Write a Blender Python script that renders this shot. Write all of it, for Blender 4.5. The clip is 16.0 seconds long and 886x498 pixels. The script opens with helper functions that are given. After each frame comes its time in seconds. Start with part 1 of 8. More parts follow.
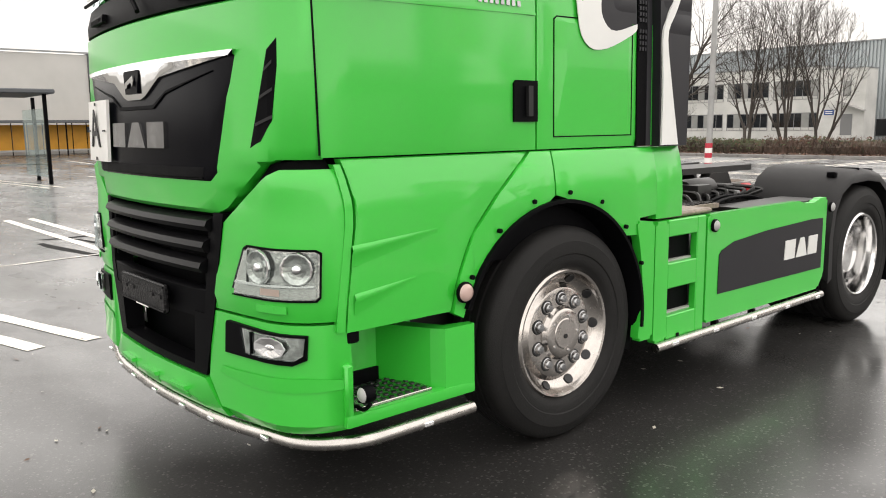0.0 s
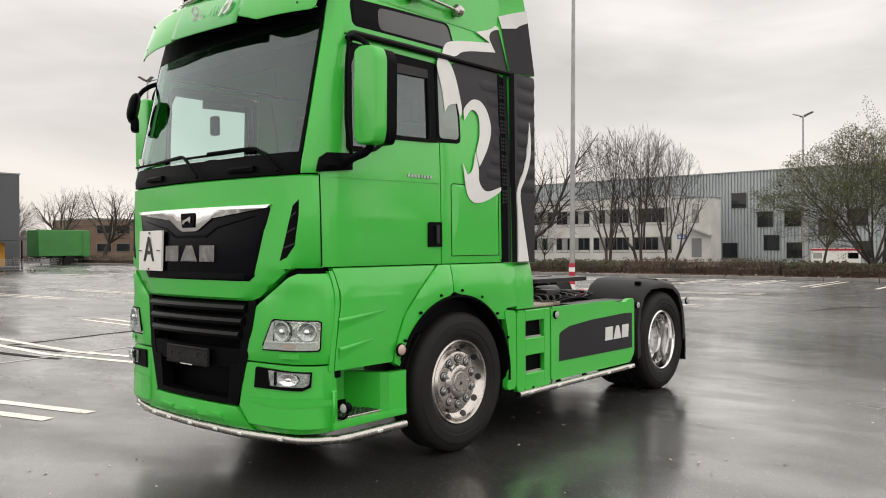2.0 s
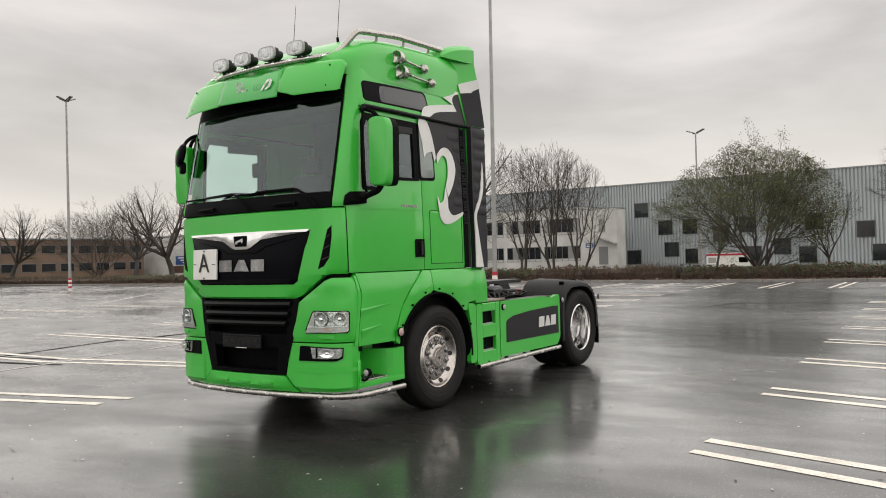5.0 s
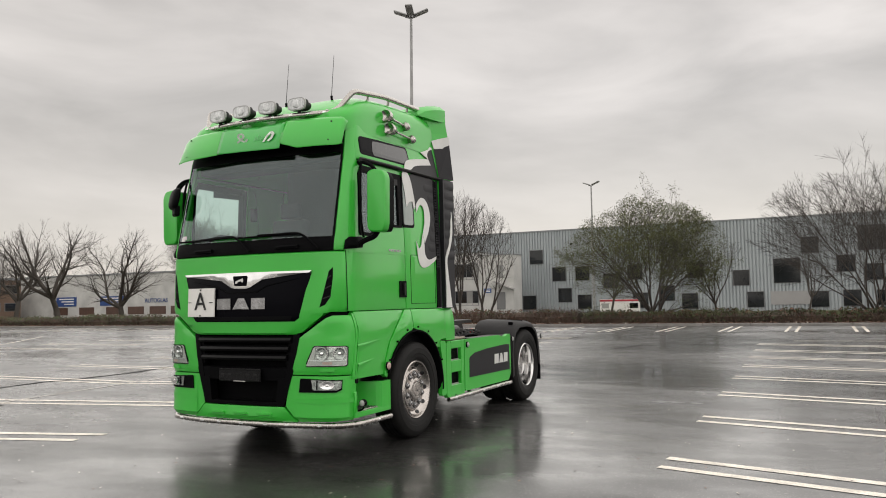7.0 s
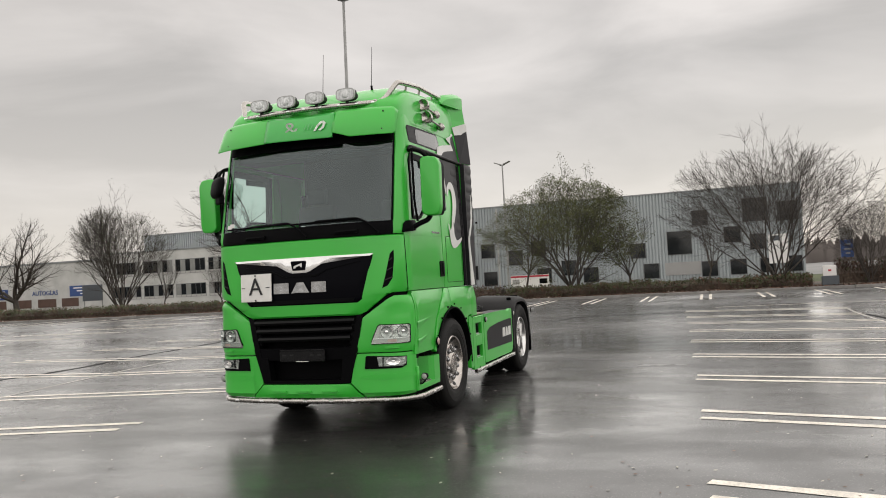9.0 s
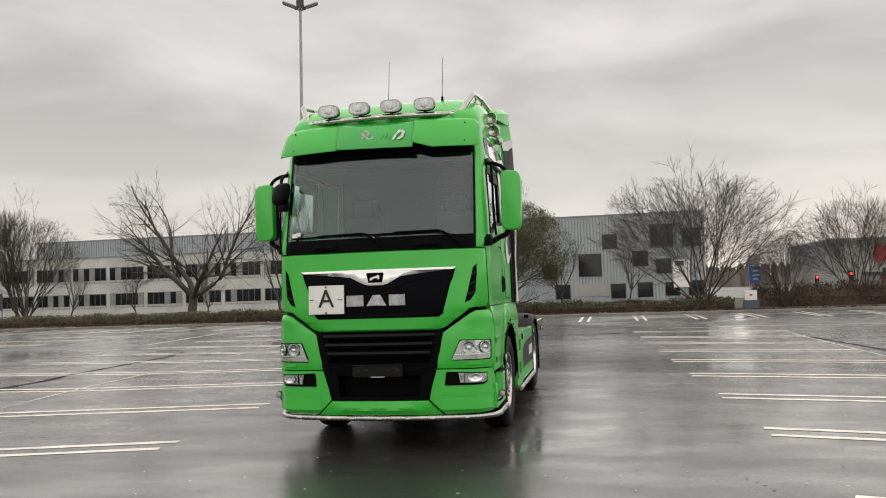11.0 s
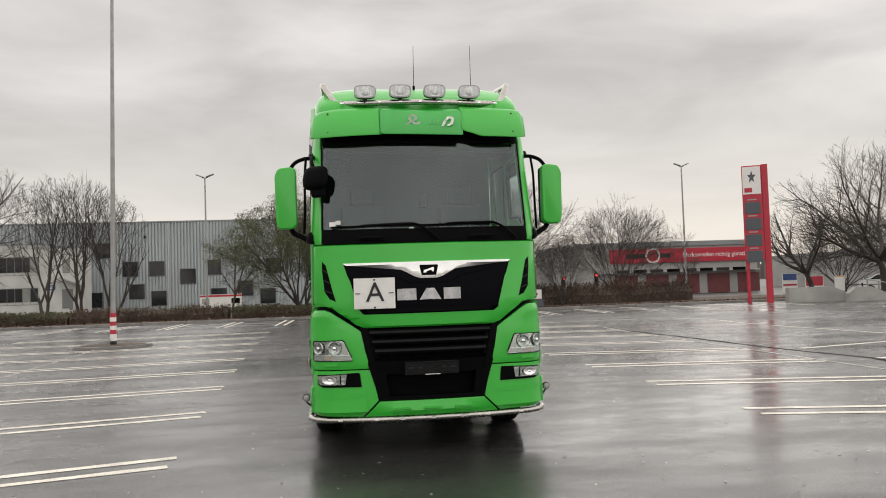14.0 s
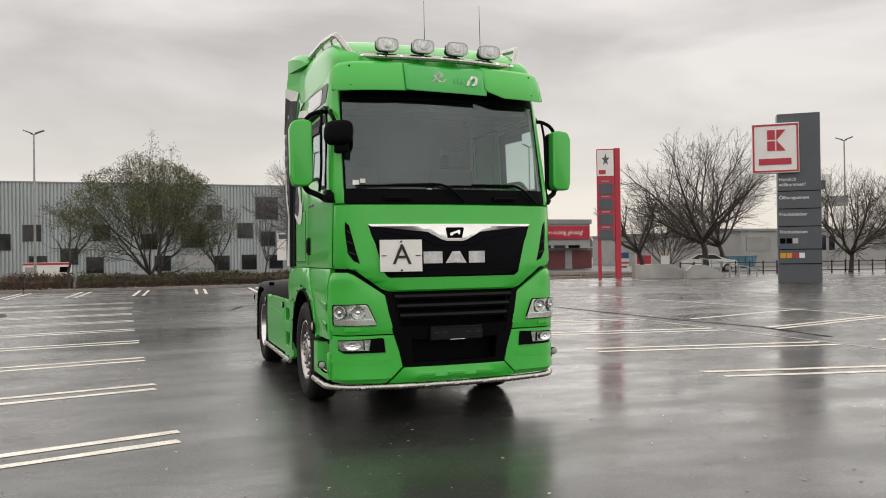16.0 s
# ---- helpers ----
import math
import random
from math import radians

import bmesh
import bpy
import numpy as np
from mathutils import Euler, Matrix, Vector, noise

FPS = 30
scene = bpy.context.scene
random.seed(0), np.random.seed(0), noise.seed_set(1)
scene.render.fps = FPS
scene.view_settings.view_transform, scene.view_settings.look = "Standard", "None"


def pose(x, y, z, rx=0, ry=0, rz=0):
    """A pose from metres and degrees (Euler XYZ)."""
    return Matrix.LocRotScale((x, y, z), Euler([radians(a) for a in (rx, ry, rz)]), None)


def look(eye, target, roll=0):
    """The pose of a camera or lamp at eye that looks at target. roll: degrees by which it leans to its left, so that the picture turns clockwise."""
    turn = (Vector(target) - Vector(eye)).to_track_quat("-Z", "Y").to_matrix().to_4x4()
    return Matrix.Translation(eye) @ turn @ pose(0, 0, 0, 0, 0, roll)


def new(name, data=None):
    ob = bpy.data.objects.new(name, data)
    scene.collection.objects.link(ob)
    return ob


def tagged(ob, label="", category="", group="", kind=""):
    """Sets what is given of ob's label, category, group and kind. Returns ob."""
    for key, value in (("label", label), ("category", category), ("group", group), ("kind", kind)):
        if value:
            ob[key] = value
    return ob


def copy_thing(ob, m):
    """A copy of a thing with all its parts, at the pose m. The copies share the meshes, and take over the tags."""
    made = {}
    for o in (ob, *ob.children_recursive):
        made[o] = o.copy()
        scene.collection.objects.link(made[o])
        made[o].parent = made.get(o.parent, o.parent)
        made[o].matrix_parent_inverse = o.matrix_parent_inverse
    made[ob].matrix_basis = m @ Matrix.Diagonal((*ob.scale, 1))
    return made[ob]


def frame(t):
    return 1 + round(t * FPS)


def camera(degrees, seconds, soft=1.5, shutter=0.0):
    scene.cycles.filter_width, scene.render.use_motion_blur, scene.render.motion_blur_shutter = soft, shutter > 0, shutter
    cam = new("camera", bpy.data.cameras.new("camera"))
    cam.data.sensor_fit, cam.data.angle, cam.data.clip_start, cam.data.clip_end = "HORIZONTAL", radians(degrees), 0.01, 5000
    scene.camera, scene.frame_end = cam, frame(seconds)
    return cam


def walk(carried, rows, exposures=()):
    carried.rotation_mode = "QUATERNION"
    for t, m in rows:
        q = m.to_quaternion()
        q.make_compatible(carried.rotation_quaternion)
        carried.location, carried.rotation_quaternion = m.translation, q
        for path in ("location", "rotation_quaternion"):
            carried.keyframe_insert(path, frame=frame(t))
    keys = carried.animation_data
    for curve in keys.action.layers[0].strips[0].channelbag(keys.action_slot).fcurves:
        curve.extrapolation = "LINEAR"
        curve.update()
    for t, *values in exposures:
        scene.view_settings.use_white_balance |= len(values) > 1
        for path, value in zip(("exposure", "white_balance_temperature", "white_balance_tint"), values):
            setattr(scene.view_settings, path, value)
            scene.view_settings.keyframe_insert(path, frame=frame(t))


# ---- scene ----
cam = camera(58.4, 16.0, 1.0)
PATH = [
    (0, (-1.404, -3.664, 1.567), (-0.112, -2.168, 1.265), -0.7),
    (0.5, (-1.867, -4.029, 1.579), (-0.494, -2.589, 1.378), -0.3),
    (1, (-2.361, -4.347, 1.59), (-0.923, -2.958, 1.521), -0.5),
    (1.5, (-2.767, -4.717, 1.595), (-1.298, -3.36, 1.567), -0.9),
    (2, (-3.188, -5.047, 1.585), (-1.669, -3.746, 1.581), -0.3),
    (2.5, (-3.554, -5.322, 1.591), (-2.0, -4.064, 1.591), -0.2),
    (3, (-3.84, -5.566, 1.596), (-2.268, -4.33, 1.614), 0.5),
    (3.5, (-4.18, -5.651, 1.58), (-2.585, -4.445, 1.627), 0.0),
    (3.7, (-4.321, -5.684, 1.586), (-2.722, -4.484, 1.638), -0.3),
    (6, (-5.992, -5.979, 1.555), (-4.267, -4.969, 1.611), -1.2),
    (6.5, (-6.268, -5.744, 1.559), (-4.497, -4.824, 1.688), -0.1),
    (7, (-6.465, -5.491, 1.545), (-4.677, -4.605, 1.675), -1.1),
    (7.5, (-6.723, -5.198, 1.554), (-4.859, -4.484, 1.682), -3.6),
    (8, (-7.01, -4.91, 1.562), (-5.127, -4.243, 1.665), -4.6),
    (8.5, (-7.311, -4.542, 1.558), (-5.426, -3.88, 1.63), -3.5),
    (9, (-7.615, -4.169, 1.577), (-5.721, -3.53, 1.649), -3.1),
    (11.5, (-7.99, -1.762, 1.627), (-6.018, -1.449, 1.735), -2.0),
    (12, (-8.013, -1.225, 1.626), (-6.029, -0.994, 1.718), -2.0),
    (12.5, (-8.061, -0.634, 1.623), (-6.064, -0.524, 1.67), -1.0),
    (13, (-8.002, -0.099, 1.624), (-6.003, -0.119, 1.676), -2.0),
    (13.5, (-7.935, 0.425, 1.638), (-5.942, 0.264, 1.691), -2.4),
    (14, (-7.839, 0.918, 1.642), (-5.859, 0.651, 1.73), -1.9),
    (14.5, (-7.695, 1.4, 1.632), (-5.729, 1.045, 1.715), -1.5),
    (15, (-7.583, 1.896, 1.615), (-5.641, 1.42, 1.663), -1.3),
    (15.5, (-7.367, 2.304, 1.584), (-5.454, 1.72, 1.615), -0.9),
    (16, (-7.198, 2.741, 1.577), (-5.319, 2.056, 1.591), -0.8),
]
walk(cam, [(t, look(eye, target, roll)) for t, eye, target, roll in PATH],
     [(0, 1.34), (0.5, 1.21), (1, 1.04), (2, 0.87), (3.5, 0.75), (6.5, 0.63), (16, 0.60)])

# ---- world and light: an overcast winter afternoon ----
world = bpy.data.worlds.new("overcast_sky")
scene.world = world
world.use_nodes = True
wn, wl = world.node_tree.nodes, world.node_tree.links
wn.clear()
w_out = wn.new("ShaderNodeOutputWorld")
w_bg = wn.new("ShaderNodeBackground")
w_tc = wn.new("ShaderNodeTexCoord")
w_sky = wn.new("ShaderNodeTexSky")
w_sky.sky_type, w_sky.sun_disc = "NISHITA", False
w_sky.sun_elevation, w_sky.sun_rotation = radians(40), radians(115)
w_map = wn.new("ShaderNodeMapping")
w_map.inputs["Scale"].default_value = (1.0, 1.0, 3.6)
w_n1 = wn.new("ShaderNodeTexNoise")
w_n1.inputs["Scale"].default_value = 2.6
w_n1.inputs["Detail"].default_value = 7
w_n1.inputs["Roughness"].default_value = 0.5
w_n1.inputs["Distortion"].default_value = 0.35
w_ramp = wn.new("ShaderNodeValToRGB")
w_ramp.color_ramp.elements[0].position = 0.34
w_ramp.color_ramp.elements[0].color = (0.50, 0.468, 0.432, 1)
w_ramp.color_ramp.elements[1].position = 0.66
w_ramp.color_ramp.elements[1].color = (0.785, 0.733, 0.686, 1)
w_sep = wn.new("ShaderNodeSeparateXYZ")
w_hz = wn.new("ShaderNodeMapRange")
w_hz.inputs["From Min"].default_value = 0.0
w_hz.inputs["From Max"].default_value = 0.24
w_hz.inputs["To Min"].default_value = 0.7
w_hz.inputs["To Max"].default_value = 0.0
w_mix = wn.new("ShaderNodeMixRGB")
w_mix.inputs["Color2"].default_value = (0.85, 0.78, 0.71, 1)
w_add = wn.new("ShaderNodeMixRGB")
w_add.blend_type = "ADD"
w_add.inputs["Fac"].default_value = 0.012
wl.new(w_tc.outputs["Generated"], w_map.inputs["Vector"])
wl.new(w_map.outputs["Vector"], w_n1.inputs["Vector"])
wl.new(w_n1.outputs["Fac"], w_ramp.inputs["Fac"])
wl.new(w_tc.outputs["Generated"], w_sep.inputs["Vector"])
wl.new(w_sep.outputs["Z"], w_hz.inputs["Value"])
wl.new(w_hz.outputs["Result"], w_mix.inputs["Fac"])
wl.new(w_ramp.outputs["Color"], w_mix.inputs["Color1"])
wl.new(w_mix.outputs["Color"], w_add.inputs["Color1"])
wl.new(w_sky.outputs["Color"], w_add.inputs["Color2"])
wl.new(w_add.outputs["Color"], w_bg.inputs["Color"])
w_bg.inputs["Strength"].default_value = 0.638
wl.new(w_bg.outputs["Background"], w_out.inputs["Surface"])

sun = new("sun", bpy.data.lights.new("sun", "SUN"))
sun.data.energy, sun.data.angle, sun.data.color = 1.5, radians(176), (1.0, 0.965, 0.915)
sun.matrix_world = look((2, -5, 46), (0, 0, 0))

# ---- materials ----
def mat(name, col, rough=0.5, metal=0.0, grain=0.0, grain_scale=40.0, stain=0.0, stain_scale=1.5, bump=0.0, bump_scale=120.0,
        coat=0.0, coat_rough=0.05, rough_var=0.0, spec=0.5, rnd=0.0, streak=(1, 1, 1)):
    """A surface with fine grain and larger stains, sized in metres."""
    m = bpy.data.materials.new(name)
    m.use_nodes = True
    n, l = m.node_tree.nodes, m.node_tree.links
    b = n["Principled BSDF"]
    b.inputs["Metallic"].default_value = metal
    b.inputs["Roughness"].default_value = rough
    b.inputs["Specular IOR Level"].default_value = spec
    b.inputs["Coat Weight"].default_value = coat
    b.inputs["Coat Roughness"].default_value = coat_rough
    tc = n.new("ShaderNodeTexCoord")
    mp = n.new("ShaderNodeMapping")
    mp.inputs["Scale"].default_value = streak
    l.new(tc.outputs["Object"], mp.inputs["Vector"])
    base = n.new("ShaderNodeRGB")
    base.outputs[0].default_value = (*col, 1)
    out = base.outputs[0]
    for amount, scale in ((grain, grain_scale), (stain, stain_scale)):
        if amount:
            t = n.new("ShaderNodeTexNoise")
            t.inputs["Scale"].default_value = scale
            t.inputs["Detail"].default_value = 6
            r = n.new("ShaderNodeMapRange")
            r.inputs["From Min"].default_value, r.inputs["From Max"].default_value = 0.3, 0.7
            r.inputs["To Min"].default_value, r.inputs["To Max"].default_value = 1 - amount, 1 + amount
            mul = n.new("ShaderNodeMixRGB")
            mul.blend_type, mul.inputs["Fac"].default_value = "MULTIPLY", 1
            l.new(mp.outputs["Vector"], t.inputs["Vector"])
            l.new(t.outputs["Fac"], r.inputs["Value"])
            l.new(out, mul.inputs["Color1"])
            l.new(r.outputs["Result"], mul.inputs["Color2"])
            out = mul.outputs["Color"]
    if rnd:
        oi = n.new("ShaderNodeObjectInfo")
        r = n.new("ShaderNodeMapRange")
        r.inputs["To Min"].default_value, r.inputs["To Max"].default_value = 1 - rnd, 1 + rnd
        mul = n.new("ShaderNodeMixRGB")
        mul.blend_type, mul.inputs["Fac"].default_value = "MULTIPLY", 1
        l.new(oi.outputs["Random"], r.inputs["Value"])
        l.new(out, mul.inputs["Color1"])
        l.new(r.outputs["Result"], mul.inputs["Color2"])
        out = mul.outputs["Color"]
    l.new(out, b.inputs["Base Color"])
    if rough_var:
        t = n.new("ShaderNodeTexNoise")
        t.inputs["Scale"].default_value = stain_scale * 2
        t.inputs["Detail"].default_value = 5
        r = n.new("ShaderNodeMapRange")
        r.inputs["From Min"].default_value, r.inputs["From Max"].default_value = 0.3, 0.7
        r.inputs["To Min"].default_value, r.inputs["To Max"].default_value = max(0.02, rough - rough_var), min(1, rough + rough_var)
        l.new(mp.outputs["Vector"], t.inputs["Vector"])
        l.new(t.outputs["Fac"], r.inputs["Value"])
        l.new(r.outputs["Result"], b.inputs["Roughness"])
    if bump:
        t = n.new("ShaderNodeTexNoise")
        t.inputs["Scale"].default_value = bump_scale
        t.inputs["Detail"].default_value = 4
        bp = n.new("ShaderNodeBump")
        bp.inputs["Strength"].default_value, bp.inputs["Distance"].default_value = bump, 0.01
        l.new(tc.outputs["Object"], t.inputs["Vector"])
        l.new(t.outputs["Fac"], bp.inputs["Height"])
        l.new(bp.outputs["Normal"], b.inputs["Normal"])
    return m


def wet_asphalt():
    """Dark asphalt under a thin film of rain: matt grain where it has drained, mirror-smooth puddles elsewhere."""
    m = bpy.data.materials.new("wet_asphalt")
    m.use_nodes = True
    n, l = m.node_tree.nodes, m.node_tree.links
    b = n["Principled BSDF"]
    tc = n.new("ShaderNodeTexCoord")

    def noise_of(scale, detail, rough=0.5, stretch=None):
        t = n.new("ShaderNodeTexNoise")
        t.inputs["Scale"].default_value, t.inputs["Detail"].default_value, t.inputs["Roughness"].default_value = scale, detail, rough
        if stretch:
            mp = n.new("ShaderNodeMapping")
            mp.inputs["Scale"].default_value = stretch
            l.new(tc.outputs["Object"], mp.inputs["Vector"])
            l.new(mp.outputs["Vector"], t.inputs["Vector"])
        else:
            l.new(tc.outputs["Object"], t.inputs["Vector"])
        return t.outputs["Fac"]

    def ranged(src, a, c, lo, hi):
        r = n.new("ShaderNodeMapRange")
        for k, v in zip(("From Min", "From Max", "To Min", "To Max"), (a, c, lo, hi)):
            r.inputs[k].default_value = v
        l.new(src, r.inputs["Value"])
        return r.outputs["Result"]

    blend = n.new("ShaderNodeMath")
    blend.operation, blend.inputs[1].default_value = "MULTIPLY_ADD", 0.55
    l.new(noise_of(1.1, 4, 0.6, (1, 0.35, 1)), blend.inputs[0])
    l.new(noise_of(0.16, 5, 0.55, (1, 0.55, 1)), blend.inputs[2])
    puddle = ranged(blend.outputs[0], 0.66, 0.92, 0.0, 1.0)
    grain = noise_of(170, 3)
    patch = noise_of(0.6, 6)
    stone = noise_of(60, 2, 0.8)
    vor = n.new("ShaderNodeTexVoronoi")
    vor.inputs["Scale"].default_value = 95
    l.new(tc.outputs["Object"], vor.inputs["Vector"])
    chip = n.new("ShaderNodeSeparateColor")
    l.new(vor.outputs["Color"], chip.inputs[0])
    pale = ranged(chip.outputs[0], 0.91, 1.0, 0.0, 1.0)
    ramp = n.new("ShaderNodeValToRGB")
    ramp.color_ramp.elements[0].position, ramp.color_ramp.elements[0].color = 0.3, (0.006, 0.0058, 0.0056, 1)
    ramp.color_ramp.elements[1].position, ramp.color_ramp.elements[1].color = 0.75, (0.036, 0.0345, 0.033, 1)
    mixf = n.new("ShaderNodeMath")
    mixf.operation = "MULTIPLY_ADD"
    mixf.inputs[1].default_value, mixf.inputs[2].default_value = 0.55, 0.0
    l.new(stone, mixf.inputs[0])
    add = n.new("ShaderNodeMath")
    add.operation = "MULTIPLY_ADD"
    add.inputs[1].default_value = 0.5
    l.new(patch, add.inputs[0])
    l.new(mixf.outputs[0], add.inputs[2])
    l.new(add.outputs[0], ramp.inputs["Fac"])
    chips = n.new("ShaderNodeMixRGB")
    chips.inputs["Color2"].default_value = (0.11, 0.105, 0.10, 1)
    l.new(pale, chips.inputs["Fac"])
    l.new(ramp.outputs["Color"], chips.inputs["Color1"])
    b.inputs["Specular IOR Level"].default_value = 0.3
    b.inputs["Roughness"].default_value = 0.55
    wet = noise_of(0.9, 5, 0.62, (1.3, 0.7, 1))
    l.new(ranged(wet, 0.34, 0.58, 0.6, 1.0), b.inputs["Coat Weight"])
    b.inputs["Coat IOR"].default_value = 1.34
    place = n.new("ShaderNodeSeparateXYZ")
    l.new(tc.outputs["Object"], place.inputs[0])
    edge = n.new("ShaderNodeMath")
    edge.operation, edge.inputs[1].default_value = "MULTIPLY_ADD", 2.4
    l.new(noise_of(0.5, 4, 0.6), edge.inputs[0])
    far = n.new("ShaderNodeMath")
    far.operation, far.inputs[1].default_value = "ADD", -0.4
    l.new(place.outputs["Y"], far.inputs[0])
    dist = n.new("ShaderNodeMath")
    dist.operation = "ABSOLUTE"
    l.new(far.outputs[0], dist.inputs[0])
    l.new(dist.outputs[0], edge.inputs[2])
    lane = ranged(edge.outputs[0], 3.6, 5.6, 1.0, 0.0)
    rub = n.new("ShaderNodeMath")
    rub.operation = "MULTIPLY"
    l.new(ranged(puddle, 0, 1, 0.33, 0.14), rub.inputs[0])
    l.new(ranged(lane, 0, 1, 1.0, 0.75), rub.inputs[1])
    l.new(rub.outputs[0], b.inputs["Coat Roughness"])
    worn = n.new("ShaderNodeMixRGB")
    worn.blend_type = "MULTIPLY"
    worn.inputs["Color2"].default_value = (0.72, 0.72, 0.72, 1)
    l.new(ranged(lane, 0, 1, 0.0, 0.8), worn.inputs["Fac"])
    l.new(chips.outputs["Color"], worn.inputs["Color1"])
    l.new(worn.outputs["Color"], b.inputs["Base Color"])
    bp = n.new("ShaderNodeBump")
    bp.inputs["Distance"].default_value = 0.004
    l.new(ranged(puddle, 0, 1, 0.42, 0.05), bp.inputs["Strength"])
    l.new(grain, bp.inputs["Height"])
    l.new(bp.outputs["Normal"], b.inputs["Normal"])
    bc = n.new("ShaderNodeBump")
    bc.inputs["Distance"].default_value = 0.002
    l.new(ranged(puddle, 0, 1, 0.55, 0.03), bc.inputs["Strength"])
    l.new(vor.outputs["Distance"], bc.inputs["Height"])
    l.new(bc.outputs["Normal"], b.inputs["Coat Normal"])
    return m


def glass(name, tint, ior, rough=0.0):
    """A tinted pane: part clear, part mirror."""
    m = bpy.data.materials.new(name)
    m.use_nodes = True
    n, l = m.node_tree.nodes, m.node_tree.links
    n.clear()
    o = n.new("ShaderNodeOutputMaterial")
    g = n.new("ShaderNodeBsdfGlossy")
    g.inputs["Roughness"].default_value = rough
    g.inputs["Color"].default_value = (0.86, 0.97, 0.99, 1)
    t = n.new("ShaderNodeBsdfTransparent")
    t.inputs["Color"].default_value = (*tint, 1)
    w = n.new("ShaderNodeLayerWeight")
    w.inputs["Blend"].default_value = 0.5
    p = n.new("ShaderNodeMath")
    p.operation, p.inputs[1].default_value = "POWER", 5
    f = n.new("ShaderNodeMath")
    f0 = ((ior - 1) / (ior + 1)) ** 2
    f.operation, f.inputs[1].default_value, f.inputs[2].default_value = "MULTIPLY_ADD", 1 - f0, f0
    l.new(w.outputs["Facing"], p.inputs[0])
    l.new(p.outputs[0], f.inputs[0])
    x = n.new("ShaderNodeMixShader")
    l.new(f.outputs[0], x.inputs[0])
    l.new(t.outputs[0], x.inputs[1])
    l.new(g.outputs[0], x.inputs[2])
    l.new(x.outputs[0], o.inputs["Surface"])
    return m


M_ASPHALT = wet_asphalt()
M_GREEN = mat("green_truck_paint", (0.027, 0.435, 0.029), 0.45, grain=0.03, grain_scale=300, stain=0.05, stain_scale=1.2, coat=0.6, coat_rough=0.07)
M_VISOR = mat("green_visor_sheet", (0.022, 0.38, 0.045), 0.35, stain=0.06, stain_scale=3, coat=0.5, coat_rough=0.08)
M_FADED = mat("faded_white_print", (0.60, 0.65, 0.58), 0.5, grain=0.25, grain_scale=25, stain=0.25, stain_scale=14)
M_VISORPALE = mat("washed_green_print", (0.10, 0.42, 0.13), 0.4)
M_BLACK = mat("black_plastic", (0.0026, 0.0026, 0.0032), 0.5, spec=0.04, grain=0.15, grain_scale=200, bump=0.12, bump_scale=500)
M_GLOSSBLACK = mat("gloss_black_panel", (0.0014, 0.0014, 0.0028), 0.25, spec=0.04)
M_WRAP = mat("dark_grey_wrap", (0.0115, 0.011, 0.014), 0.5, spec=0.3, stain=0.12, stain_scale=2.5)
M_WHITE = mat("white_vinyl", (0.66, 0.66, 0.64), 0.5, stain=0.06, stain_scale=3)
M_PLATE = mat("white_plate", (0.74, 0.73, 0.70), 0.4, stain=0.05, stain_scale=8)
M_INK = mat("black_ink", (0.007, 0.007, 0.008), 0.5)
M_CHROME = mat("chrome", (0.66, 0.655, 0.65), 0.12, metal=1, stain=0.05, stain_scale=9, rough_var=0.05)
M_STEEL = mat("stainless_tube", (0.44, 0.42, 0.395), 0.24, metal=1, stain=0.10, stain_scale=14, rough_var=0.1)
M_SLAT = mat("satin_black_plastic", (0.0040, 0.0040, 0.0045), 0.42, spec=0.14, stain=0.15, stain_scale=6)
M_WHEEL = mat("polished_aluminium", (0.46, 0.43, 0.405), 0.20, metal=1, stain=0.10, stain_scale=10, rough_var=0.1)
M_HOLDER = mat("pitted_black_plastic", (0.0045, 0.0045, 0.005), 0.4, spec=0.18, grain=0.6, grain_scale=90, bump=0.9, bump_scale=70)
M_RUBBER = mat("tyre_rubber", (0.0065, 0.0062, 0.006), 0.7, spec=0.3, grain=0.2, grain_scale=90, stain=0.25, stain_scale=6, bump=0.3, bump_scale=160)
M_DECK = mat("worn_chequer_plate", (0.20, 0.165, 0.13), 0.6, grain=0.3, grain_scale=40, stain=0.35, stain_scale=6, bump=0.4, bump_scale=50)
M_ARCH = mat("dusty_black_plastic", (0.011, 0.0105, 0.0112), 0.6, spec=0.35, stain=0.2, stain_scale=5, bump=0.1, bump_scale=300)
M_CHASSIS = mat("greasy_chassis", (0.009, 0.0085, 0.008), 0.5, grain=0.3, grain_scale=30, stain=0.3, stain_scale=5)
M_RED = mat("red_coupling", (0.45, 0.015, 0.02), 0.4)
M_GLASS = glass("windscreen_glass", (0.68, 0.80, 0.77), 1.82)
M_TINTED = glass("tinted_side_glass", (0.72, 0.79, 0.77), 1.9)
M_PASSENGER = glass("greenish_side_glass", (0.80, 0.95, 0.90), 1.45)
M_PALEGLASS = mat("pale_reflecting_glass", (0.13, 0.17, 0.15), 0.12, coat=0.6, stain=0.2, stain_scale=3)
M_CELL = mat("clear_ribbed_lens", (0.50, 0.50, 0.48), 0.18, metal=0.5, grain=0.25, grain_scale=60, coat=0.6, streak=(1, 1, 6))
M_LENS = glass("lamp_lens", (0.86, 0.90, 0.88), 1.45)
# the strong colour grain imitates broken bright and dark reflections in the lamp
M_REFLECTOR = mat("lamp_reflector", (0.46, 0.46, 0.45), 0.10, metal=0.9, grain=0.5, grain_scale=20, bump=0.55, bump_scale=18)
M_MIRRORBOWL = mat("bright_lamp_bowl", (0.80, 0.80, 0.80), 0.10, metal=1, bump=0.1, bump_scale=60)
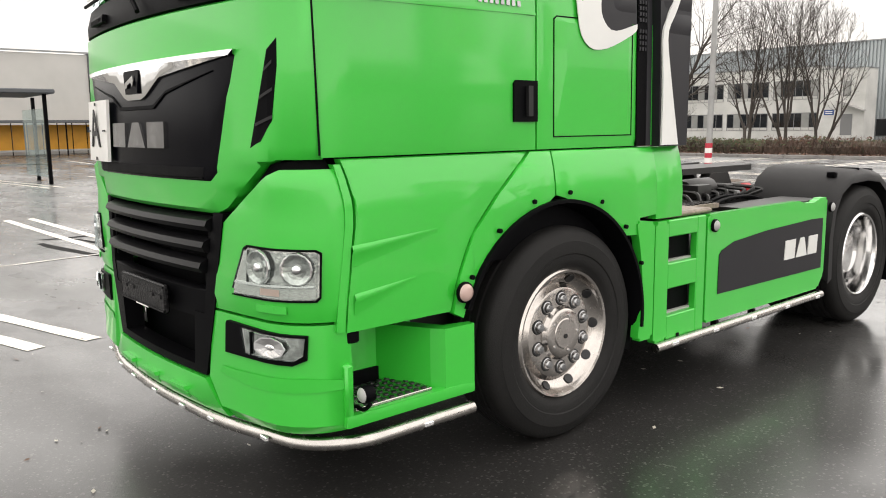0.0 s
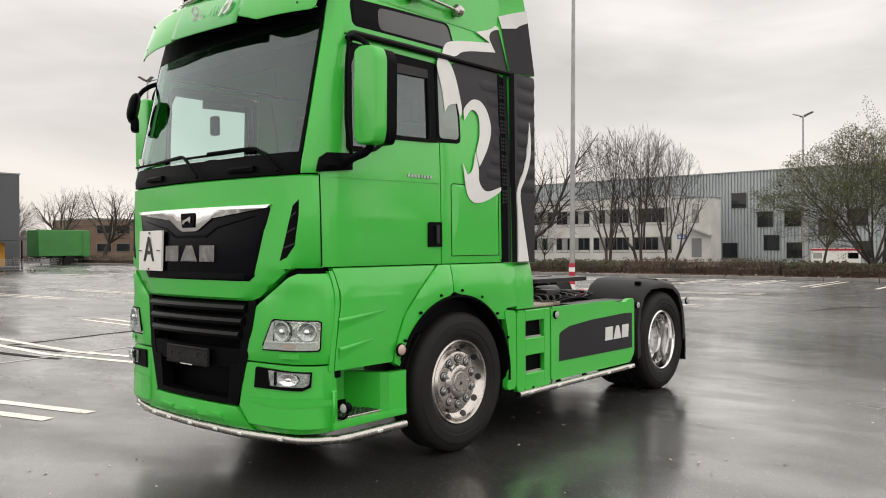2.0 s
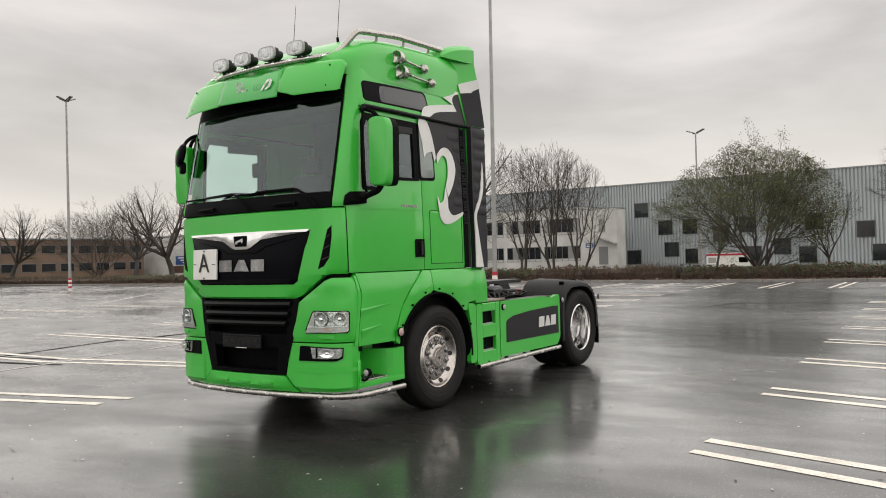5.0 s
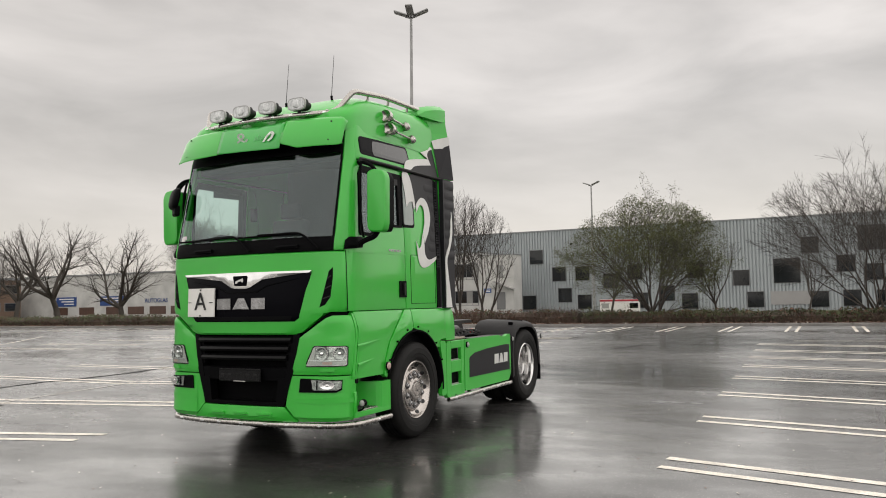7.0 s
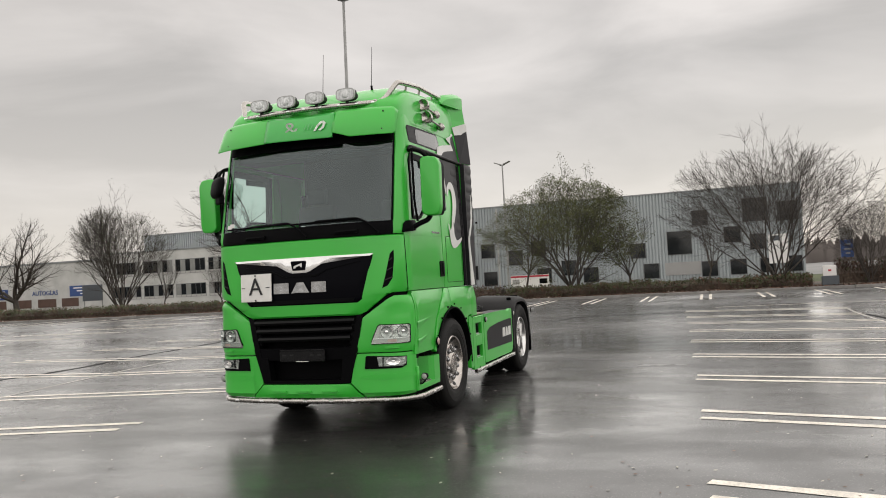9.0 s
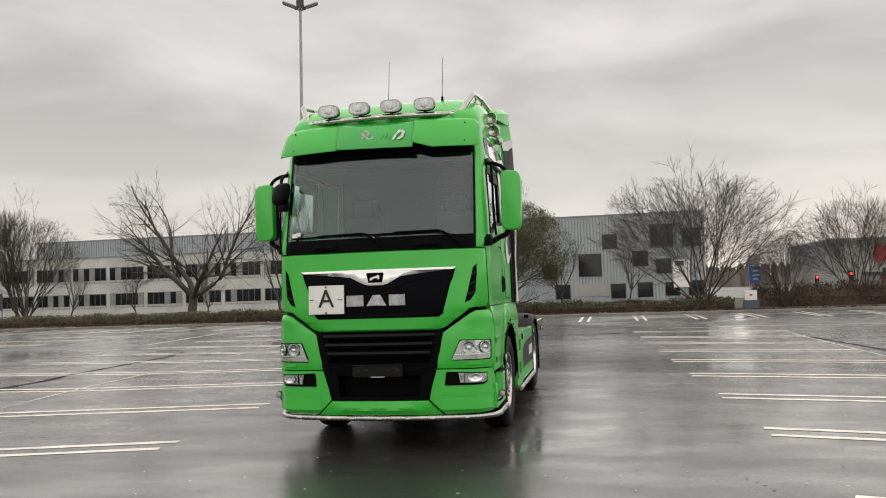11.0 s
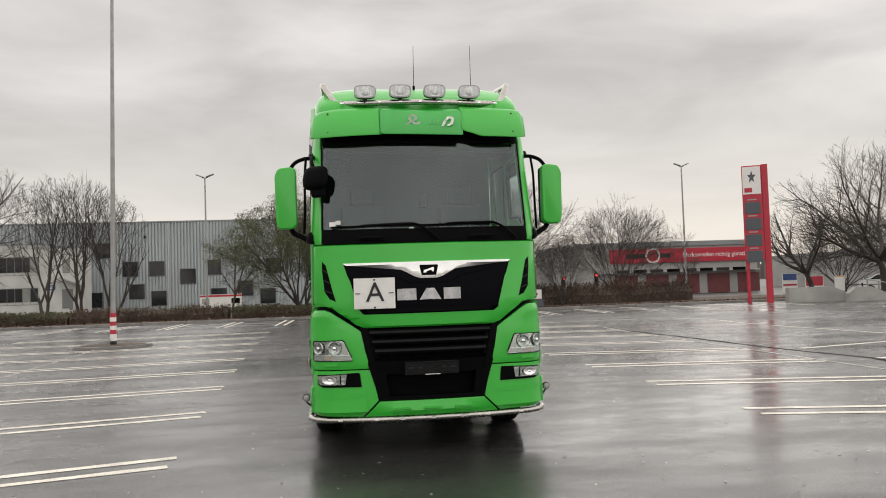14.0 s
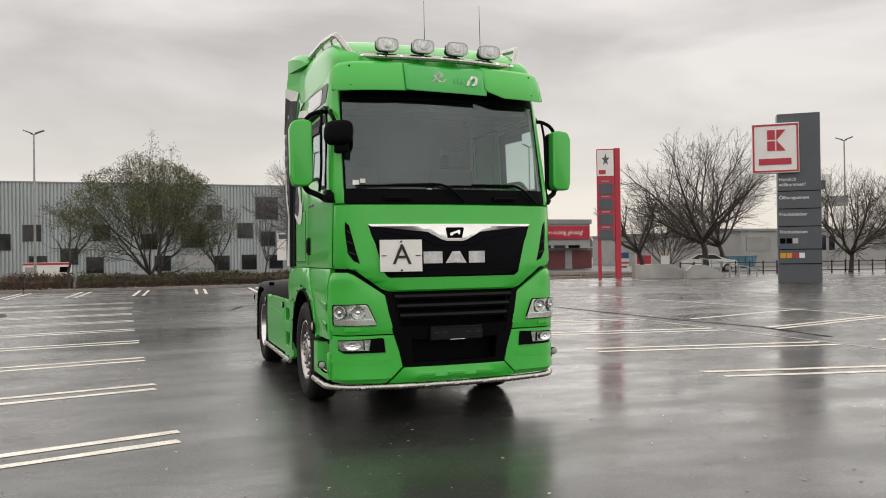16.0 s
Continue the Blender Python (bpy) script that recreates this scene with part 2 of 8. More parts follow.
M_BULB = mat("lamp_bowl", (0.82, 0.82, 0.82), 0.22, metal=0.8)
M_ROOFLENS = mat("ribbed_grey_lamp_glass", (0.52, 0.53, 0.53), 0.22, metal=0.3, grain=0.25, grain_scale=30, stain=0.2, stain_scale=9, streak=(1, 3, 0.6), bump=0.5, bump_scale=60, coat=0.5)
M_EMBLEM = mat("dull_chrome", (0.32, 0.32, 0.325), 0.20, metal=1, stain=0.25, stain_scale=12, rough_var=0.08)
M_REDLAMP = mat("lit_red_lamp", (0.6, 0.02, 0.02), 0.4)
M_REDLAMP.node_tree.nodes["Principled BSDF"].inputs["Emission Color"].default_value = (1.0, 0.05, 0.04, 1)
M_REDLAMP.node_tree.nodes["Principled BSDF"].inputs["Emission Strength"].default_value = 1.6
M_CABIN = mat("dark_cabin_trim", (0.016, 0.016, 0.017), 0.7, stain=0.2, stain_scale=4)
M_CABINPALE = mat("grey_cabin_lining", (0.035, 0.036, 0.037), 0.8, stain=0.15, stain_scale=4)
M_TAR = mat("wet_tar", (0.010, 0.010, 0.010), 0.8, spec=0.12, stain=0.2, stain_scale=3)
M_LINE = mat("worn_road_paint", (0.75, 0.69, 0.605), 0.5, grain=0.22, grain_scale=45, stain=0.25, stain_scale=4, coat=0.2, coat_rough=0.25)
M_LINEWORN = mat("rubbed_road_paint", (0.42, 0.395, 0.36), 0.5, grain=0.4, grain_scale=30, stain=0.5, stain_scale=3, coat=0.3, coat_rough=0.25)
M_KERB = mat("wet_concrete_kerb", (0.20, 0.19, 0.18), 0.5, grain=0.15, grain_scale=60, stain=0.25, stain_scale=2, bump=0.3, bump_scale=90)
M_EARTH = mat("wet_earth_and_leaves", (0.075, 0.055, 0.040), 0.85, grain=0.5, grain_scale=9, stain=0.4, stain_scale=0.6, bump=0.8, bump_scale=8)
M_GRASS = mat("winter_grass", (0.055, 0.068, 0.022), 0.9, grain=0.4, grain_scale=12, stain=0.35, stain_scale=0.4, bump=0.8, bump_scale=14)
M_FARGROUND = mat("distant_wet_ground", (0.085, 0.083, 0.080), 0.5, grain=0.2, grain_scale=2, stain=0.35, stain_scale=0.05)
M_TWIG = mat("russet_twigs", (0.070, 0.040, 0.030), 0.8, stain=0.5, stain_scale=0.5)
# paler than the near twigs: the haze of distance is put into this colour
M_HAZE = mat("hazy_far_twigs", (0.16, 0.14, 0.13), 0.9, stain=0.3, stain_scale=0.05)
M_SCRAP = mat("pale_scrap", (0.45, 0.42, 0.36), 0.6)
M_HEDGE = mat("dull_hedge_leaf", (0.048, 0.058, 0.020), 0.7, stain=0.5, stain_scale=0.8)
M_LEAFLITTER = mat("brown_leaf", (0.095, 0.048, 0.028), 0.7, stain=0.5, stain_scale=2)
M_BARK = mat("wet_bark", (0.052, 0.043, 0.036), 0.8, grain=0.3, grain_scale=18, stain=0.25, stain_scale=1.2, bump=0.6, bump_scale=25)
M_TWIGGREY = mat("fine_twig", (0.046, 0.038, 0.032), 0.85)
M_BUD = mat("olive_catkin", (0.070, 0.078, 0.025), 0.8, stain=0.4, stain_scale=1.2)
M_CORR = mat("pale_corrugated_sheet", (0.33, 0.36, 0.37), 0.45, metal=0.0, stain=0.08, stain_scale=0.3)
M_CORRROOF = mat("grey_roof_edge", (0.22, 0.23, 0.235), 0.5, stain=0.1, stain_scale=0.3)
M_DARKGLASS = mat("dark_window_glass", (0.012, 0.014, 0.016), 0.08, coat=0.5, stain=0.3, stain_scale=0.4, spec=0.35)
M_BLIND = mat("pale_window_blind", (0.22, 0.22, 0.21), 0.4, stain=0.15, stain_scale=0.8, coat=0.3)
M_WHITEWALL = mat("weathered_white_render", (0.48, 0.475, 0.455), 0.75, grain=0.06, grain_scale=12, stain=0.16, stain_scale=0.35)
M_FRAME = mat("grey_window_frame", (0.16, 0.16, 0.16), 0.5)
M_GREYWALL = mat("anthracite_cladding", (0.068, 0.073, 0.080), 0.55, stain=0.08, stain_scale=0.4)
M_PALEWALL = mat("pale_grey_cladding", (0.42, 0.41, 0.39), 0.6, stain=0.08, stain_scale=0.4)
M_YELLOW = mat("yellow_panel", (0.62, 0.29, 0.012), 0.5, stain=0.12, stain_scale=1.5)
M_POLE = mat("galvanised_pole", (0.30, 0.30, 0.295), 0.5, metal=0.4, stain=0.15, stain_scale=3)
M_SIGNRED = mat("red_sign_paint", (0.42, 0.020, 0.042), 0.4, stain=0.06, stain_scale=2)
M_SIGNWHITE = mat("white_sign_face", (0.74, 0.72, 0.70), 0.4, stain=0.05, stain_scale=1)
M_TOTEM = mat("slate_grey_sign", (0.070, 0.080, 0.092), 0.45, stain=0.08, stain_scale=1.2)
M_SKIP = mat("dull_blue_steel", (0.06, 0.15, 0.21), 0.5, grain=0.1, grain_scale=12, stain=0.3, stain_scale=1.5)
M_SIGNBLUE = mat("blue_sign_face", (0.03, 0.07, 0.22), 0.4)
M_BRICK = mat("dull_brown_brick", (0.16, 0.105, 0.075), 0.8, grain=0.2, grain_scale=8, stain=0.2, stain_scale=0.5)
M_SHED = mat("grey_shed_panel", (0.30, 0.295, 0.285), 0.6, stain=0.12, stain_scale=0.5)
M_DOORRED = mat("dark_red_roller_door", (0.13, 0.028, 0.032), 0.5, stain=0.15, stain_scale=1)
M_DOORBROWN = mat("brown_roller_door", (0.085, 0.045, 0.032), 0.5, stain=0.15, stain_scale=1)
M_TRAILER = mat("green_trailer_tarp", (0.045, 0.22, 0.045), 0.5, stain=0.12, stain_scale=0.7)
M_CARWHITE = mat("white_car_paint", (0.68, 0.68, 0.67), 0.3, coat=0.8)
M_CONCRETE = mat("pale_concrete", (0.34, 0.335, 0.32), 0.7, grain=0.12, grain_scale=20, stain=0.2, stain_scale=0.8, bump=0.2, bump_scale=40)
M_MARKER = mat("pale_reddish_lens", (0.47, 0.33, 0.29), 0.25, coat=0.5)
M_LAMPGLASS = mat("grey_lamp_glass", (0.35, 0.35, 0.34), 0.3)

# ---- building helpers ----
ORIENTED = []


def finish(name, bm, material, smooth=None):
    me = bpy.data.meshes.new(name)
    if not any(b is bm for b in ORIENTED):
        bmesh.ops.recalc_face_normals(bm, faces=bm.faces)
    if smooth:
        for f in bm.faces:
            f.smooth = True
    bm.to_mesh(me)
    bm.free()
    if smooth:
        me.set_sharp_from_angle(angle=radians(smooth))
    me.materials.append(material)
    return me


def part(name, bm, material, parent, label="", smooth=None):
    """Links a bmesh as one mesh under a thing or a part."""
    ob = new(name, finish(name, bm, material, smooth))
    if parent is not None:
        ob.parent = parent
    if label:
        ob["label"] = label
    return ob


def thing(name, label, category, group="", kind="", at=None):
    ob = new(name)
    ob.empty_display_size = 0.2
    if at is not None:
        ob.matrix_basis = at
    return tagged(ob, label, category, group, kind)


def box(bm, x0, x1, y0, y1, z0, z1, bevel=0.0, seg=1):
    r = bmesh.ops.create_cube(bm, size=1)
    for v in r["verts"]:
        v.co = Vector((x0 + (v.co.x + 0.5) * (x1 - x0), y0 + (v.co.y + 0.5) * (y1 - y0), z0 + (v.co.z + 0.5) * (z1 - z0)))
    if bevel:
        es = list({e for v in r["verts"] for e in v.link_edges})
        bmesh.ops.bevel(bm, geom=es, offset=bevel, segments=seg, profile=0.7, affect="EDGES", clamp_overlap=True)
    return bm


def rod(bm, p, q, r0, r1=None, seg=8, caps=True):
    """A straight tapered rod."""
    p, q = Vector(p), Vector(q)
    r1 = r0 if r1 is None else r1
    d = (q - p).normalized()
    a = d.orthogonal().normalized()
    b = d.cross(a)
    rings = []
    for c, r in ((p, r0), (q, r1)):
        rings.append([bm.verts.new(c + r * (math.cos(2 * math.pi * i / seg) * a + math.sin(2 * math.pi * i / seg) * b)) for i in range(seg)])
    for i in range(seg):
        bm.faces.new((rings[0][i], rings[0][(i + 1) % seg], rings[1][(i + 1) % seg], rings[1][i]))
    if caps:
        bm.faces.new(rings[0][::-1])
        bm.faces.new(rings[1])
    return bm


def sweep(bm, pts, r, seg=12):
    """A round tube along points, with mitred corners."""
    pts = [Vector(p) for p in pts]
    rings = []
    a = None
    for i, p in enumerate(pts):
        d0 = (p - pts[i - 1]).normalized() if i else (pts[1] - p).normalized()
        d1 = (pts[i + 1] - p).normalized() if i < len(pts) - 1 else d0
        d = (d0 + d1).normalized()
        a = d.orthogonal().normalized() if a is None else (a - a.dot(d) * d).normalized()
        b = d.cross(a)
        rr = r[i] if isinstance(r, (list, tuple)) else r
        rings.append([bm.verts.new(p + rr * (math.cos(2 * math.pi * k / seg) * a + math.sin(2 * math.pi * k / seg) * b)) for k in range(seg)])
    for u, v in zip(rings, rings[1:]):
        for k in range(seg):
            bm.faces.new((u[k], u[(k + 1) % seg], v[(k + 1) % seg], v[k]))
    bm.faces.new(rings[0][::-1])
    bm.faces.new(rings[-1])
    return bm


def rounded(pts, r=0.05, n=4):
    """The points of a polyline with its inner corners rounded."""
    pts = [Vector(p) for p in pts]
    out = [pts[0]]
    for a, b, c in zip(pts, pts[1:], pts[2:]):
        u, v = (a - b), (c - b)
        k = min(r, u.length / 2.2, v.length / 2.2)
        s, e = b + u.normalized() * k, b + v.normalized() * k
        for i in range(n + 1):
            t = i / n
            out.append((1 - t) ** 2 * s + 2 * t * (1 - t) * b + t * t * e)
    out.append(pts[-1])
    return out


def lathe(bm, profile, m, seg=48):
    """Turns (radius, height) pairs round the local z of the pose m."""
    rings = []
    for r, h in profile:
        if r < 1e-5:
            rings.append([bm.verts.new(m @ Vector((0, 0, h)))])
        else:
            rings.append([bm.verts.new(m @ Vector((r * math.cos(2 * math.pi * k / seg), r * math.sin(2 * math.pi * k / seg), h))) for k in range(seg)])
    for u, v in zip(rings, rings[1:]):
        for k in range(seg):
            j = (k + 1) % seg
            if len(u) == 1 and len(v) == 1:
                continue
            if len(u) == 1:
                bm.faces.new((u[0], v[j], v[k]))
            elif len(v) == 1:
                bm.faces.new((u[k], u[j], v[0]))
            else:
                bm.faces.new((u[k], u[j], v[j], v[k]))
    return bm


def prism(bm, pts, lo, hi, axis="z"):
    """A flat outline of 2D points pushed from lo to hi along an axis; the points are (y, z), (x, z) or (x, y)."""
    def put(a, b, h):
        return {"x": (h, a, b), "y": (a, h, b), "z": (a, b, h)}[axis]
    u = [bm.verts.new(put(a, b, lo)) for a, b in pts]
    v = [bm.verts.new(put(a, b, hi)) for a, b in pts]
    bm.faces.new(u[::-1])
    bm.faces.new(v)
    for i in range(len(pts)):
        j = (i + 1) % len(pts)
        bm.faces.new((u[i], u[j], v[j], v[i]))
    return bm


def slab(name, x0, x1, y0, y1, z0, z1, material, parent=None, bevel=0.0, label="", smooth=None):
    return part(name, box(bmesh.new(), x0, x1, y0, y1, z0, z1, bevel), material, parent, label, smooth)


def lettering(name, words, size, m, material, parent, depth=0.004, label="", align="CENTER"):
    """Words cut from sheet, as a mesh."""
    c = bpy.data.curves.new(name, "FONT")
    c.body, c.size, c.extrude, c.align_x, c.align_y = words, size, depth, align, "CENTER"
    o = bpy.data.objects.new(name, c)
    scene.collection.objects.link(o)
    bpy.context.view_layer.update()
    me = bpy.data.meshes.new_from_object(o.evaluated_get(bpy.context.evaluated_depsgraph_get()))
    bpy.data.objects.remove(o)
    bpy.data.curves.remove(c)
    me.materials.clear()
    me.materials.append(material)
    ob = new(name, me)
    ob.parent = parent
    ob.matrix_basis = m
    if label:
        ob["label"] = label
    return ob

# ---- the ground ----
ground = tagged(slab("ground", -500, 900, -700, 700, -0.6, -0.12, M_FARGROUND), "dull wet ground reaching out to the far horizon", "ground", kind="structure")


def rise(x):
    """The car park climbs gently towards the kerb."""
    return 0.0125 * min(15.2, max(0.0, x - 16))


bm = bmesh.new()
rows = [[bm.verts.new((x, y, z)) for z in (rise(x), -0.3)] + [bm.verts.new((x, w, z)) for z in (-0.3, rise(x)) for w in (82,)] for x, y in ((-90, -75), (16, -75), (30.7, -75))]
for a, b in zip(rows, rows[1:]):
    for i in range(4):
        bm.faces.new((a[i], a[(i + 1) % 4], b[(i + 1) % 4], b[i]))
bm.faces.new(rows[0])
bm.faces.new(rows[-1][::-1])
pavement = tagged(part("pavement", bm, M_ASPHALT, None), "wet dark asphalt of a large empty car park with puddles", "car park", kind="structure")
verge = tagged(slab("verge", 30.85, 39.5, -26, 110, -0.3, 0.29, M_EARTH), "strip of wet brown earth and dead leaves under the hedge", "verge", kind="structure")
lawn = tagged(slab("lawn", 39.5, 62.0, -17, 110, -0.3, 0.25, M_GRASS), "dull winter grass behind the hedge", "lawn", kind="structure")
kerb = thing("kerb", "grey concrete kerb between the wet asphalt and the planted verge", "kerb", kind="structure")
for k in range(68):
    y0 = -26 + 2 * k
    slab("kerb_stone", 30.7, 30.85, y0 + 0.01, y0 + 1.99, 0.0, 0.30, M_KERB, kerb, 0.015)


def bay_line(x0, y0, x1, y1, width=0.13):
    """One worn white line on the asphalt, with broken ends."""
    bm = bmesh.new()
    n = 10
    rows = []
    d = Vector((y1 - y0, x0 - x1, 0)).normalized()
    for i in range(n + 1):
        t = i / n
        p = Vector((x0 + (x1 - x0) * t, y0 + (y1 - y0) * t, 0))
        w = width / 2 * (1 + 0.12 * random.uniform(-1, 1))
        q = Vector((0, random.uniform(-0.03, 0.03) * (i in (0, n)), 0))
        rows.append([bm.verts.new((v.x, v.y, rise(v.x) + 0.004)) for v in (p - d * w, p + d * w + q)])
    for a, b in zip(rows, rows[1:]):
        bm.faces.new((a[0], a[1], b[1], b[0]))
    return part("line_marking", bm, M_LINE, pavement)


def long_line(points, material=M_LINE, width=0.12, z=0.005, name="line_marking", ragged=0.1):
    """A line along several points, its edges a little ragged."""
    pts = []
    for (x0, y0), (x1, y1) in zip(points, points[1:]):
        n = max(2, int(math.hypot(x1 - x0, y1 - y0) / 0.35))
        pts += [(x0 + (x1 - x0) * i / n, y0 + (y1 - y0) * i / n) for i in range(n)]
    pts.append(points[-1])
    bm = bmesh.new()
    rows = []
    for i, (x, y) in enumerate(pts):
        p, q = pts[max(i - 1, 0)], pts[min(i + 1, len(pts) - 1)]
        d = Vector((p[1] - q[1], q[0] - p[0], 0)).normalized() * width / 2
        w0, w1 = (1 + ragged * random.uniform(-1, 1) for _ in range(2))
        rows.append([bm.verts.new((v.x, v.y, rise(v.x) + z)) for v in (Vector((x, y, 0)) + d * w0, Vector((x, y, 0)) - d * w1)])
    for a, b in zip(rows, rows[1:]):
        bm.faces.new((a[0], b[0], b[1], a[1]))
    return part(name, bm, material, pavement)


for k in range(-3, 8):
    for side in (-0.21, 0.21):
        bay_line(1.16 + 2.88 * k - 0.038 * k * k + side, -3.96 + 0.10 * k, 0.20 + 2.93 * k - 0.044 * k * k + side, -7.88 - 0.01 * k)
for k in range(-3, 3):
    for side in (-0.15, 0.15) if k < 2 else (0.0,):
        bay_line(2.90 + 2.74 * k - 0.06 * k * k + side, -8.95, 3.95 + 2.76 * k - 0.05 * k * k + side, -13.3)
for k in range(-3, 9):
    for side in (-0.20, 0.20):
        mid = (-0.94 + 3.2 * k - 0.049 * k * k + side, 6.82 + 0.53 * k - 0.0535 * k * k)
        bay_line(0.22 + 3.03 * k - 0.0385 * k * k + side, 2.55 + 0.195 * k - 0.0106 * k * k, *mid)
        bay_line(*mid, -1.10 + 3.31 * k - 0.057 * k * k + side, 11.84 + 0.56 * k - 0.0655 * k * k)
for k in range(-2, 7):
    for side in (-0.20, 0.20):
        bay_line(8.25 + 3.05 * k - 0.083 * k * k + side, 20.5 - 0.23 * k - 0.037 * k * k, 7.84 + 3.23 * k - 0.103 * k * k + side, 26.2 - 0.12 * k - 0.073 * k * k)
long_line([(-7.5, 6.0), (0.95, 6.82), (2.95, 7.1), (5.6, 7.5), (9.16, 7.81), (16.7, 8.15), (18.4, 8.05)], M_LINEWORN, width=0.075)
long_line([(-7.0, -8.0), (3.63, -7.97), (7.95, -7.91), (17.9, -7.83)], M_LINEWORN, width=0.065)
long_line([(20.98, -4.18), (21.2, -9.0), (20.9, -11.5), (19.4, -12.4), (16.5, -12.45), (12.5, -12.88), (9.05, -13.2), (-2.0, -13.4)], width=0.1)
# tarred seams in the asphalt
long_line([(1.7, 8.98), (2.26, 8.99), (2.91, 9.12), (3.9, 9.35), (4.71, 9.5), (5.65, 9.3), (6.92, 9.36), (8.3, 9.66), (10.2, 9.77), (12.6, 9.93), (14.7, 10.55)], M_TAR, 0.16, 0.003, "tar_seam", 0.5)
long_line([(1.55, 8.6), (1.68, 7.63), (1.88, 6.6)], M_TAR, 0.11, 0.003, "tar_seam", 0.6)
long_line([(2.10, 8.75), (2.2, 8.0), (2.26, 7.4)], M_TAR, 0.08, 0.003, "tar_seam", 0.6)
long_line([(3.8, -8.67), (5.8, -8.93), (8.2, -8.55), (12.8, -8.26), (16.5, -7.9)], M_TAR, 0.13, 0.003, "tar_seam", 0.5)
long_line([(17.06, 0.6), (18.6, 0.13), (18.95, -1.9), (19.3, -5.1)], M_TAR, 0.12, 0.003, "tar_seam", 0.5)
for k in range(-5, 21):
    for side in (-0.18, 0.18):
        bay_line(26.1, -8.65 + 2.40 * k + side, 30.2, -8.5 + 2.33 * k + side, 0.12)
for k in range(10):
    bay_line(11.4 + 2.3 * k, 38, 11.9 + 2.3 * k, 44, 0.12)
for x0, y0, x1, y1 in ((18.0, 13.9, 24.4, 14.1), (14.7, 26, 21.5, 31.8)):
    long_line([(x0, y0), (x1, y1)])

# ---- lamp posts ----
def lamp_head(parent, m, w=0.26):
    bm = bmesh.new()
    box(bm, 0.08, 0.66, -w / 2, w / 2, -0.03, 0.04, 0.025)
    bm.transform(m)
    h = part("lamp_head", bm, M_POLE, parent, smooth=40)
    bm = bmesh.new()
    box(bm, 0.18, 0.61, -w / 2 + 0.04, w / 2 - 0.04, -0.042, -0.03)
    bm.transform(m)
    part("diffuser", bm, M_LAMPGLASS, h)
    return h


def street_lamp(x, y, height, heads, label, r=0.085, stripes=False, ground_z=0.0, lean=(0.0, 0.0)):
    t = thing("street_lamp", label, "street lamp", "street lamps round the car park", at=pose(x, y, ground_z))
    bm = bmesh.new()
    top = Vector((lean[0], lean[1], height))
    rod(bm, (0, 0, 0), top, r, r * 0.55, 14)
    part("pole", bm, M_POLE, t, smooth=40)
    for a in heads:
        bm = bmesh.new()
        rod(bm, top - Vector((0, 0, 0.04)), top + Vector((0.2 * math.cos(radians(a)), 0.2 * math.sin(radians(a)), 0.02)), 0.035, seg=8)
        part("arm", bm, M_POLE, t)
        lamp_head(t, pose(top.x, top.y, height, 0, -20, a))
    if stripes:
        for i in range(5):
            bm = bmesh.new()
            rod(bm, (0, 0, 0.33 + 0.13 * i), (0, 0, 0.33 + 0.13 * (i + 1)), r + 0.012, seg=16)
            part("stripe", bm, M_SIGNRED if i % 2 == 0 else M_SIGNWHITE, t, "red band" if i % 2 == 0 else "white band", smooth=40)
        bm = bmesh.new()
        rod(bm, (0, 0, 0.12), (0, 0, 0.33), r + 0.014, seg=16)
        part("sleeve", bm, M_SIGNWHITE, t, "white sleeve", smooth=40)
        bm = bmesh.new()
        rod(bm, (0, 0, 0), (0, 0, 0.12), r + 0.018, seg=16)
        part("foot_collar", bm, M_CHASSIS, t, "dark collar", smooth=40)
    return t


island = thing("traffic_island", "low round concrete island at the foot of a lamp post", "traffic island", kind="structure", at=pose(17.95, 7.83, 0.024))
bm = bmesh.new()
prism(bm, [(1.18 * math.cos(a) * 0.8, 1.18 * math.sin(a)) for a in [2 * math.pi * i / 32 for i in range(32)]], -0.1, 0.075)
bmesh.ops.bevel(bm, geom=[e for e in bm.edges if min(v.co.z for v in e.verts) > 0.07], offset=0.04, segments=2, affect="EDGES")
part("kerb_ring", bm, M_KERB, island)
bm = bmesh.new()
prism(bm, [(0.98 * math.cos(a) * 0.75, 0.98 * math.sin(a)) for a in [2 * math.pi * i / 32 for i in range(32)]], 0.0, 0.085)
part("soil", bm, M_EARTH, island, "wet brown soil")
street_lamp(17.95, 7.83, 11.6, (20, 110, 200, 290), "tall grey lamp post with red and white bands", 0.085, True, 0.10, (0.05, -0.1))
street_lamp(47.85, 9.7, 9.2, (80, 260), "tall grey street lamp with twin heads by the pale hall", 0.085, ground_z=0.25)
street_lamp(51.9, -26.5, 10.5, (90, 270), "tall grey street lamp with twin heads by the tyre shop", 0.09, ground_z=-0.12)
street_lamp(23.1, 42.3, 12.3, (0, 90, 180, 270), "grey lamp post with four heads and red bands", 0.1, True)
street_lamp(39.6, -47.4, 10.1, (40, 220), "grey street lamp with twin heads beyond the entrance", 0.09, ground_z=-0.12)

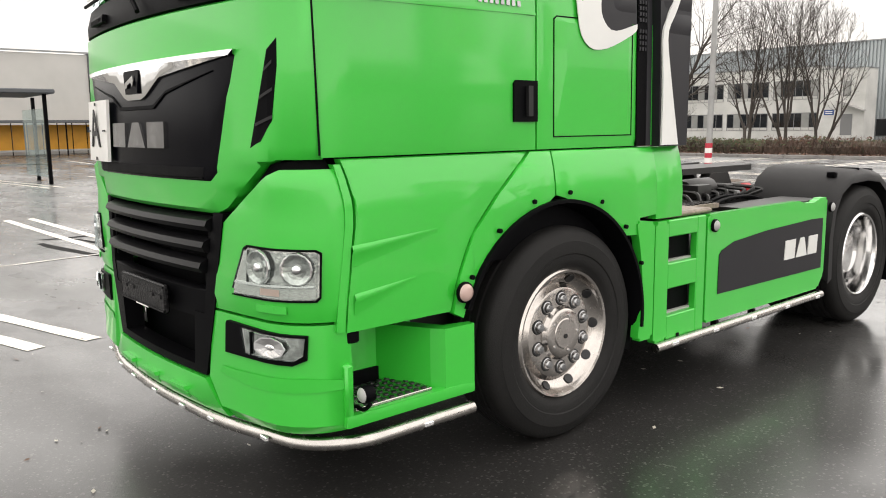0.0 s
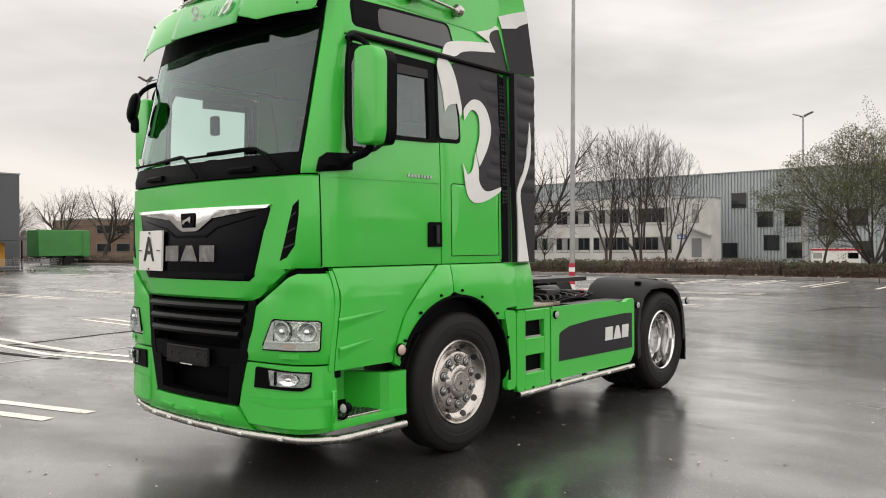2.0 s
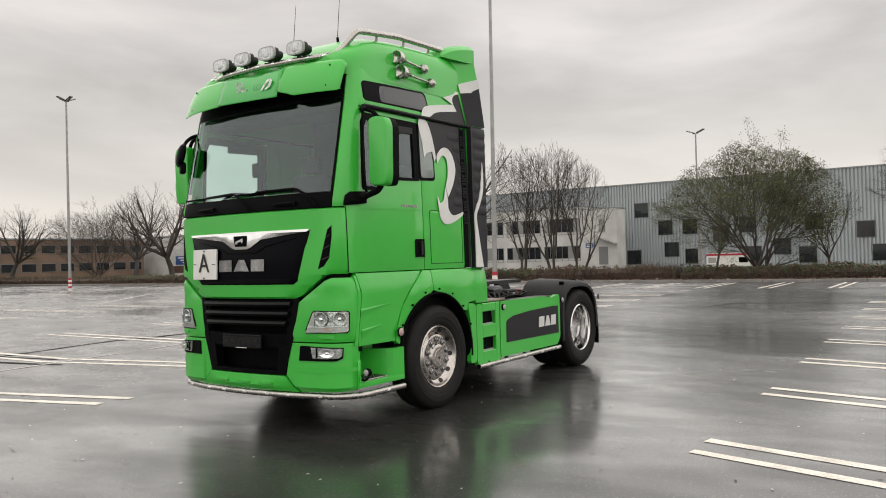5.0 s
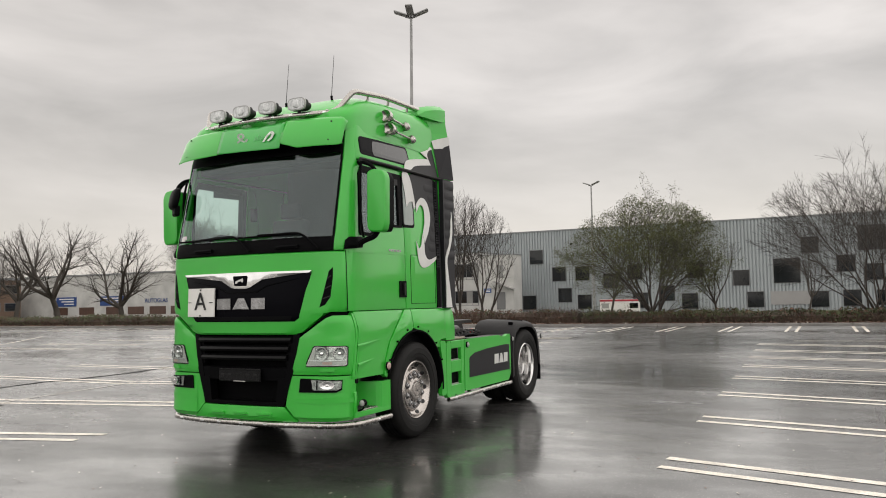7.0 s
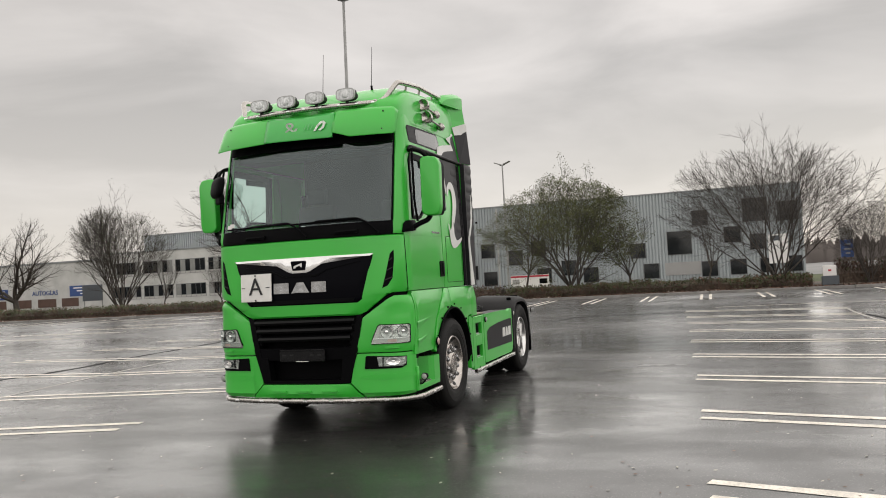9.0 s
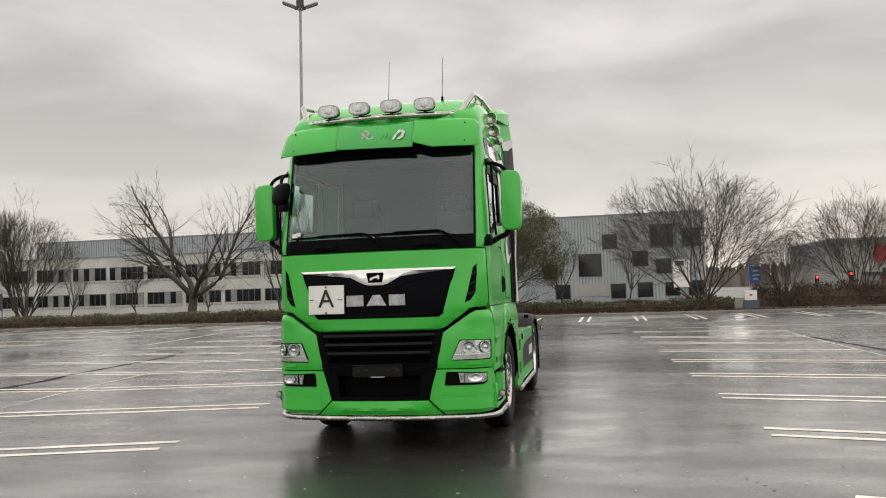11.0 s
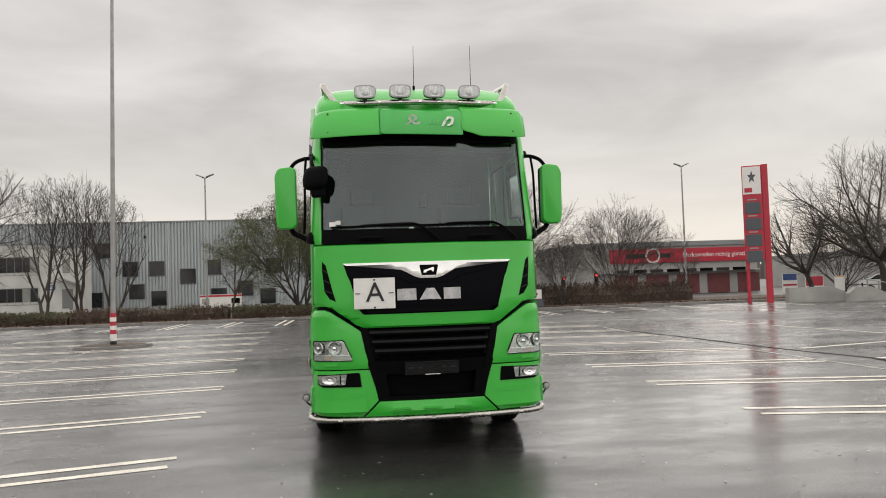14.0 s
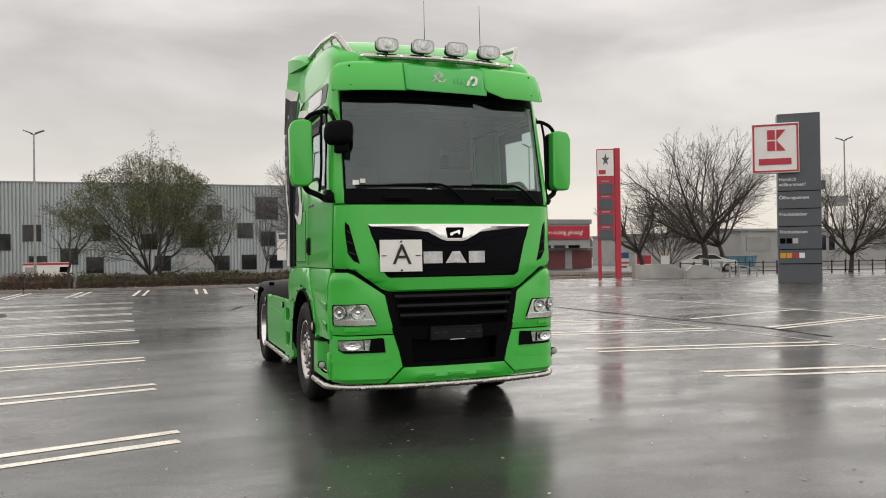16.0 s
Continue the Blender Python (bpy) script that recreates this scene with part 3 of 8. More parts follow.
# ---- hedges ----
def hedge(x0, x1, y0, y1, h, label, share_green, density=170, seed=1):
    rng = random.Random(seed)
    t = thing("hedge", label, "hedge", kind="stuff", at=pose(0, 0, 0.19))
    for name, material, share in (("twigs", M_TWIG, 1 - share_green), ("leaves", M_HEDGE, share_green), ("dead_leaves", M_LEAFLITTER, 0.14)):
        vs, fs = [], []
        count = int((y1 - y0) * density * share)
        for i in range(count):
            y = rng.uniform(y0, y1)
            x = x0 + (x1 - x0) * rng.random()
            top = h * (0.78 + 0.22 * noise.noise((y * 0.7, x * 0.9, seed * 3.1)) + 0.12 * rng.random())
            z = rng.uniform(0.1, 1.0) ** 0.7 * top
            s = rng.uniform(0.04, 0.10)
            if name == "twigs":
                d = Vector((rng.gauss(0, 0.5), rng.gauss(0, 0.5), 0.7 + rng.random())).normalized() * rng.uniform(0.25, 0.55)
                p = Vector((x, y, max(0.08, z - 0.3)))
                w = Vector((rng.gauss(0, 1), rng.gauss(0, 1), 0)).normalized() * 0.014
                k = len(vs)
                vs += [p - w, p + w, p + d]
                fs.append((k, k + 1, k + 2))
            else:
                p = Vector((x, y, z))
                a = Vector((rng.gauss(0, 1), rng.gauss(0, 1), rng.gauss(0, 1))).normalized()
                b = a.orthogonal().normalized()
                k = len(vs)
                vs += [p - a * s, p + b * s * 0.55, p + a * s, p - b * s * 0.55]
                fs.append((k, k + 1, k + 2, k + 3))
        me = bpy.data.meshes.new(name)
        me.from_pydata(vs, [], fs)
        me.materials.append(material)
        o = new(name, me)
        o.parent = t
    bm = bmesh.new()
    n = max(4, int((y1 - y0) / 0.45))
    prof = []
    for i in range(n + 1):
        y = y0 + (y1 - y0) * i / n
        hh = h * (0.50 + 0.18 * noise.noise((y * 0.7, 0.4, seed * 3.1)))
        prof.append([bm.verts.new((x0 + (x1 - x0) * a, y, z * hh + 0.08)) for a, z in ((0.12, 0), (0.10, 0.65), (0.3, 1.0), (0.7, 1.0), (0.9, 0.65), (0.88, 0))])
    for a, b in zip(prof, prof[1:]):
        for i in range(5):
            bm.faces.new((a[i], a[i + 1], b[i + 1], b[i]))
    bm.faces.new(prof[0])
    bm.faces.new(prof[-1][::-1])
    part("core", bm, M_EARTH, t)
    return t


hedge(32.2, 33.7, 6.3, 13.7, 0.92, "low leafless russet hedge with brown twigs along the car park", 0.10, 800, 2)
hedge(32.2, 33.7, 13.8, 24, 0.82, "low dull green hedge with brown twigs before the slim trees", 0.62, 820, 7)
hedge(32.2, 33.7, -8.5, 6.1, 0.78, "low dull green and brown hedge along the car park", 0.42, 760, 3)
hedge(32.2, 33.7, 24, 52, 0.85, "low dull green and brown hedge in front of the offices", 0.5, 620, 4)
hedge(32.2, 33.7, 52, 95, 0.95, "long low brown hedge on the far edge", 0.2, 260, 6)
hedge(34.2, 36.2, -18.8, -9.9, 1.45, "dense dark brown leafless hedge beside the entrance", 0.08, 820, 5)

litter = thing("fallen_leaves", "brown fallen leaves and scraps along the verge", "leaf litter", kind="stuff")
vs, fs = [], []
rng = random.Random(8)
for i in range(9000):
    p = Vector((30.9 + 2.0 * rng.random(), rng.uniform(-25, 52), 0.295 + 0.02 * rng.random()))
    a = Vector((rng.gauss(0, 1), rng.gauss(0, 1), rng.gauss(0, 0.3))).normalized() * rng.uniform(0.04, 0.09)
    b = Vector((-a.y, a.x, rng.gauss(0, 0.03))) * 0.6
    k = len(vs)
    vs += [p - a, p + b, p + a, p - b]
    fs.append((k, k + 1, k + 2, k + 3))
me = bpy.data.meshes.new("leaves")
me.from_pydata(vs, [], fs)
me.materials.append(M_LEAFLITTER)
me.materials.append(M_SCRAP)
for p in me.polygons:
    p.material_index = 1 if rng.random() < 0.035 else 0
new("leaves", me).parent = litter
vs, fs = [], []
bits = thing("small_litter", "tiny leaves and scraps lying on the wet asphalt", "litter", kind="stuff")
for i in range(2600):
    p = Vector((rng.uniform(-7, 15.9), rng.uniform(-12, 12), 0.006))
    a = Vector((rng.gauss(0, 1), rng.gauss(0, 1), 0.1 * rng.random())).normalized() * rng.uniform(0.006, 0.024)
    b = Vector((-a.y, a.x, 0.003)) * 0.5
    k = len(vs)
    vs += [p - a, p + b, p + a, p - b]
    fs.append((k, k + 1, k + 2, k + 3))
me = bpy.data.meshes.new("scraps")
me.from_pydata(vs, [], fs)
me.materials.append(M_LEAFLITTER)
me.materials.append(M_SCRAP)
for p in me.polygons:
    p.material_index = 0 if rng.random() < 0.6 else 1
new("scraps", me).parent = bits

# ---- bare trees ----
def grown(seed, height, radius, base, stems, lean, bole, limbs, spread, up=0.05, wander=0.05, girth=0.018, belly=0.45, low=0.35, gap=0.42, twig=(0.35, 0.7)):
    """A leafless tree: stems that part into limbs, limbs with side shoots and fine twigs, all ending at an uneven crown outline; returns trunk, crown, and the twig tips."""
    rng = random.Random(seed)
    out = {"trunk": ([], []), "crown": ([], [])}
    tips = []

    def room(p):
        """How far inside the crown's outline a place lies, from 1 on the axis to 0 at the edge."""
        u = (p.z - base) / ((height - base) * (0.93 + 0.12 * noise.noise((0.45 * p.x, 0.45 * p.y, seed))))
        if u >= 1:
            return 0.0
        an = math.atan2(p.y, p.x)
        prof = math.sqrt(max(0.0, 1 - ((u - belly) / (1 - belly)) ** 2)) if u > belly else low + (1 - low) * max(0.0, u / belly)
        lumps = 0.96 + 0.36 * noise.noise((1.3 * math.cos(an) + seed, 1.3 * math.sin(an), 1.8 * u)) + 0.28 * noise.noise((3.5 * math.cos(an), 3.5 * math.sin(an) + seed, 4.5 * u))
        return 1 - math.hypot(p.x, p.y) / (radius * max(0.02, prof * min(1.14, lumps)))

    def tube(pts, radii, sides):
        vs, fs = out["trunk" if radii[0] > 0.035 else "crown"]
        ring = None
        for c, p in enumerate(pts):
            d = (pts[min(c + 1, len(pts) - 1)] - pts[max(c - 1, 0)]).normalized()
            a = d.orthogonal().normalized()
            b = d.cross(a)
            k = len(vs)
            for q in range(sides):
                an = 2 * math.pi * q / sides
                vs.append(p + radii[c] * (math.cos(an) * a + math.sin(an) * b))
            if ring is not None:
                for q in range(sides):
                    w = (q + 1) % sides
                    fs.append((ring + q, ring + w, k + w, k + q))
            ring = k

    def aside(d, angle, turn):
        """A direction that leaves d by an angle, turned about it."""
        a = d.orthogonal().normalized()
        b = d.cross(a)
        return (d * math.cos(angle) + (a * math.cos(turn) + b * math.sin(turn)) * math.sin(angle)).normalized()

    def branch(p, d, length, r, level):
        step = max(0.12, min(0.45, length / 7))
        pts, ways, run = [p], [d], 0.0
        while run < length:
            d = (d + Vector((rng.gauss(0, wander), rng.gauss(0, wander), up + rng.gauss(0, wander)))).normalized()
            p = p + d * step
            run += step
            if level and p.z > base and room(p) < 0:
                break
            pts.append(p)
            ways.append(d)
        n = len(pts)
        if n < 2:
            return
        if level < 4:
            radii = [max(0.006, r * (1 - 0.92 * i / (n - 1))) for i in range(n)]
            tube(pts, radii, (8, 6, 4, 3)[level])
        else:
            vs, fs = out["crown"]
            a = ways[0].orthogonal().normalized()
            b = ways[0].cross(a)
            k = len(vs)
            vs.extend(pts[0] + 0.007 * (math.cos(2.094 * q) * a + math.sin(2.094 * q) * b) for q in range(3))
            vs.append(pts[-1])
            fs.extend((k + q, k + (q + 1) % 3, k + 3) for q in range(3))
            tips.append(pts[-1])
            return
        turn = rng.uniform(0, 6.28)
        run, along_ = (n - 1) * step, 0.22 * (n - 1) * step if level == 1 else 0.12 * (n - 1) * step
        while along_ < run * 0.97:
            f = along_ / step
            i = min(n - 2, int(f))
            q = pts[i].lerp(pts[i + 1], f - i)
            left = 1 - along_ / run
            turn += 2.4 + rng.gauss(0, 0.5)
            w = aside(ways[i], rng.uniform(0.45, 0.85), turn)
            w = (w + Vector((q.x, q.y, 0)).normalized() * 0.12 * (level < 3)).normalized()
            if level == 3:
                branch(q, w, rng.uniform(*twig), 0.0075, 4)
            else:
                size = (0.28 + 0.5 * left) * run * rng.uniform(0.6, 1.1)
                if size < 0.55:
                    branch(q, w, rng.uniform(*twig), 0.0075, 4)
                else:
                    branch(q, w, size, max(0.008, radii[i] * rng.uniform(0.45, 0.65)), level + 1)
            along_ += gap * (1.35, 1.0, 0.72, 0.5)[level] * rng.uniform(0.6, 1.4)
        for _ in range(3):
            branch(pts[-1], aside(ways[-1], rng.uniform(0.1, 0.5), rng.uniform(0, 6.28)), rng.uniform(*twig), 0.0075, 4)

    for i in range(stems):
        an = 2 * math.pi * (i + rng.uniform(-0.25, 0.25)) / stems
        d = Vector((math.sin(lean) * math.cos(an), math.sin(lean) * math.sin(an), math.cos(lean)))
        foot = Vector((0.14 * math.cos(an), 0.14 * math.sin(an), -0.08)) * (stems > 1)
        n = max(2, int(bole / 0.3))
        pts = [foot]
        for k in range(n):
            d = (d + Vector((rng.gauss(0, 0.06), rng.gauss(0, 0.06), 0))).normalized()
            pts.append(pts[-1] + d * bole / n)
        r = girth * height / (1 + 0.25 * (stems - 1))
        tube(pts, [r * (1.35 if k == 0 else 1 - 0.2 * k / n) for k in range(n + 1)], 9)
        for k in range(limbs):
            w = aside(d, spread * rng.uniform(0.55, 1.1) * (0.35 if k == 0 else 1), 2 * math.pi * (k + rng.uniform(-0.3, 0.3)) / max(1, limbs - 1))
            start = pts[-1] if k < 2 else pts[-1].lerp(pts[-2], rng.uniform(0, 0.9))
            branch(start, w, height * rng.uniform(0.75, 1.0), r * 0.8 * rng.uniform(0.65, 0.9), 1)
    res = {}
    for key, (vs, fs) in out.items():
        me = bpy.data.meshes.new(key)
        me.from_pydata(vs, [], fs)
        me.materials.append(M_BARK if key == "trunk" else M_TWIGGREY)
        for p in me.polygons:
            p.use_smooth = True
        res[key] = me
    return res, tips


def bud_mesh(tips, seed, per=3, size=0.07, spread=0.06, share=1.0):
    rng = random.Random(seed)
    vs, fs = [], []
    for p in tips:
        if noise.noise(p * 0.55) + 0.5 > share + rng.gauss(0, 0.1):
            continue
        for i in range(per):
            c = p + Vector((rng.gauss(0, spread), rng.gauss(0, spread), rng.gauss(0, spread * 0.85)))
            a = Vector((rng.gauss(0, 1), rng.gauss(0, 1), rng.gauss(0, 1))).normalized() * size * rng.uniform(0.5, 1.1)
            b = a.orthogonal().normalized() * a.length * 0.55
            k = len(vs)
            vs += [c - a, c + b, c + a, c - b]
            fs.append((k, k + 1, k + 2, k + 3))
    me = bpy.data.meshes.new("leaves")
    me.from_pydata(vs, [], fs)
    me.materials.append(M_BUD)
    return me


TREE_KINDS = {
    "olive": grown(16, 8.0, 5.3, 1.2, 3, 0.36, 0.8, 4, 0.8, 0.01, 0.08, 0.022, 0.38, 0.6, 0.43, (0.25, 0.5)),
    "thin_olive": grown(29, 5.2, 2.3, 1.3, 1, 0.1, 1.2, 5, 0.8, 0.03, 0.09, 0.014, 0.45, 0.45, 0.42, (0.2, 0.45)),
    "fan": grown(19, 8.6, 6.8, 0.7, 5, 0.42, 0.7, 3, 0.60, 0.01, 0.03, 0.019, 0.50, 0.5, 0.50, (0.4, 0.8)),
    "slim": grown(15, 9.2, 2.5, 1.6, 2, 0.12, 1.3, 4, 0.38, 0.05, 0.06, 0.014, 0.55, 0.45, 0.52, (0.35, 0.7)),
    "forked": grown(17, 10.0, 5.6, 1.2, 1, 0.1, 1.5, 6, 1.05, 0.02, 0.12, 0.027, 0.42, 0.6, 0.55, (0.35, 0.75)),
    "bush": grown(25, 9.0, 3.9, 0.8, 6, 0.24, 0.9, 3, 0.36, 0.05, 0.07, 0.022, 0.55, 0.35, 0.52, (0.3, 0.65)),
    "round": grown(22, 9.5, 4.6, 1.6, 1, 0.1, 2.2, 6, 0.9, 0.04, 0.08, 0.026, 0.42, 0.5, 0.54, (0.3, 0.7)),
    "small": grown(53, 6.2, 2.5, 1.3, 1, 0.1, 1.6, 5, 0.8, 0.04, 0.09, 0.014, 0.5, 0.4, 0.48, (0.25, 0.55)),
    "oak": grown(10, 10.5, 6.6, 1.8, 1, 0.1, 2.2, 8, 1.05, 0.02, 0.10, 0.021, 0.42, 0.6, 0.46, (0.35, 0.8)),
}
TREE_BUDS = bud_mesh(TREE_KINDS["olive"][1], 5, 7, 0.05, 0.13, 0.9)
THIN_BUDS = bud_mesh(TREE_KINDS["thin_olive"][1], 6, 4, 0.05, 0.10, 0.8)
FAINT_BUDS = bud_mesh(TREE_KINDS["bush"][1], 7, 2, 0.045, 0.09, 0.45)


def tree(kind, x, y, z, label, scale=1.0, turn=0.0, buds=None, wide=1.0):
    t = thing("tree", label, "tree", "trees round the car park", at=pose(x, y, z, 0, 0, turn) @ Matrix.Diagonal((scale * wide, scale * wide, scale, 1)))
    for key, me in TREE_KINDS[kind][0].items():
        o = new(key, me)
        o.parent = t
    if buds:
        new("leaves", buds).parent = t
    return t


tree("olive", 33.99, 2.87, 0.28, "wide multi-stemmed tree with sparse olive winter growth", 0.81, 20, TREE_BUDS)
tree("thin_olive", 34.01, -0.22, 0.28, "small thin tree with sparse olive growth", 0.83, 70, THIN_BUDS)
tree("thin_olive", 44.02, 7.55, 0.25, "slender brownish tree on the grass before the hall", 1.08, 160)
tree("small", 44.71, -4.01, 0.25, "small leafless tree on the grass before the hall", 0.69, 30)
tree("fan", 33.44, -7.09, 0.28, "wide leafless tree with many leaning stems", 0.86, 0)
tree("slim", 33.84, 15.30, 0.28, "slim leafless tree with upright twigs", 0.88, 10)
tree("slim", 34.31, 13.75, 0.28, "slim leafless tree with upright twigs", 0.90, 140)
tree("slim", 34.74, 12.35, 0.28, "slim leafless tree with upright twigs", 0.80, 250)
tree("forked", 33.99, 20.93, 0.28, "leafless tree with a dark forked trunk", 1.03, 40)
tree("small", 38.0, 31.75, 0.28, "small thin leafless tree before the offices", 0.62, 15)
tree("small", 38.0, 26.95, 0.28, "small thin leafless tree before the offices", 0.58, 215)
tree("small", 38.0, 22.0, 0.28, "small thin leafless tree before the offices", 0.52, 95)
tree("bush", 35.79, 33.38, 0.28, "tall bushy tree with many upright stems and faint olive growth", 0.88, 160, FAINT_BUDS)
tree("forked", 40.56, 47.42, 0.28, "leafless tree with dark bent limbs", 0.90, 200)
tree("round", 42.46, 57.73, 0.28, "round-crowned leafless tree by the hedge", 1.09, 100)
tree("round", 43.16, 64.54, 0.28, "round-crowned leafless tree by the hedge", 0.98, 320)
tree("fan", 43.73, 72.07, 0.28, "leafless tree with a wide crown", 0.94, 60)
tree("round", 40.07, 82.50, 0.28, "leafless tree by the far edge", 1.00, 230)
tree("round", 39.60, 91.05, 0.28, "leafless tree by the far edge", 1.04, 30)
tree("fan", 33.94, -11.14, 0.28, "small leafless tree rising out of the dark hedge", 0.49, 80, None, 0.6)
tree("fan", 36.90, -15.49, 0.28, "leafless tree with a fanned crown rising out of the dark hedge", 0.71, 190, None, 0.85)
tree("small", 36.27, -19.02, 0.28, "small thin leafless tree in the dark hedge", 0.54, 300)
tree("oak", 42.45, -36.55, -0.12, "large leafless oak with spreading limbs", 1.12, 75)
tree("oak", 54.01, -47.80, -0.12, "large leafless oak with a dark trunk", 1.02, 20)
tree("fan", 53.09, -40.72, -0.12, "leafless tree with brown twigs", 0.85, 175)
tree("round", 47.39, -34.36, -0.12, "leafless tree with brown twigs", 0.83, 15)
tree("oak", 29.15, -36.53, -0.12, "leafless tree beyond the entrance", 0.68, 110)
tree("fan", 31.05, -44.80, -0.12, "leafless tree beyond the entrance", 0.85, 290)
tree("round", 37.70, 102.45, -0.12, "leafless tree behind the green trailer", 1.00, 10)
tree("fan", 32.00, 98.65, -0.12, "leafless tree behind the green trailer", 1.04, 140)

# ---- the pale corrugated hall ----
hall = thing("industrial_hall", "long pale blue-grey corrugated metal hall with scattered square dark windows", "building")
HX, HTOP, HY0, HY1 = 79.1, 9.2, -13.05, 67.0
bm = bmesh.new()
box(bm, HX + 0.3, HX + 40, HY0 + 0.3, HY1, -0.2, HTOP - 0.4)
part("wall", bm, M_CORRROOF, hall)
vs, fs = [], []
for i in range(int((HY1 - HY0) / 0.33)):
    for dy, dx in ((0.0, 0.0), (0.19, 0.0), (0.215, 0.12), (0.305, 0.12)):
        vs += [(HX + dx, HY0 + 0.33 * i + dy, -0.2), (HX + dx, HY0 + 0.33 * i + dy, HTOP - 0.02)]
for k in range(2, len(vs), 2):
    fs.append((k - 2, k, k + 1, k - 1))
me = bpy.data.meshes.new("cladding")
me.from_pydata(vs, [], fs)
me.materials.append(M_CORR)
new("cladding", me).parent = hall
slab("roof", HX - 0.06, HX + 40.2, HY0 - 0.06, HY1, HTOP - 0.06, HTOP + 0.08, M_CORRROOF, hall, label="grey metal roof edge")


def hall_window(y, z, w, h):
    f = slab("window", HX - 0.05, HX + 0.2, y - w / 2 - 0.05, y + w / 2 + 0.05, z - h / 2 - 0.05, z + h / 2 + 0.05, M_FRAME, hall)
    slab("pane", HX - 0.058, HX - 0.04, y - w / 2, y + w / 2, z - h / 2, z + h / 2, M_DARKGLASS, f)
    return f


for y, z, w in ((25.05, 6.28, 1.52), (22.41, 4.26, 1.52), (19.72, 4.26, 1.52), (16.55, 3.35, 1.58), (21.77, 1.89, 1.52), (19.54, 1.12, 1.52),
                (25.99, 1.12, 1.52), (13.91, 4.23, 1.58), (10.62, 1.89, 1.58), (13.39, 1.18, 1.58), (7.64, 4.23, 1.58), (8.29, 1.01, 1.58),
                (3.19, 3.29, 1.52), (-1.09, 3.88, 2.4), (1.9, 1.07, 1.52), (-3.25, 6.34, 1.52), (-6.36, 4.41, 1.58), (-8.77, 3.53, 1.52),
                (-8.65, 6.81, 2.34), (-11.69, 6.46, 1.88), (-3.96, 1.01, 1.52), (-6.77, 1.07, 1.52), (-11.99, 1.12, 1.52), (-9.58, 1.07, 1.41)):
    hall_window(y, z, w, w)
slab("glazing", HX - 0.05, HX + 0.1, -3.1, 0.5, 0.5, 1.85, M_SHED, hall, label="pale glass entrance screen")
slab("white_panel", HX - 0.12, HX - 0.02, -11.55, -9.7, 1.2, 4.15, M_SIGNWHITE, hall, label="white sign panel on the wall")
slab("panel_mark", HX - 0.135, HX - 0.118, -10.8, -9.9, 3.5, 4.0, M_TOTEM, hall)
slab("wall_lamp", HX - 0.15, HX, 20.8, 21.0, 7.5, 7.7, M_BLACK, hall)
slab("downpipe", HX - 0.1, HX, 18.45, 18.58, 0, HTOP - 0.2, M_PALEWALL, hall)

# ---- the white office block ----
office = thing("office_building", "low two-storey white rendered office block with long window bands", "building", at=pose(-0.2, -1.8, 0.59) @ Matrix.Scale(0.6, 4))
OX, OTOP = 118.0, 9.9
bm = bmesh.new()
box(bm, OX, OX + 15, 50.0, 112, -1.2, OTOP)
part("wall", bm, M_WHITEWALL, office)
slab("roof", OX - 0.15, OX + 15.1, 49.9, 112.1, OTOP, OTOP + 0.2, M_CORRROOF, office)
slab("stair_wing", OX - 0.9, OX + 3.0, 43.6, 50.0, -1.2, 9.3, M_WHITEWALL, office)
slab("wing_roof", OX - 1.0, OX + 3.1, 43.5, 50.1, 9.3, 9.45, M_CORRROOF, office)
for z0, z1 in ((0.6, 3.25), (5.2, 8.05)):
    y = 50.6
    k = 0
    while y < 110:
        w = slab("window", OX - 0.06, OX + 0.1, y, y + 6.9, z0, z1, M_FRAME, office)
        for i in range(6):
            m = M_DARKGLASS if (i * 5 + k * 3 + int(z0)) % 7 not in (2, 5) else M_BLIND
            slab("pane", OX - 0.08, OX - 0.055, y + 0.10 + 1.13 * i, y + 1.13 * (i + 1), z0 + 0.5, z1 - 0.12, m, w)
            slab("sill_panel", OX - 0.075, OX - 0.055, y + 0.10 + 1.13 * i, y + 1.13 * (i + 1), z0 + 0.06, z0 + 0.44, M_PALEWALL, w)
        y += 7.6
        k += 1
w = slab("window", OX - 0.97, OX - 0.85, 45.6, 46.7, 5.4, 8.3, M_FRAME, office)
slab("pane", OX - 0.99, OX - 0.965, 45.72, 46.58, 5.5, 7.4, M_BLIND, w)
slab("pane", OX - 0.99, OX - 0.965, 45.72, 46.58, 7.5, 8.2, M_PALEWALL, w)
slab("door", OX - 0.97, OX - 0.85, 45.2, 46.8, -0.1, 2.9, M_FRAME, office)
canopy = bmesh.new()
prism(canopy, [(43.4, 3.3), (47.0, 4.6), (47.0, 4.75), (43.4, 3.45)], OX - 2.4, OX - 0.9, "x")
part("canopy", canopy, M_SHED, office)
slab("wall_sign", OX - 0.97, OX - 0.9, 47.8, 49.2, 2.8, 3.55, M_SIGNBLUE, office, label="small blue sign")
for i in range(2):
    slab("lettering_bar", OX - 0.985, OX - 0.968, 48.0, 49.0, 2.98 + 0.25 * i, 3.08 + 0.25 * i, M_SIGNWHITE, office)

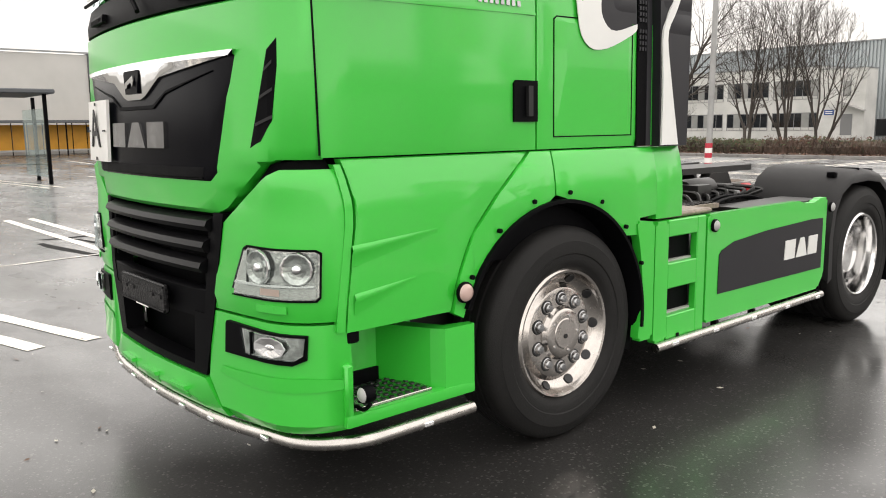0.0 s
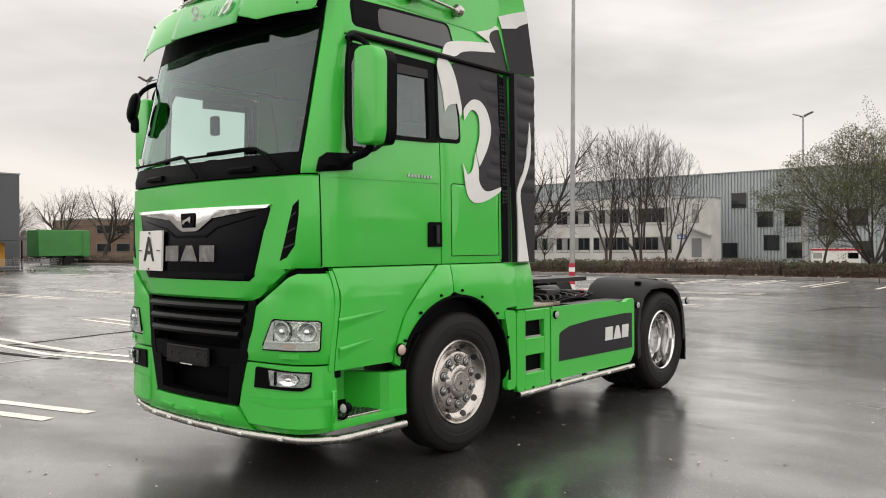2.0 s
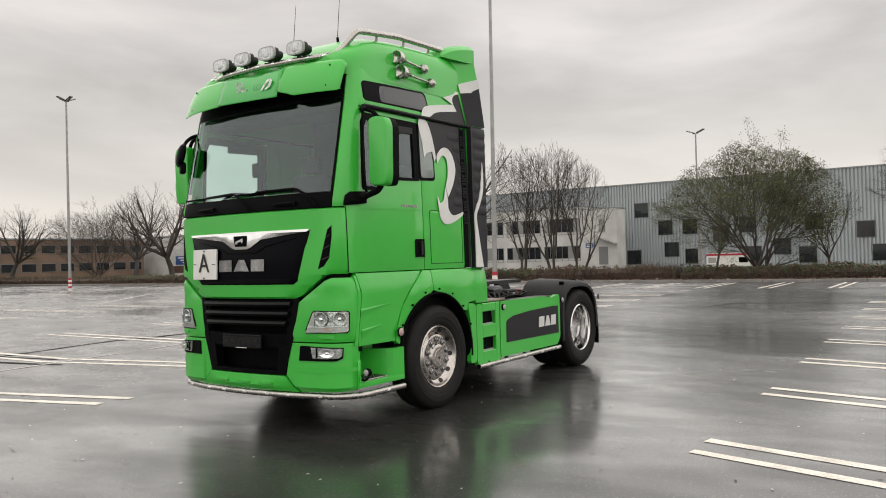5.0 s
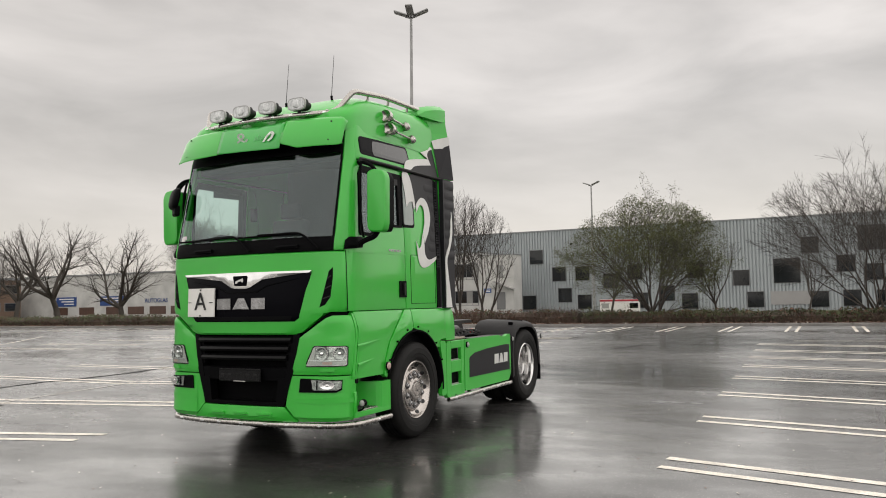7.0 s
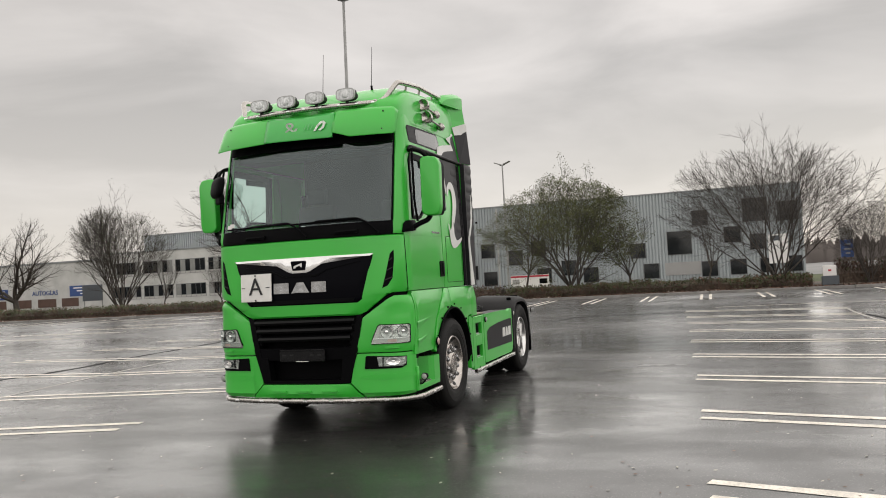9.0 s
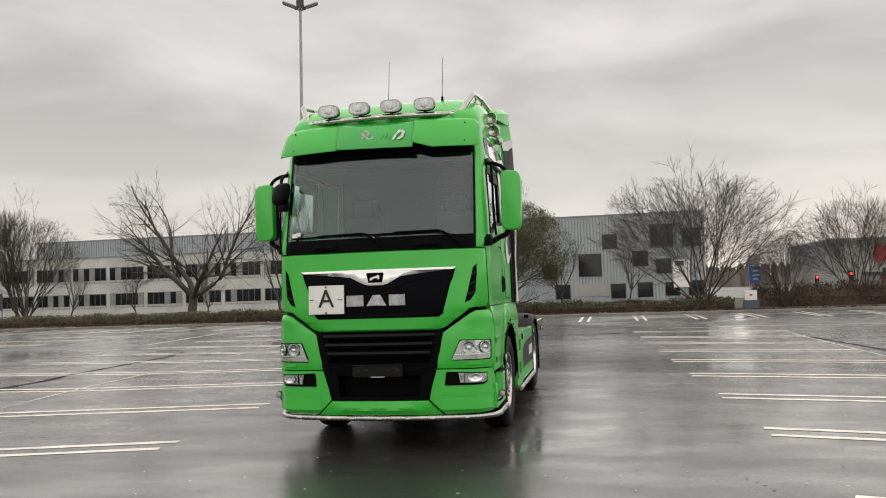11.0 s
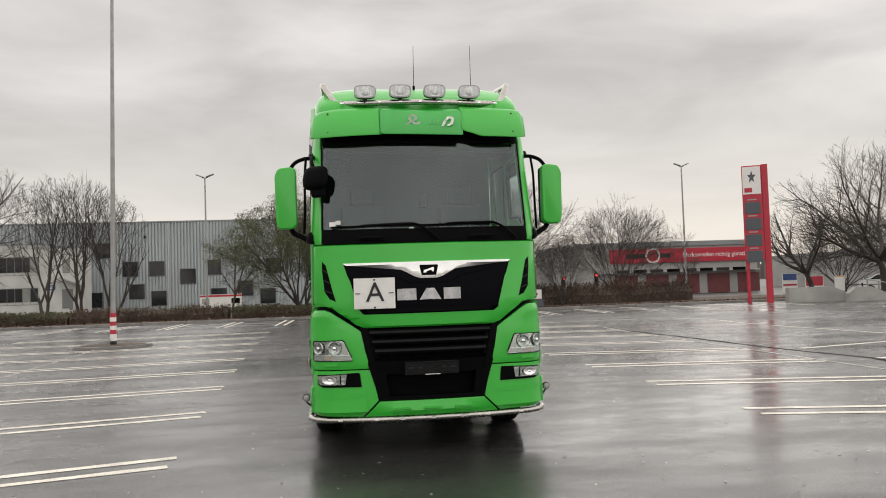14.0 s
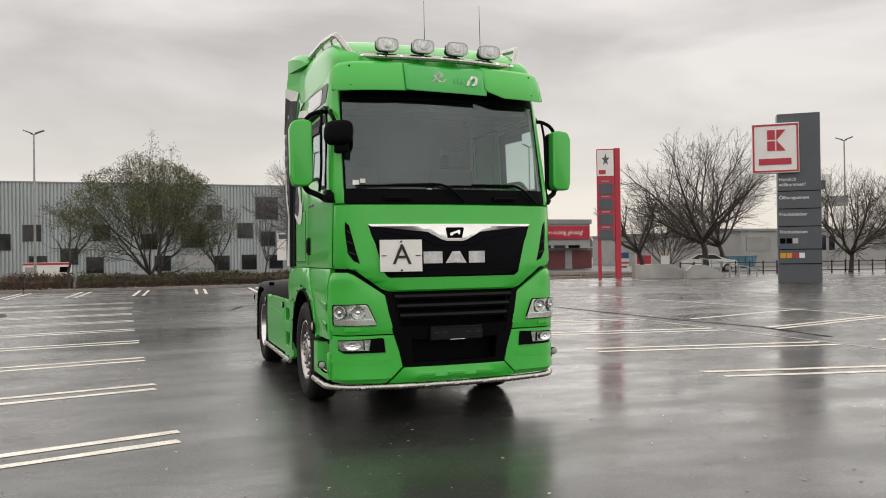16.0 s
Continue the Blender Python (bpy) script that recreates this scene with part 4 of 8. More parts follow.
# ---- the glazier's workshop further along ----
auto = thing("workshop_building", "low white workshop hall with blue signs and brown roller doors", "building", at=pose(-0.2, -1.8, 0.59) @ Matrix.Scale(0.6, 4))
AX = 120.0
slab("wall", AX, AX + 25, 113, 210, -1.2, 9.0, M_WHITEWALL, auto)
slab("roof", AX - 0.2, AX + 25, 112.9, 210, 9.0, 9.35, M_CORRROOF, auto)
for y0, y1 in ((121.4, 125.8), (127.3, 132.2), (134.0, 139.0), (141, 146), (150, 155), (159, 164)):
    slab("roller_door", AX - 0.08, AX + 0.05, y0, y1, -0.15, 1.6, M_DOORBROWN, auto)
for y0, y1 in ((116.8, 123.6), (140.4, 148.0), (156, 163)):
    s = slab("sign_panel", AX - 0.1, AX + 0.02, y0, y1, 1.9, 4.1, M_SIGNBLUE, auto)
    for i in range(3):
        slab("lettering_bar", AX - 0.12, AX - 0.09, y0 + 0.8, y1 - 1.0 - 0.9 * i, 3.5 - 0.6 * i, 3.75 - 0.6 * i, M_SIGNWHITE, s)
lettering("lettering", "AUTOGLAS", 1.35, pose(AX - 0.08, 130.2, 2.85, 90, 0, -90), M_SIGNBLUE, auto, 0.03)

# ---- the supermarket side: grey hall, trolley shelter, trailer ----
market = thing("supermarket_building", "anthracite and pale grey clad supermarket hall", "building")
slab("dark_wall", 18.45, 22.2, 60, 110, -0.2, 7.4, M_GREYWALL, market, label="anthracite cladding")
slab("pale_wall", -60, 18.45, 60.1, 110, -0.2, 7.3, M_PALEWALL, market, label="pale grey cladding")
slab("roof_edge", -60, 22.25, 59.95, 60.2, 7.4, 7.5, M_CORRROOF, market)
slab("loading_panel", 18.9, 20.65, 59.95, 60.05, 2.3, 3.05, M_SHED, market)
bm = bmesh.new()
rod(bm, (20.7, 61, 7.4), (20.7, 61, 8.1), 0.12)
part("vent_pipe", bm, M_POLE, market)

shelter = thing("trolley_shelter", "dark steel trolley shelter with a yellow panelled back wall", "trolley shelter")
for i in range(13):
    slab("yellow_panel", 7.43 + 1.0 * i, 8.37 + 1.0 * i, 58.0, 58.04, 0.38, 2.12, M_YELLOW, shelter)
    slab("panel_post", 7.36 + 1.0 * i, 7.41 + 1.0 * i, 57.97, 58.05, 0, 2.25, M_BLACK, shelter)
for i in range(6):
    slab("post", 7.3 + 2.66 * i, 7.38 + 2.66 * i, 55.6, 55.68, 0, 2.25, M_BLACK, shelter)
slab("roof", 7.1, 20.9, 55.4, 58.2, 2.25, 2.42, M_GREYWALL, shelter)
slab("rail", 7.3, 20.6, 55.6, 55.66, 0.32, 0.40, M_POLE, shelter)
slab("sign", 17.4, 18.0, 57.9, 57.95, 1.55, 1.95, M_TOTEM, shelter)


def trolley(x, y, turn):
    t = thing("shopping_trolley", "wire shopping trolley parked by the shelter", "shopping trolley", "shopping trolleys", at=pose(x, y, 0, 0, 0, turn))
    bm = bmesh.new()
    for z in (0.42, 0.58, 0.74, 0.9):
        w = 0.17 + 0.13 * z
        for a, b in (((-0.45, -w), (0.42, -w)), ((-0.45, w), (0.42, w)), ((0.42, -w), (0.42, w)), ((-0.45, -w), (-0.45, w))):
            rod(bm, (*a, z), (*b, z), 0.008, seg=5)
    for i in range(9):
        for s in (-1, 1):
            rod(bm, (-0.45 + 0.108 * i, s * 0.225, 0.42), (-0.45 + 0.108 * i, s * 0.287, 0.9), 0.006, seg=4)
    part("basket", bm, M_POLE, t)
    bm = bmesh.new()
    rod(bm, (-0.55, -0.28, 1.0), (-0.55, 0.28, 1.0), 0.018)
    for s in (-1, 1):
        rod(bm, (-0.55, 0.27 * s, 1.0), (-0.4, 0.24 * s, 0.12), 0.012, seg=6)
        rod(bm, (-0.42, 0.24 * s, 0.14), (0.45, 0.2 * s, 0.16), 0.012, seg=6)
    part("frame", bm, M_POLE, t)
    for sx, sy in ((-0.4, -0.24), (-0.4, 0.24), (0.42, -0.2), (0.42, 0.2)):
        bm = bmesh.new()
        rod(bm, (sx, sy - 0.015, 0.06), (sx, sy + 0.015, 0.06), 0.06, seg=12)
        part("wheel", bm, M_BLACK, t)
    return t


near_shelter = thing("trolley_shelter", "dark steel trolley shelter with clear side panes", "trolley shelter", at=pose(2.26, 22.45, 0))
for x, y in ((-4.2, 0), (0, 0), (3.2, 0.2), (-4.2, 2.95), (0, 2.95), (3.55, 2.95)):
    slab("post", x - 0.05, x + 0.05, y - 0.05, y + 0.05, 0, 2.72, M_BLACK, near_shelter)
slab("roof", -4.4, 3.4, -0.25, 3.2, 2.72, 2.86, M_GREYWALL, near_shelter, 0.03)
slab("pane", -0.02, 0.02, 0.1, 2.85, 0.2, 2.3, M_LENS, near_shelter)
slab("pane", 3.18, 3.22, 0.3, 2.85, 0.2, 2.3, M_LENS, near_shelter)
slab("rail", -4.2, 3.4, 2.93, 2.99, 0.5, 0.56, M_POLE, near_shelter)
base_trolley = trolley(3.5, 23.0, 80)
for x, y, a in ((3.55, 23.35, 80), (3.6, 23.7, 80), (2.8, 22.9, 85), (2.85, 23.3, 85), (2.9, 23.7, 85), (2.0, 23.0, 85), (1.0, 23.0, 90), (19.2, 55.0, 20), (20.4, 54.8, 10), (21.3, 54.6, 15), (22.2, 54.5, 5)):
    copy_thing(base_trolley, pose(x, y, 0, 0, 0, a))

trailer = thing("semi_trailer", "green tarpaulin semi-trailer parked on the far edge", "trailer", at=pose(26.4, 70, -0.0))
slab("body", 1.3, 6.0, 0, 2.5, 0.95, 3.4, M_TRAILER, trailer, 0.05, smooth=40)
slab("rear_frame", 5.4, 6.05, -0.05, 2.5, 0.9, 3.3, M_TRAILER, trailer)
slab("chassis", 1.4, 5.8, 0.5, 2.0, 0.7, 0.95, M_CHASSIS, trailer)
for x in (2.9, 4.1):
    bm = bmesh.new()
    rod(bm, (x, 0.05, 0.5), (x, 0.4, 0.5), 0.5, seg=20)
    part("wheel", bm, M_RUBBER, trailer)
for x in (1.7, 5.3):
    slab("landing_leg", x - 0.06, x + 0.06, 0.3, 0.42, 0, 0.75, M_CHASSIS, trailer)
slab("side_guard", 1.5, 2.3, 0.02, 0.08, 0.35, 0.7, M_POLE, trailer)

brick_block = thing("office_building", "low dull brown brick block with window bands", "building", at=pose(47, 100, 0))
slab("wall", 0, 22, 0, 12, -0.2, 5.6, M_BRICK, brick_block)
slab("roof", -0.1, 22.1, -0.1, 12, 5.6, 5.8, M_CORRROOF, brick_block)
for z in (1.2, 3.7):
    for i in range(8):
        w = slab("window", 0.6 + 2.7 * i, 2.7 + 2.7 * i, -0.06, 0.05, z, z + 1.2, M_FRAME, brick_block)
        slab("pane", 0.7 + 2.7 * i, 2.6 + 2.7 * i, -0.09, -0.055, z + 0.08, z + 1.12, M_DARKGLASS, w)

# ---- the entrance side: signs, tyre shop, walls ----
post = thing("entrance_box", "grey post with a small white notice board by the hedge", "notice board", at=pose(31.95, -9.17, 0.27) @ Matrix.Scale(0.82, 4))
slab("cabinet", -0.2, 0.2, -0.44, 0.40, 0, 0.55, M_TOTEM, post, 0.02)
slab("notice", -0.22, -0.1, -0.33, 0.33, 0.55, 1.12, M_SIGNWHITE, post, 0.01)
slab("print_bar", -0.228, -0.215, -0.08, 0.08, 0.8, 0.9, M_SIGNRED, post)

notice = thing("notice_board", "grey notice board on two posts behind the hedge", "notice board", at=pose(36.5, 36.4, 0.28))
slab("board", -0.03, 0.03, -0.85, 0.85, 1.0, 2.1, M_TOTEM, notice, 0.01)
for y in (-0.8, 0.74):
    slab("post", 0.03, 0.09, y, y + 0.06, 0, 2.15, M_POLE, notice)

banner = thing("banner", "white banner with red edge on stakes beyond the hedge", "banner", at=pose(55.8, 9.92, 0.25) @ Matrix.Scale(0.72, 4))
slab("sheet", 0, 0.06, -2.2, 2.2, 0.2, 1.6, M_SIGNWHITE, banner)
slab("red_stripe", -0.02, 0.0, -2.2, 2.2, 1.35, 1.55, M_SIGNRED, banner)
slab("print_block", -0.02, 0.0, -2.0, -1.1, 0.6, 1.15, M_BLACK, banner)
slab("print_block", -0.02, 0.0, 1.2, 2.0, 0.6, 1.15, M_SHED, banner)
for y in (-2.2, 2.12):
    slab("stake", 0.06, 0.14, y, y + 0.08, 0, 1.7, M_POLE, banner)

shop = thing("tyre_shop", "grey tyre workshop with a long red sign band", "building", at=pose(-1.56, -1.9, 0.07) @ Matrix.Scale(0.765, 4))
SX = 88.0
slab("wall", SX, SX + 20, -50.2, -26, -0.2, 5.9, M_SHED, shop)
slab("roof", SX - 0.2, SX + 20, -50.4, -25.8, 5.9, 6.5, M_CORRROOF, shop, label="grey roof fascia")
slab("sign_band", SX - 0.25, SX + 0.02, -50, -30.4, 3.85, 5.6, M_SIGNRED, shop, label="red sign band")
slab("ledge", SX - 1.0, SX + 0.1, -50, -29, 2.6, 2.75, M_PALEWALL, shop)
for i in range(5):
    slab("roller_door", SX - 0.06, SX + 0.05, -34.0 - 4.1 * i, -31.0 - 4.1 * i, -0.15, 2.3, M_DOORRED, shop)
lettering("lettering", "Markenreifen richtig günstig!", 0.78, pose(SX - 0.26, -44.5, 4.72, 90, 0, -90), M_SIGNWHITE, shop, 0.02)
bm = bmesh.new()
lathe(bm, [(0.75, 0), (0.98, 0), (0.98, 0.05), (0.75, 0.05), (0.75, 0)], pose(SX - 0.3, -36.0, 4.75, 0, -90, 0), 28)
part("round_mark", bm, M_SIGNWHITE, shop)
for y0, y1, m in ((-35.2, -32.4, M_INK), (-38.4, -36.6, M_INK)):
    slab("lettering_bar", SX - 0.29, SX - 0.24, y0, y1, 4.45, 5.0, m, shop)
for i in range(8):
    slab("poster", SX - 1.05, SX - 0.98, -32.6 - 2.2 * i, -30.9 - 2.2 * i, 2.62, 3.0, M_BLACK if i % 2 else M_INK, shop)

star = thing("price_totem", "tall red price totem with dark displays", "sign", at=pose(29.36, -19.94, 0.0, 0, 0, -28) @ Matrix.Scale(0.9, 4))
slab("column", 0.0, 0.35, -0.75, -0.4, 0, 7.9, M_SIGNRED, star, 0.03)
slab("column", -0.05, 0.2, 0.40, 0.60, 0, 3.0, M_SIGNRED, star, 0.03)
slab("board", -0.12, 0.22, -0.4, 0.62, 2.55, 7.85, M_SIGNRED, star, 0.03)
slab("top_panel", -0.14, -0.10, -0.36, 0.58, 6.25, 7.78, M_SIGNWHITE, star)
slab("logo_bar", -0.15, -0.13, 0.1, 0.5, 6.35, 6.6, M_SIGNRED, star)
bm = bmesh.new()
prism(bm, [(0.1 + 0.24 * (0.42 if i % 2 else 1) * math.sin(2 * math.pi * i / 10), 7.2 + 0.38 * (0.42 if i % 2 else 1) * math.cos(2 * math.pi * i / 10)) for i in range(10)], -0.15, -0.13, "x")
part("logo_shape", bm, M_TOTEM, star)
for i in range(4):
    d = slab("display", -0.14, -0.10, -0.3, 0.52, 5.15 - 0.9 * i, 5.8 - 0.9 * i, M_TOTEM, star, 0.01)
    slab("label_bar", -0.145, -0.125, -0.1, 0.36, 5.9 - 0.9 * i, 5.97 - 0.9 * i, M_SHED, d)

totem = thing("store_totem", "slate grey store sign column with a white square panel on top", "sign", at=pose(21.3, -25.0, 0.0, 0, 0, -38) @ Matrix.Scale(0.955, 4))
slab("column", 0, 0.75, -1.0, 0.9, 0, 8.2, M_TOTEM, totem, 0.02)
slab("square_panel", -0.2, 0.2, -0.05, 2.05, 5.35, 7.75, M_SIGNWHITE, totem, 0.02)
for a in ((-0.02, 2.02, 7.62, 7.7), (-0.02, 2.02, 5.4, 5.48), (-0.02, 0.06, 5.48, 7.62), (1.94, 2.02, 5.48, 7.62)):
    slab("red_border", -0.22, -0.19, *a, M_SIGNRED, totem)
bm = bmesh.new()
for pts in (((1.36, 6.42), (1.02, 6.42), (1.02, 6.88), (1.36, 6.88)), ((1.36, 6.96), (1.02, 6.96), (1.02, 7.42), (1.36, 7.42)), ((0.95, 6.92), (0.55, 6.42), (0.95, 6.42)), ((0.95, 6.92), (0.95, 7.42), (0.55, 7.42))):
    prism(bm, list(pts), -0.225, -0.2, "x")
part("logo_shape", bm, M_SIGNRED, totem)
slab("logo_bar", -0.225, -0.2, 0.3, 1.75, 5.75, 6.05, M_SIGNRED, totem)
for words, z, size in (("Herzlich", 5.03, 0.23), ("willkommen!", 4.78, 0.23), ("Öffnungszeiten", 4.15, 0.22), ("Frischebäcker", 3.35, 0.22), ("Frischetheken", 2.5, 0.22)):
    lettering("lettering", words, size, pose(-0.01, 0.86, z, 90, 0, -90), M_SIGNWHITE, totem, 0.006, align="LEFT")
for z in (4.45, 3.6, 2.75, 1.65, 0.95):
    slab("joint", -0.01, 0.02, -1.0, 0.9, z, z + 0.04, M_BLACK, totem)
for i, m in enumerate((M_YELLOW, M_YELLOW, M_SIGNRED, M_SIGNWHITE)):
    slab("mark", -0.015, 0.01, 0.60 - 0.28 * i, 0.84 - 0.28 * i, 1.25, 1.5, m, totem)
for i, m in enumerate((M_BLACK, M_BLACK, M_PALEWALL)):
    slab("mark", -0.015, 0.01, 0.60 - 0.28 * i, 0.84 - 0.28 * i, 1.95, 2.2, m, totem)

walls = thing("retaining_wall", "low pale concrete ramp walls by the entrance", "wall", kind="structure", at=pose(-2.6, 0.65, 0.0))
bm = bmesh.new()
prism(bm, [(-21.6, -0.2), (-21.6, 0.88), (-23.9, 0.9), (-25.0, 0.45), (-25.0, -0.2)], 31.0, 31.3, "x")
part("wall_panel", bm, M_CONCRETE, walls)
bm = bmesh.new()
prism(bm, [(-24.1, -0.2), (-24.1, 0.55), (-24.5, 0.84), (-25.3, 0.84), (-26.5, 0.35), (-26.5, -0.2)], 30.0, 30.3, "x")
part("wall_panel", bm, M_CONCRETE, walls)
rail = thing("ramp_railing", "grey metal railing beside the ramp", "railing", at=pose(-2.0, 1.9, 0.0))
for i in range(7):
    slab("post", 29.7, 29.76, -26.6 - 0.6 * i, -26.54 - 0.6 * i, -0.12, 1.2 - 0.1 * i, M_POLE, rail)
bm = bmesh.new()
rod(bm, (29.73, -26.4, 1.2), (29.73, -30.4, 0.52), 0.025)
part("handrail", bm, M_POLE, rail)


def parked_car(x, y, turn, material, label):
    t = thing("car", label, "car", at=pose(x, y, -0.12, 0, 0, turn))
    bm = bmesh.new()
    outline = [(-2.1, 0.35), (-2.15, 0.75), (-2.0, 0.95), (-1.1, 1.02), (-0.4, 1.45), (0.9, 1.47), (1.6, 1.05), (2.05, 0.95), (2.15, 0.6), (2.1, 0.35)]
    prism(bm, outline, -0.85, 0.85, "y")
    bmesh.ops.bevel(bm, geom=list(bm.edges), offset=0.07, segments=2, affect="EDGES", clamp_overlap=True)
    part("body", bm, material, t, smooth=40)
    for s in (-1, 1):
        bm = bmesh.new()
        prism(bm, [(-0.95, 1.04), (-0.38, 1.38), (0.85, 1.4), (1.4, 1.06)], s * 0.853, s * 0.862, "y")
        part("window", bm, M_DARKGLASS, t)
    for wx in (-1.35, 1.35):
        for s in (-1, 1):
            bm = bmesh.new()
            rod(bm, (wx, s * 0.66, 0.32), (wx, s * 0.88, 0.32), 0.32, seg=20)
            w = part("wheel", bm, M_RUBBER, t, smooth=40)
            bm = bmesh.new()
            rod(bm, (wx, s * 0.86, 0.32), (wx, s * 0.885, 0.32), 0.2, seg=16)
            part("rim", bm, M_WHEEL, w)
    return t


parked_car(46.0, -39.6, 60, M_CARWHITE, "white car parked beyond the entrance walls")
for y, w, z0, top, z1, face, m, lab in ((-38.5, 0.72, 0.0, 1.35, 1.85, 1.25, M_SIGNBLUE, "white advertising board with a blue head on posts"),
                                        (-40.6, 0.9, 0.45, 0.6, 1.55, 0.65, M_SIGNRED, "red and white advertising board on posts"),
                                        (-42.8, 0.5, 0.1, 1.4, 1.5, 1.4, M_YELLOW, "pale narrow advertising board on posts")):
    b = thing("advertising_board", lab, "sign", at=pose(50.0, 0.98 * y + 3.6, -0.12) @ Matrix.Scale(0.85, 4))
    slab("board", 0, 0.08, -w, w, z0 + 0.12, z1 + 0.12, M_SIGNWHITE, b)
    slab("face", -0.012, 0.0, -w * 0.94, w * 0.94, face + 0.12, z1 + 0.1, m, b)
    if m is M_SIGNBLUE:
        slab("red_stripe", -0.012, 0.0, -w * 0.94, w * 0.94, 0.85, 1.02, M_SIGNRED, b)
        slab("print_bar", -0.012, 0.0, -w * 0.6, w * 0.6, 0.45, 0.6, M_TOTEM, b)
    for yy in (-w * 0.85, w * 0.8):
        slab("post", 0.08, 0.14, yy, yy + 0.06, 0, z1, M_POLE, b)
skip = thing("container", "dull blue steel container beyond the entrance", "container", at=pose(55.5, -51.2, -0.12) @ Matrix.Scale(0.95, 4))
bm = bmesh.new()
prism(bm, [(-1.6, 0.1), (-1.9, 1.15), (1.9, 1.15), (1.6, 0.1)], 0, 1.6, "x")
part("tub", bm, M_SKIP, skip)
slab("rim", -0.05, 1.65, -1.95, 1.95, 1.15, 1.23, M_SKIP, skip, 0.01)
for yy in (-1.3, -0.45, 0.4, 1.25):
    slab("rib", -0.06, 0.0, yy - 0.05, yy + 0.05, 0.12, 1.15, M_SKIP, skip)
for yy in (-1.3, 1.1):
    slab("skid", 0.05, 1.55, yy, yy + 0.2, 0, 0.1, M_CHASSIS, skip)
board = thing("billboard", "pale square sign board on a tall post", "sign", at=pose(46.0, -52.2, -0.12, 0, 0, -40))
slab("post", 0, 0.2, -0.1, 0.1, 0, 6.4, M_POLE, board)
slab("board", -0.1, 0.1, -0.4, 1.4, 6.4, 8.2, M_SIGNWHITE, board)
slab("dark_mark", -0.12, -0.1, 0.1, 0.9, 6.9, 7.7, M_TOTEM, board)
slab("lower_board", -0.15, 0.1, -1.6, 1.8, 5.4, 6.3, M_SHED, board)
fence = thing("metal_fence", "low dark metal fence beyond the entrance", "fence", at=pose(-3.8, 1.35, 0))
for k in range(26):
    slab("post", 36.0 - 0.25 * k, 36.06 - 0.25 * k, -28.0 - 0.8 * k, -27.94 - 0.8 * k, -0.12, 0.95, M_CHASSIS, fence)
for z in (0.35, 0.85):
    bm = bmesh.new()
    rod(bm, (36.03, -27.97, z), (29.78, -47.97, z), 0.025, seg=6)
    part("rail", bm, M_CHASSIS, fence)
info = thing("information_sign", "tall blue information sign on a grey post beyond the entrance", "sign", at=pose(48.6, -12.4, -0.12) @ Matrix.Scale(0.73, 4))
for y in (-0.52, 0.46):
    slab("post", 0.05, 0.12, y, y + 0.06, 0, 4.9, M_POLE, info)
slab("board", -0.06, 0.05, -0.5, 0.5, 2.2, 3.75, M_SIGNBLUE, info, 0.02)
slab("top_board", -0.06, 0.05, -0.5, 0.5, 3.8, 4.85, M_SHED, info, 0.02)
for w_, z in ((0.3, 3.25), (0.4, 2.85), (0.25, 2.5)):
    slab("lettering_bar", -0.075, -0.058, -w_, w_ * 0.6, z, z + 0.14, M_SHED, info)
for x, y, z in ((56.0, -20.5, 1.9), (66.0, -20.6, 1.7)):
    tl = thing("traffic_light", "small dark traffic light showing red beside the road", "traffic light", "traffic lights by the road", at=pose(x, y, -0.12))
    bm = bmesh.new()
    rod(bm, (0.12, 0, 0), (0.12, 0, z + 0.1), 0.06, seg=10)
    part("pole", bm, M_POLE, tl)
    slab("housing", -0.1, 0.1, -0.16, 0.16, z - 0.65, z + 0.35, M_BLACK, tl, 0.04)
    for k, m in enumerate((M_REDLAMP, M_INK, M_INK)):
        bm = bmesh.new()
        lathe(bm, [(0.12, 0), (0.12, 0.02), (0.08, 0.04), (0, 0.05)], pose(-0.1, 0, z + 0.18 - 0.3 * k, 0, -90, 0), 14)
        part("lens", bm, m, tl, "lit red lens" if k == 0 else "")

far_block = thing("office_building", "distant low pale grey commercial block", "building", at=pose(60, -95, 0))
slab("wall", 0, 30, 0, 40, -0.2, 3.6, M_SHED, far_block)
slab("roof", -0.2, 30, -0.2, 40.2, 3.6, 3.85, M_CORRROOF, far_block)
for i in range(9):
    slab("window", -0.06, 0.0, 1 + 4.4 * i, 4.2 + 4.4 * i, 1.5, 3.0, M_BLIND if i % 3 else M_DARKGLASS, far_block)
far_block2 = thing("office_building", "distant low white commercial block", "building", at=pose(30, -110, 0))
slab("wall", 0, 30, 0, 20, -0.2, 6.0, M_WHITEWALL, far_block2)
slab("band", 0, 30, 20.0, 20.05, 1.0, 2.6, M_SIGNBLUE, far_block2)
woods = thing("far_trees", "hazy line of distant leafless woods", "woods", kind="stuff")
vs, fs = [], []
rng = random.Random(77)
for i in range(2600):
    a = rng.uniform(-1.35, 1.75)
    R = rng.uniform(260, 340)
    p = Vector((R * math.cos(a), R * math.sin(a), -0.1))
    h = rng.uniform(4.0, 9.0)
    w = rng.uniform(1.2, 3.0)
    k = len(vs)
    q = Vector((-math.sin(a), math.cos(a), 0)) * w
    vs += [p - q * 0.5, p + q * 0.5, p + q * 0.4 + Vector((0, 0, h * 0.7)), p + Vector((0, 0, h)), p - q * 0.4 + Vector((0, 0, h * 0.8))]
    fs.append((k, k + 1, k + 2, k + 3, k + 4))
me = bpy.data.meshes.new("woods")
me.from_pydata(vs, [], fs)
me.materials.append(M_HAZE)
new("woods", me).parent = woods

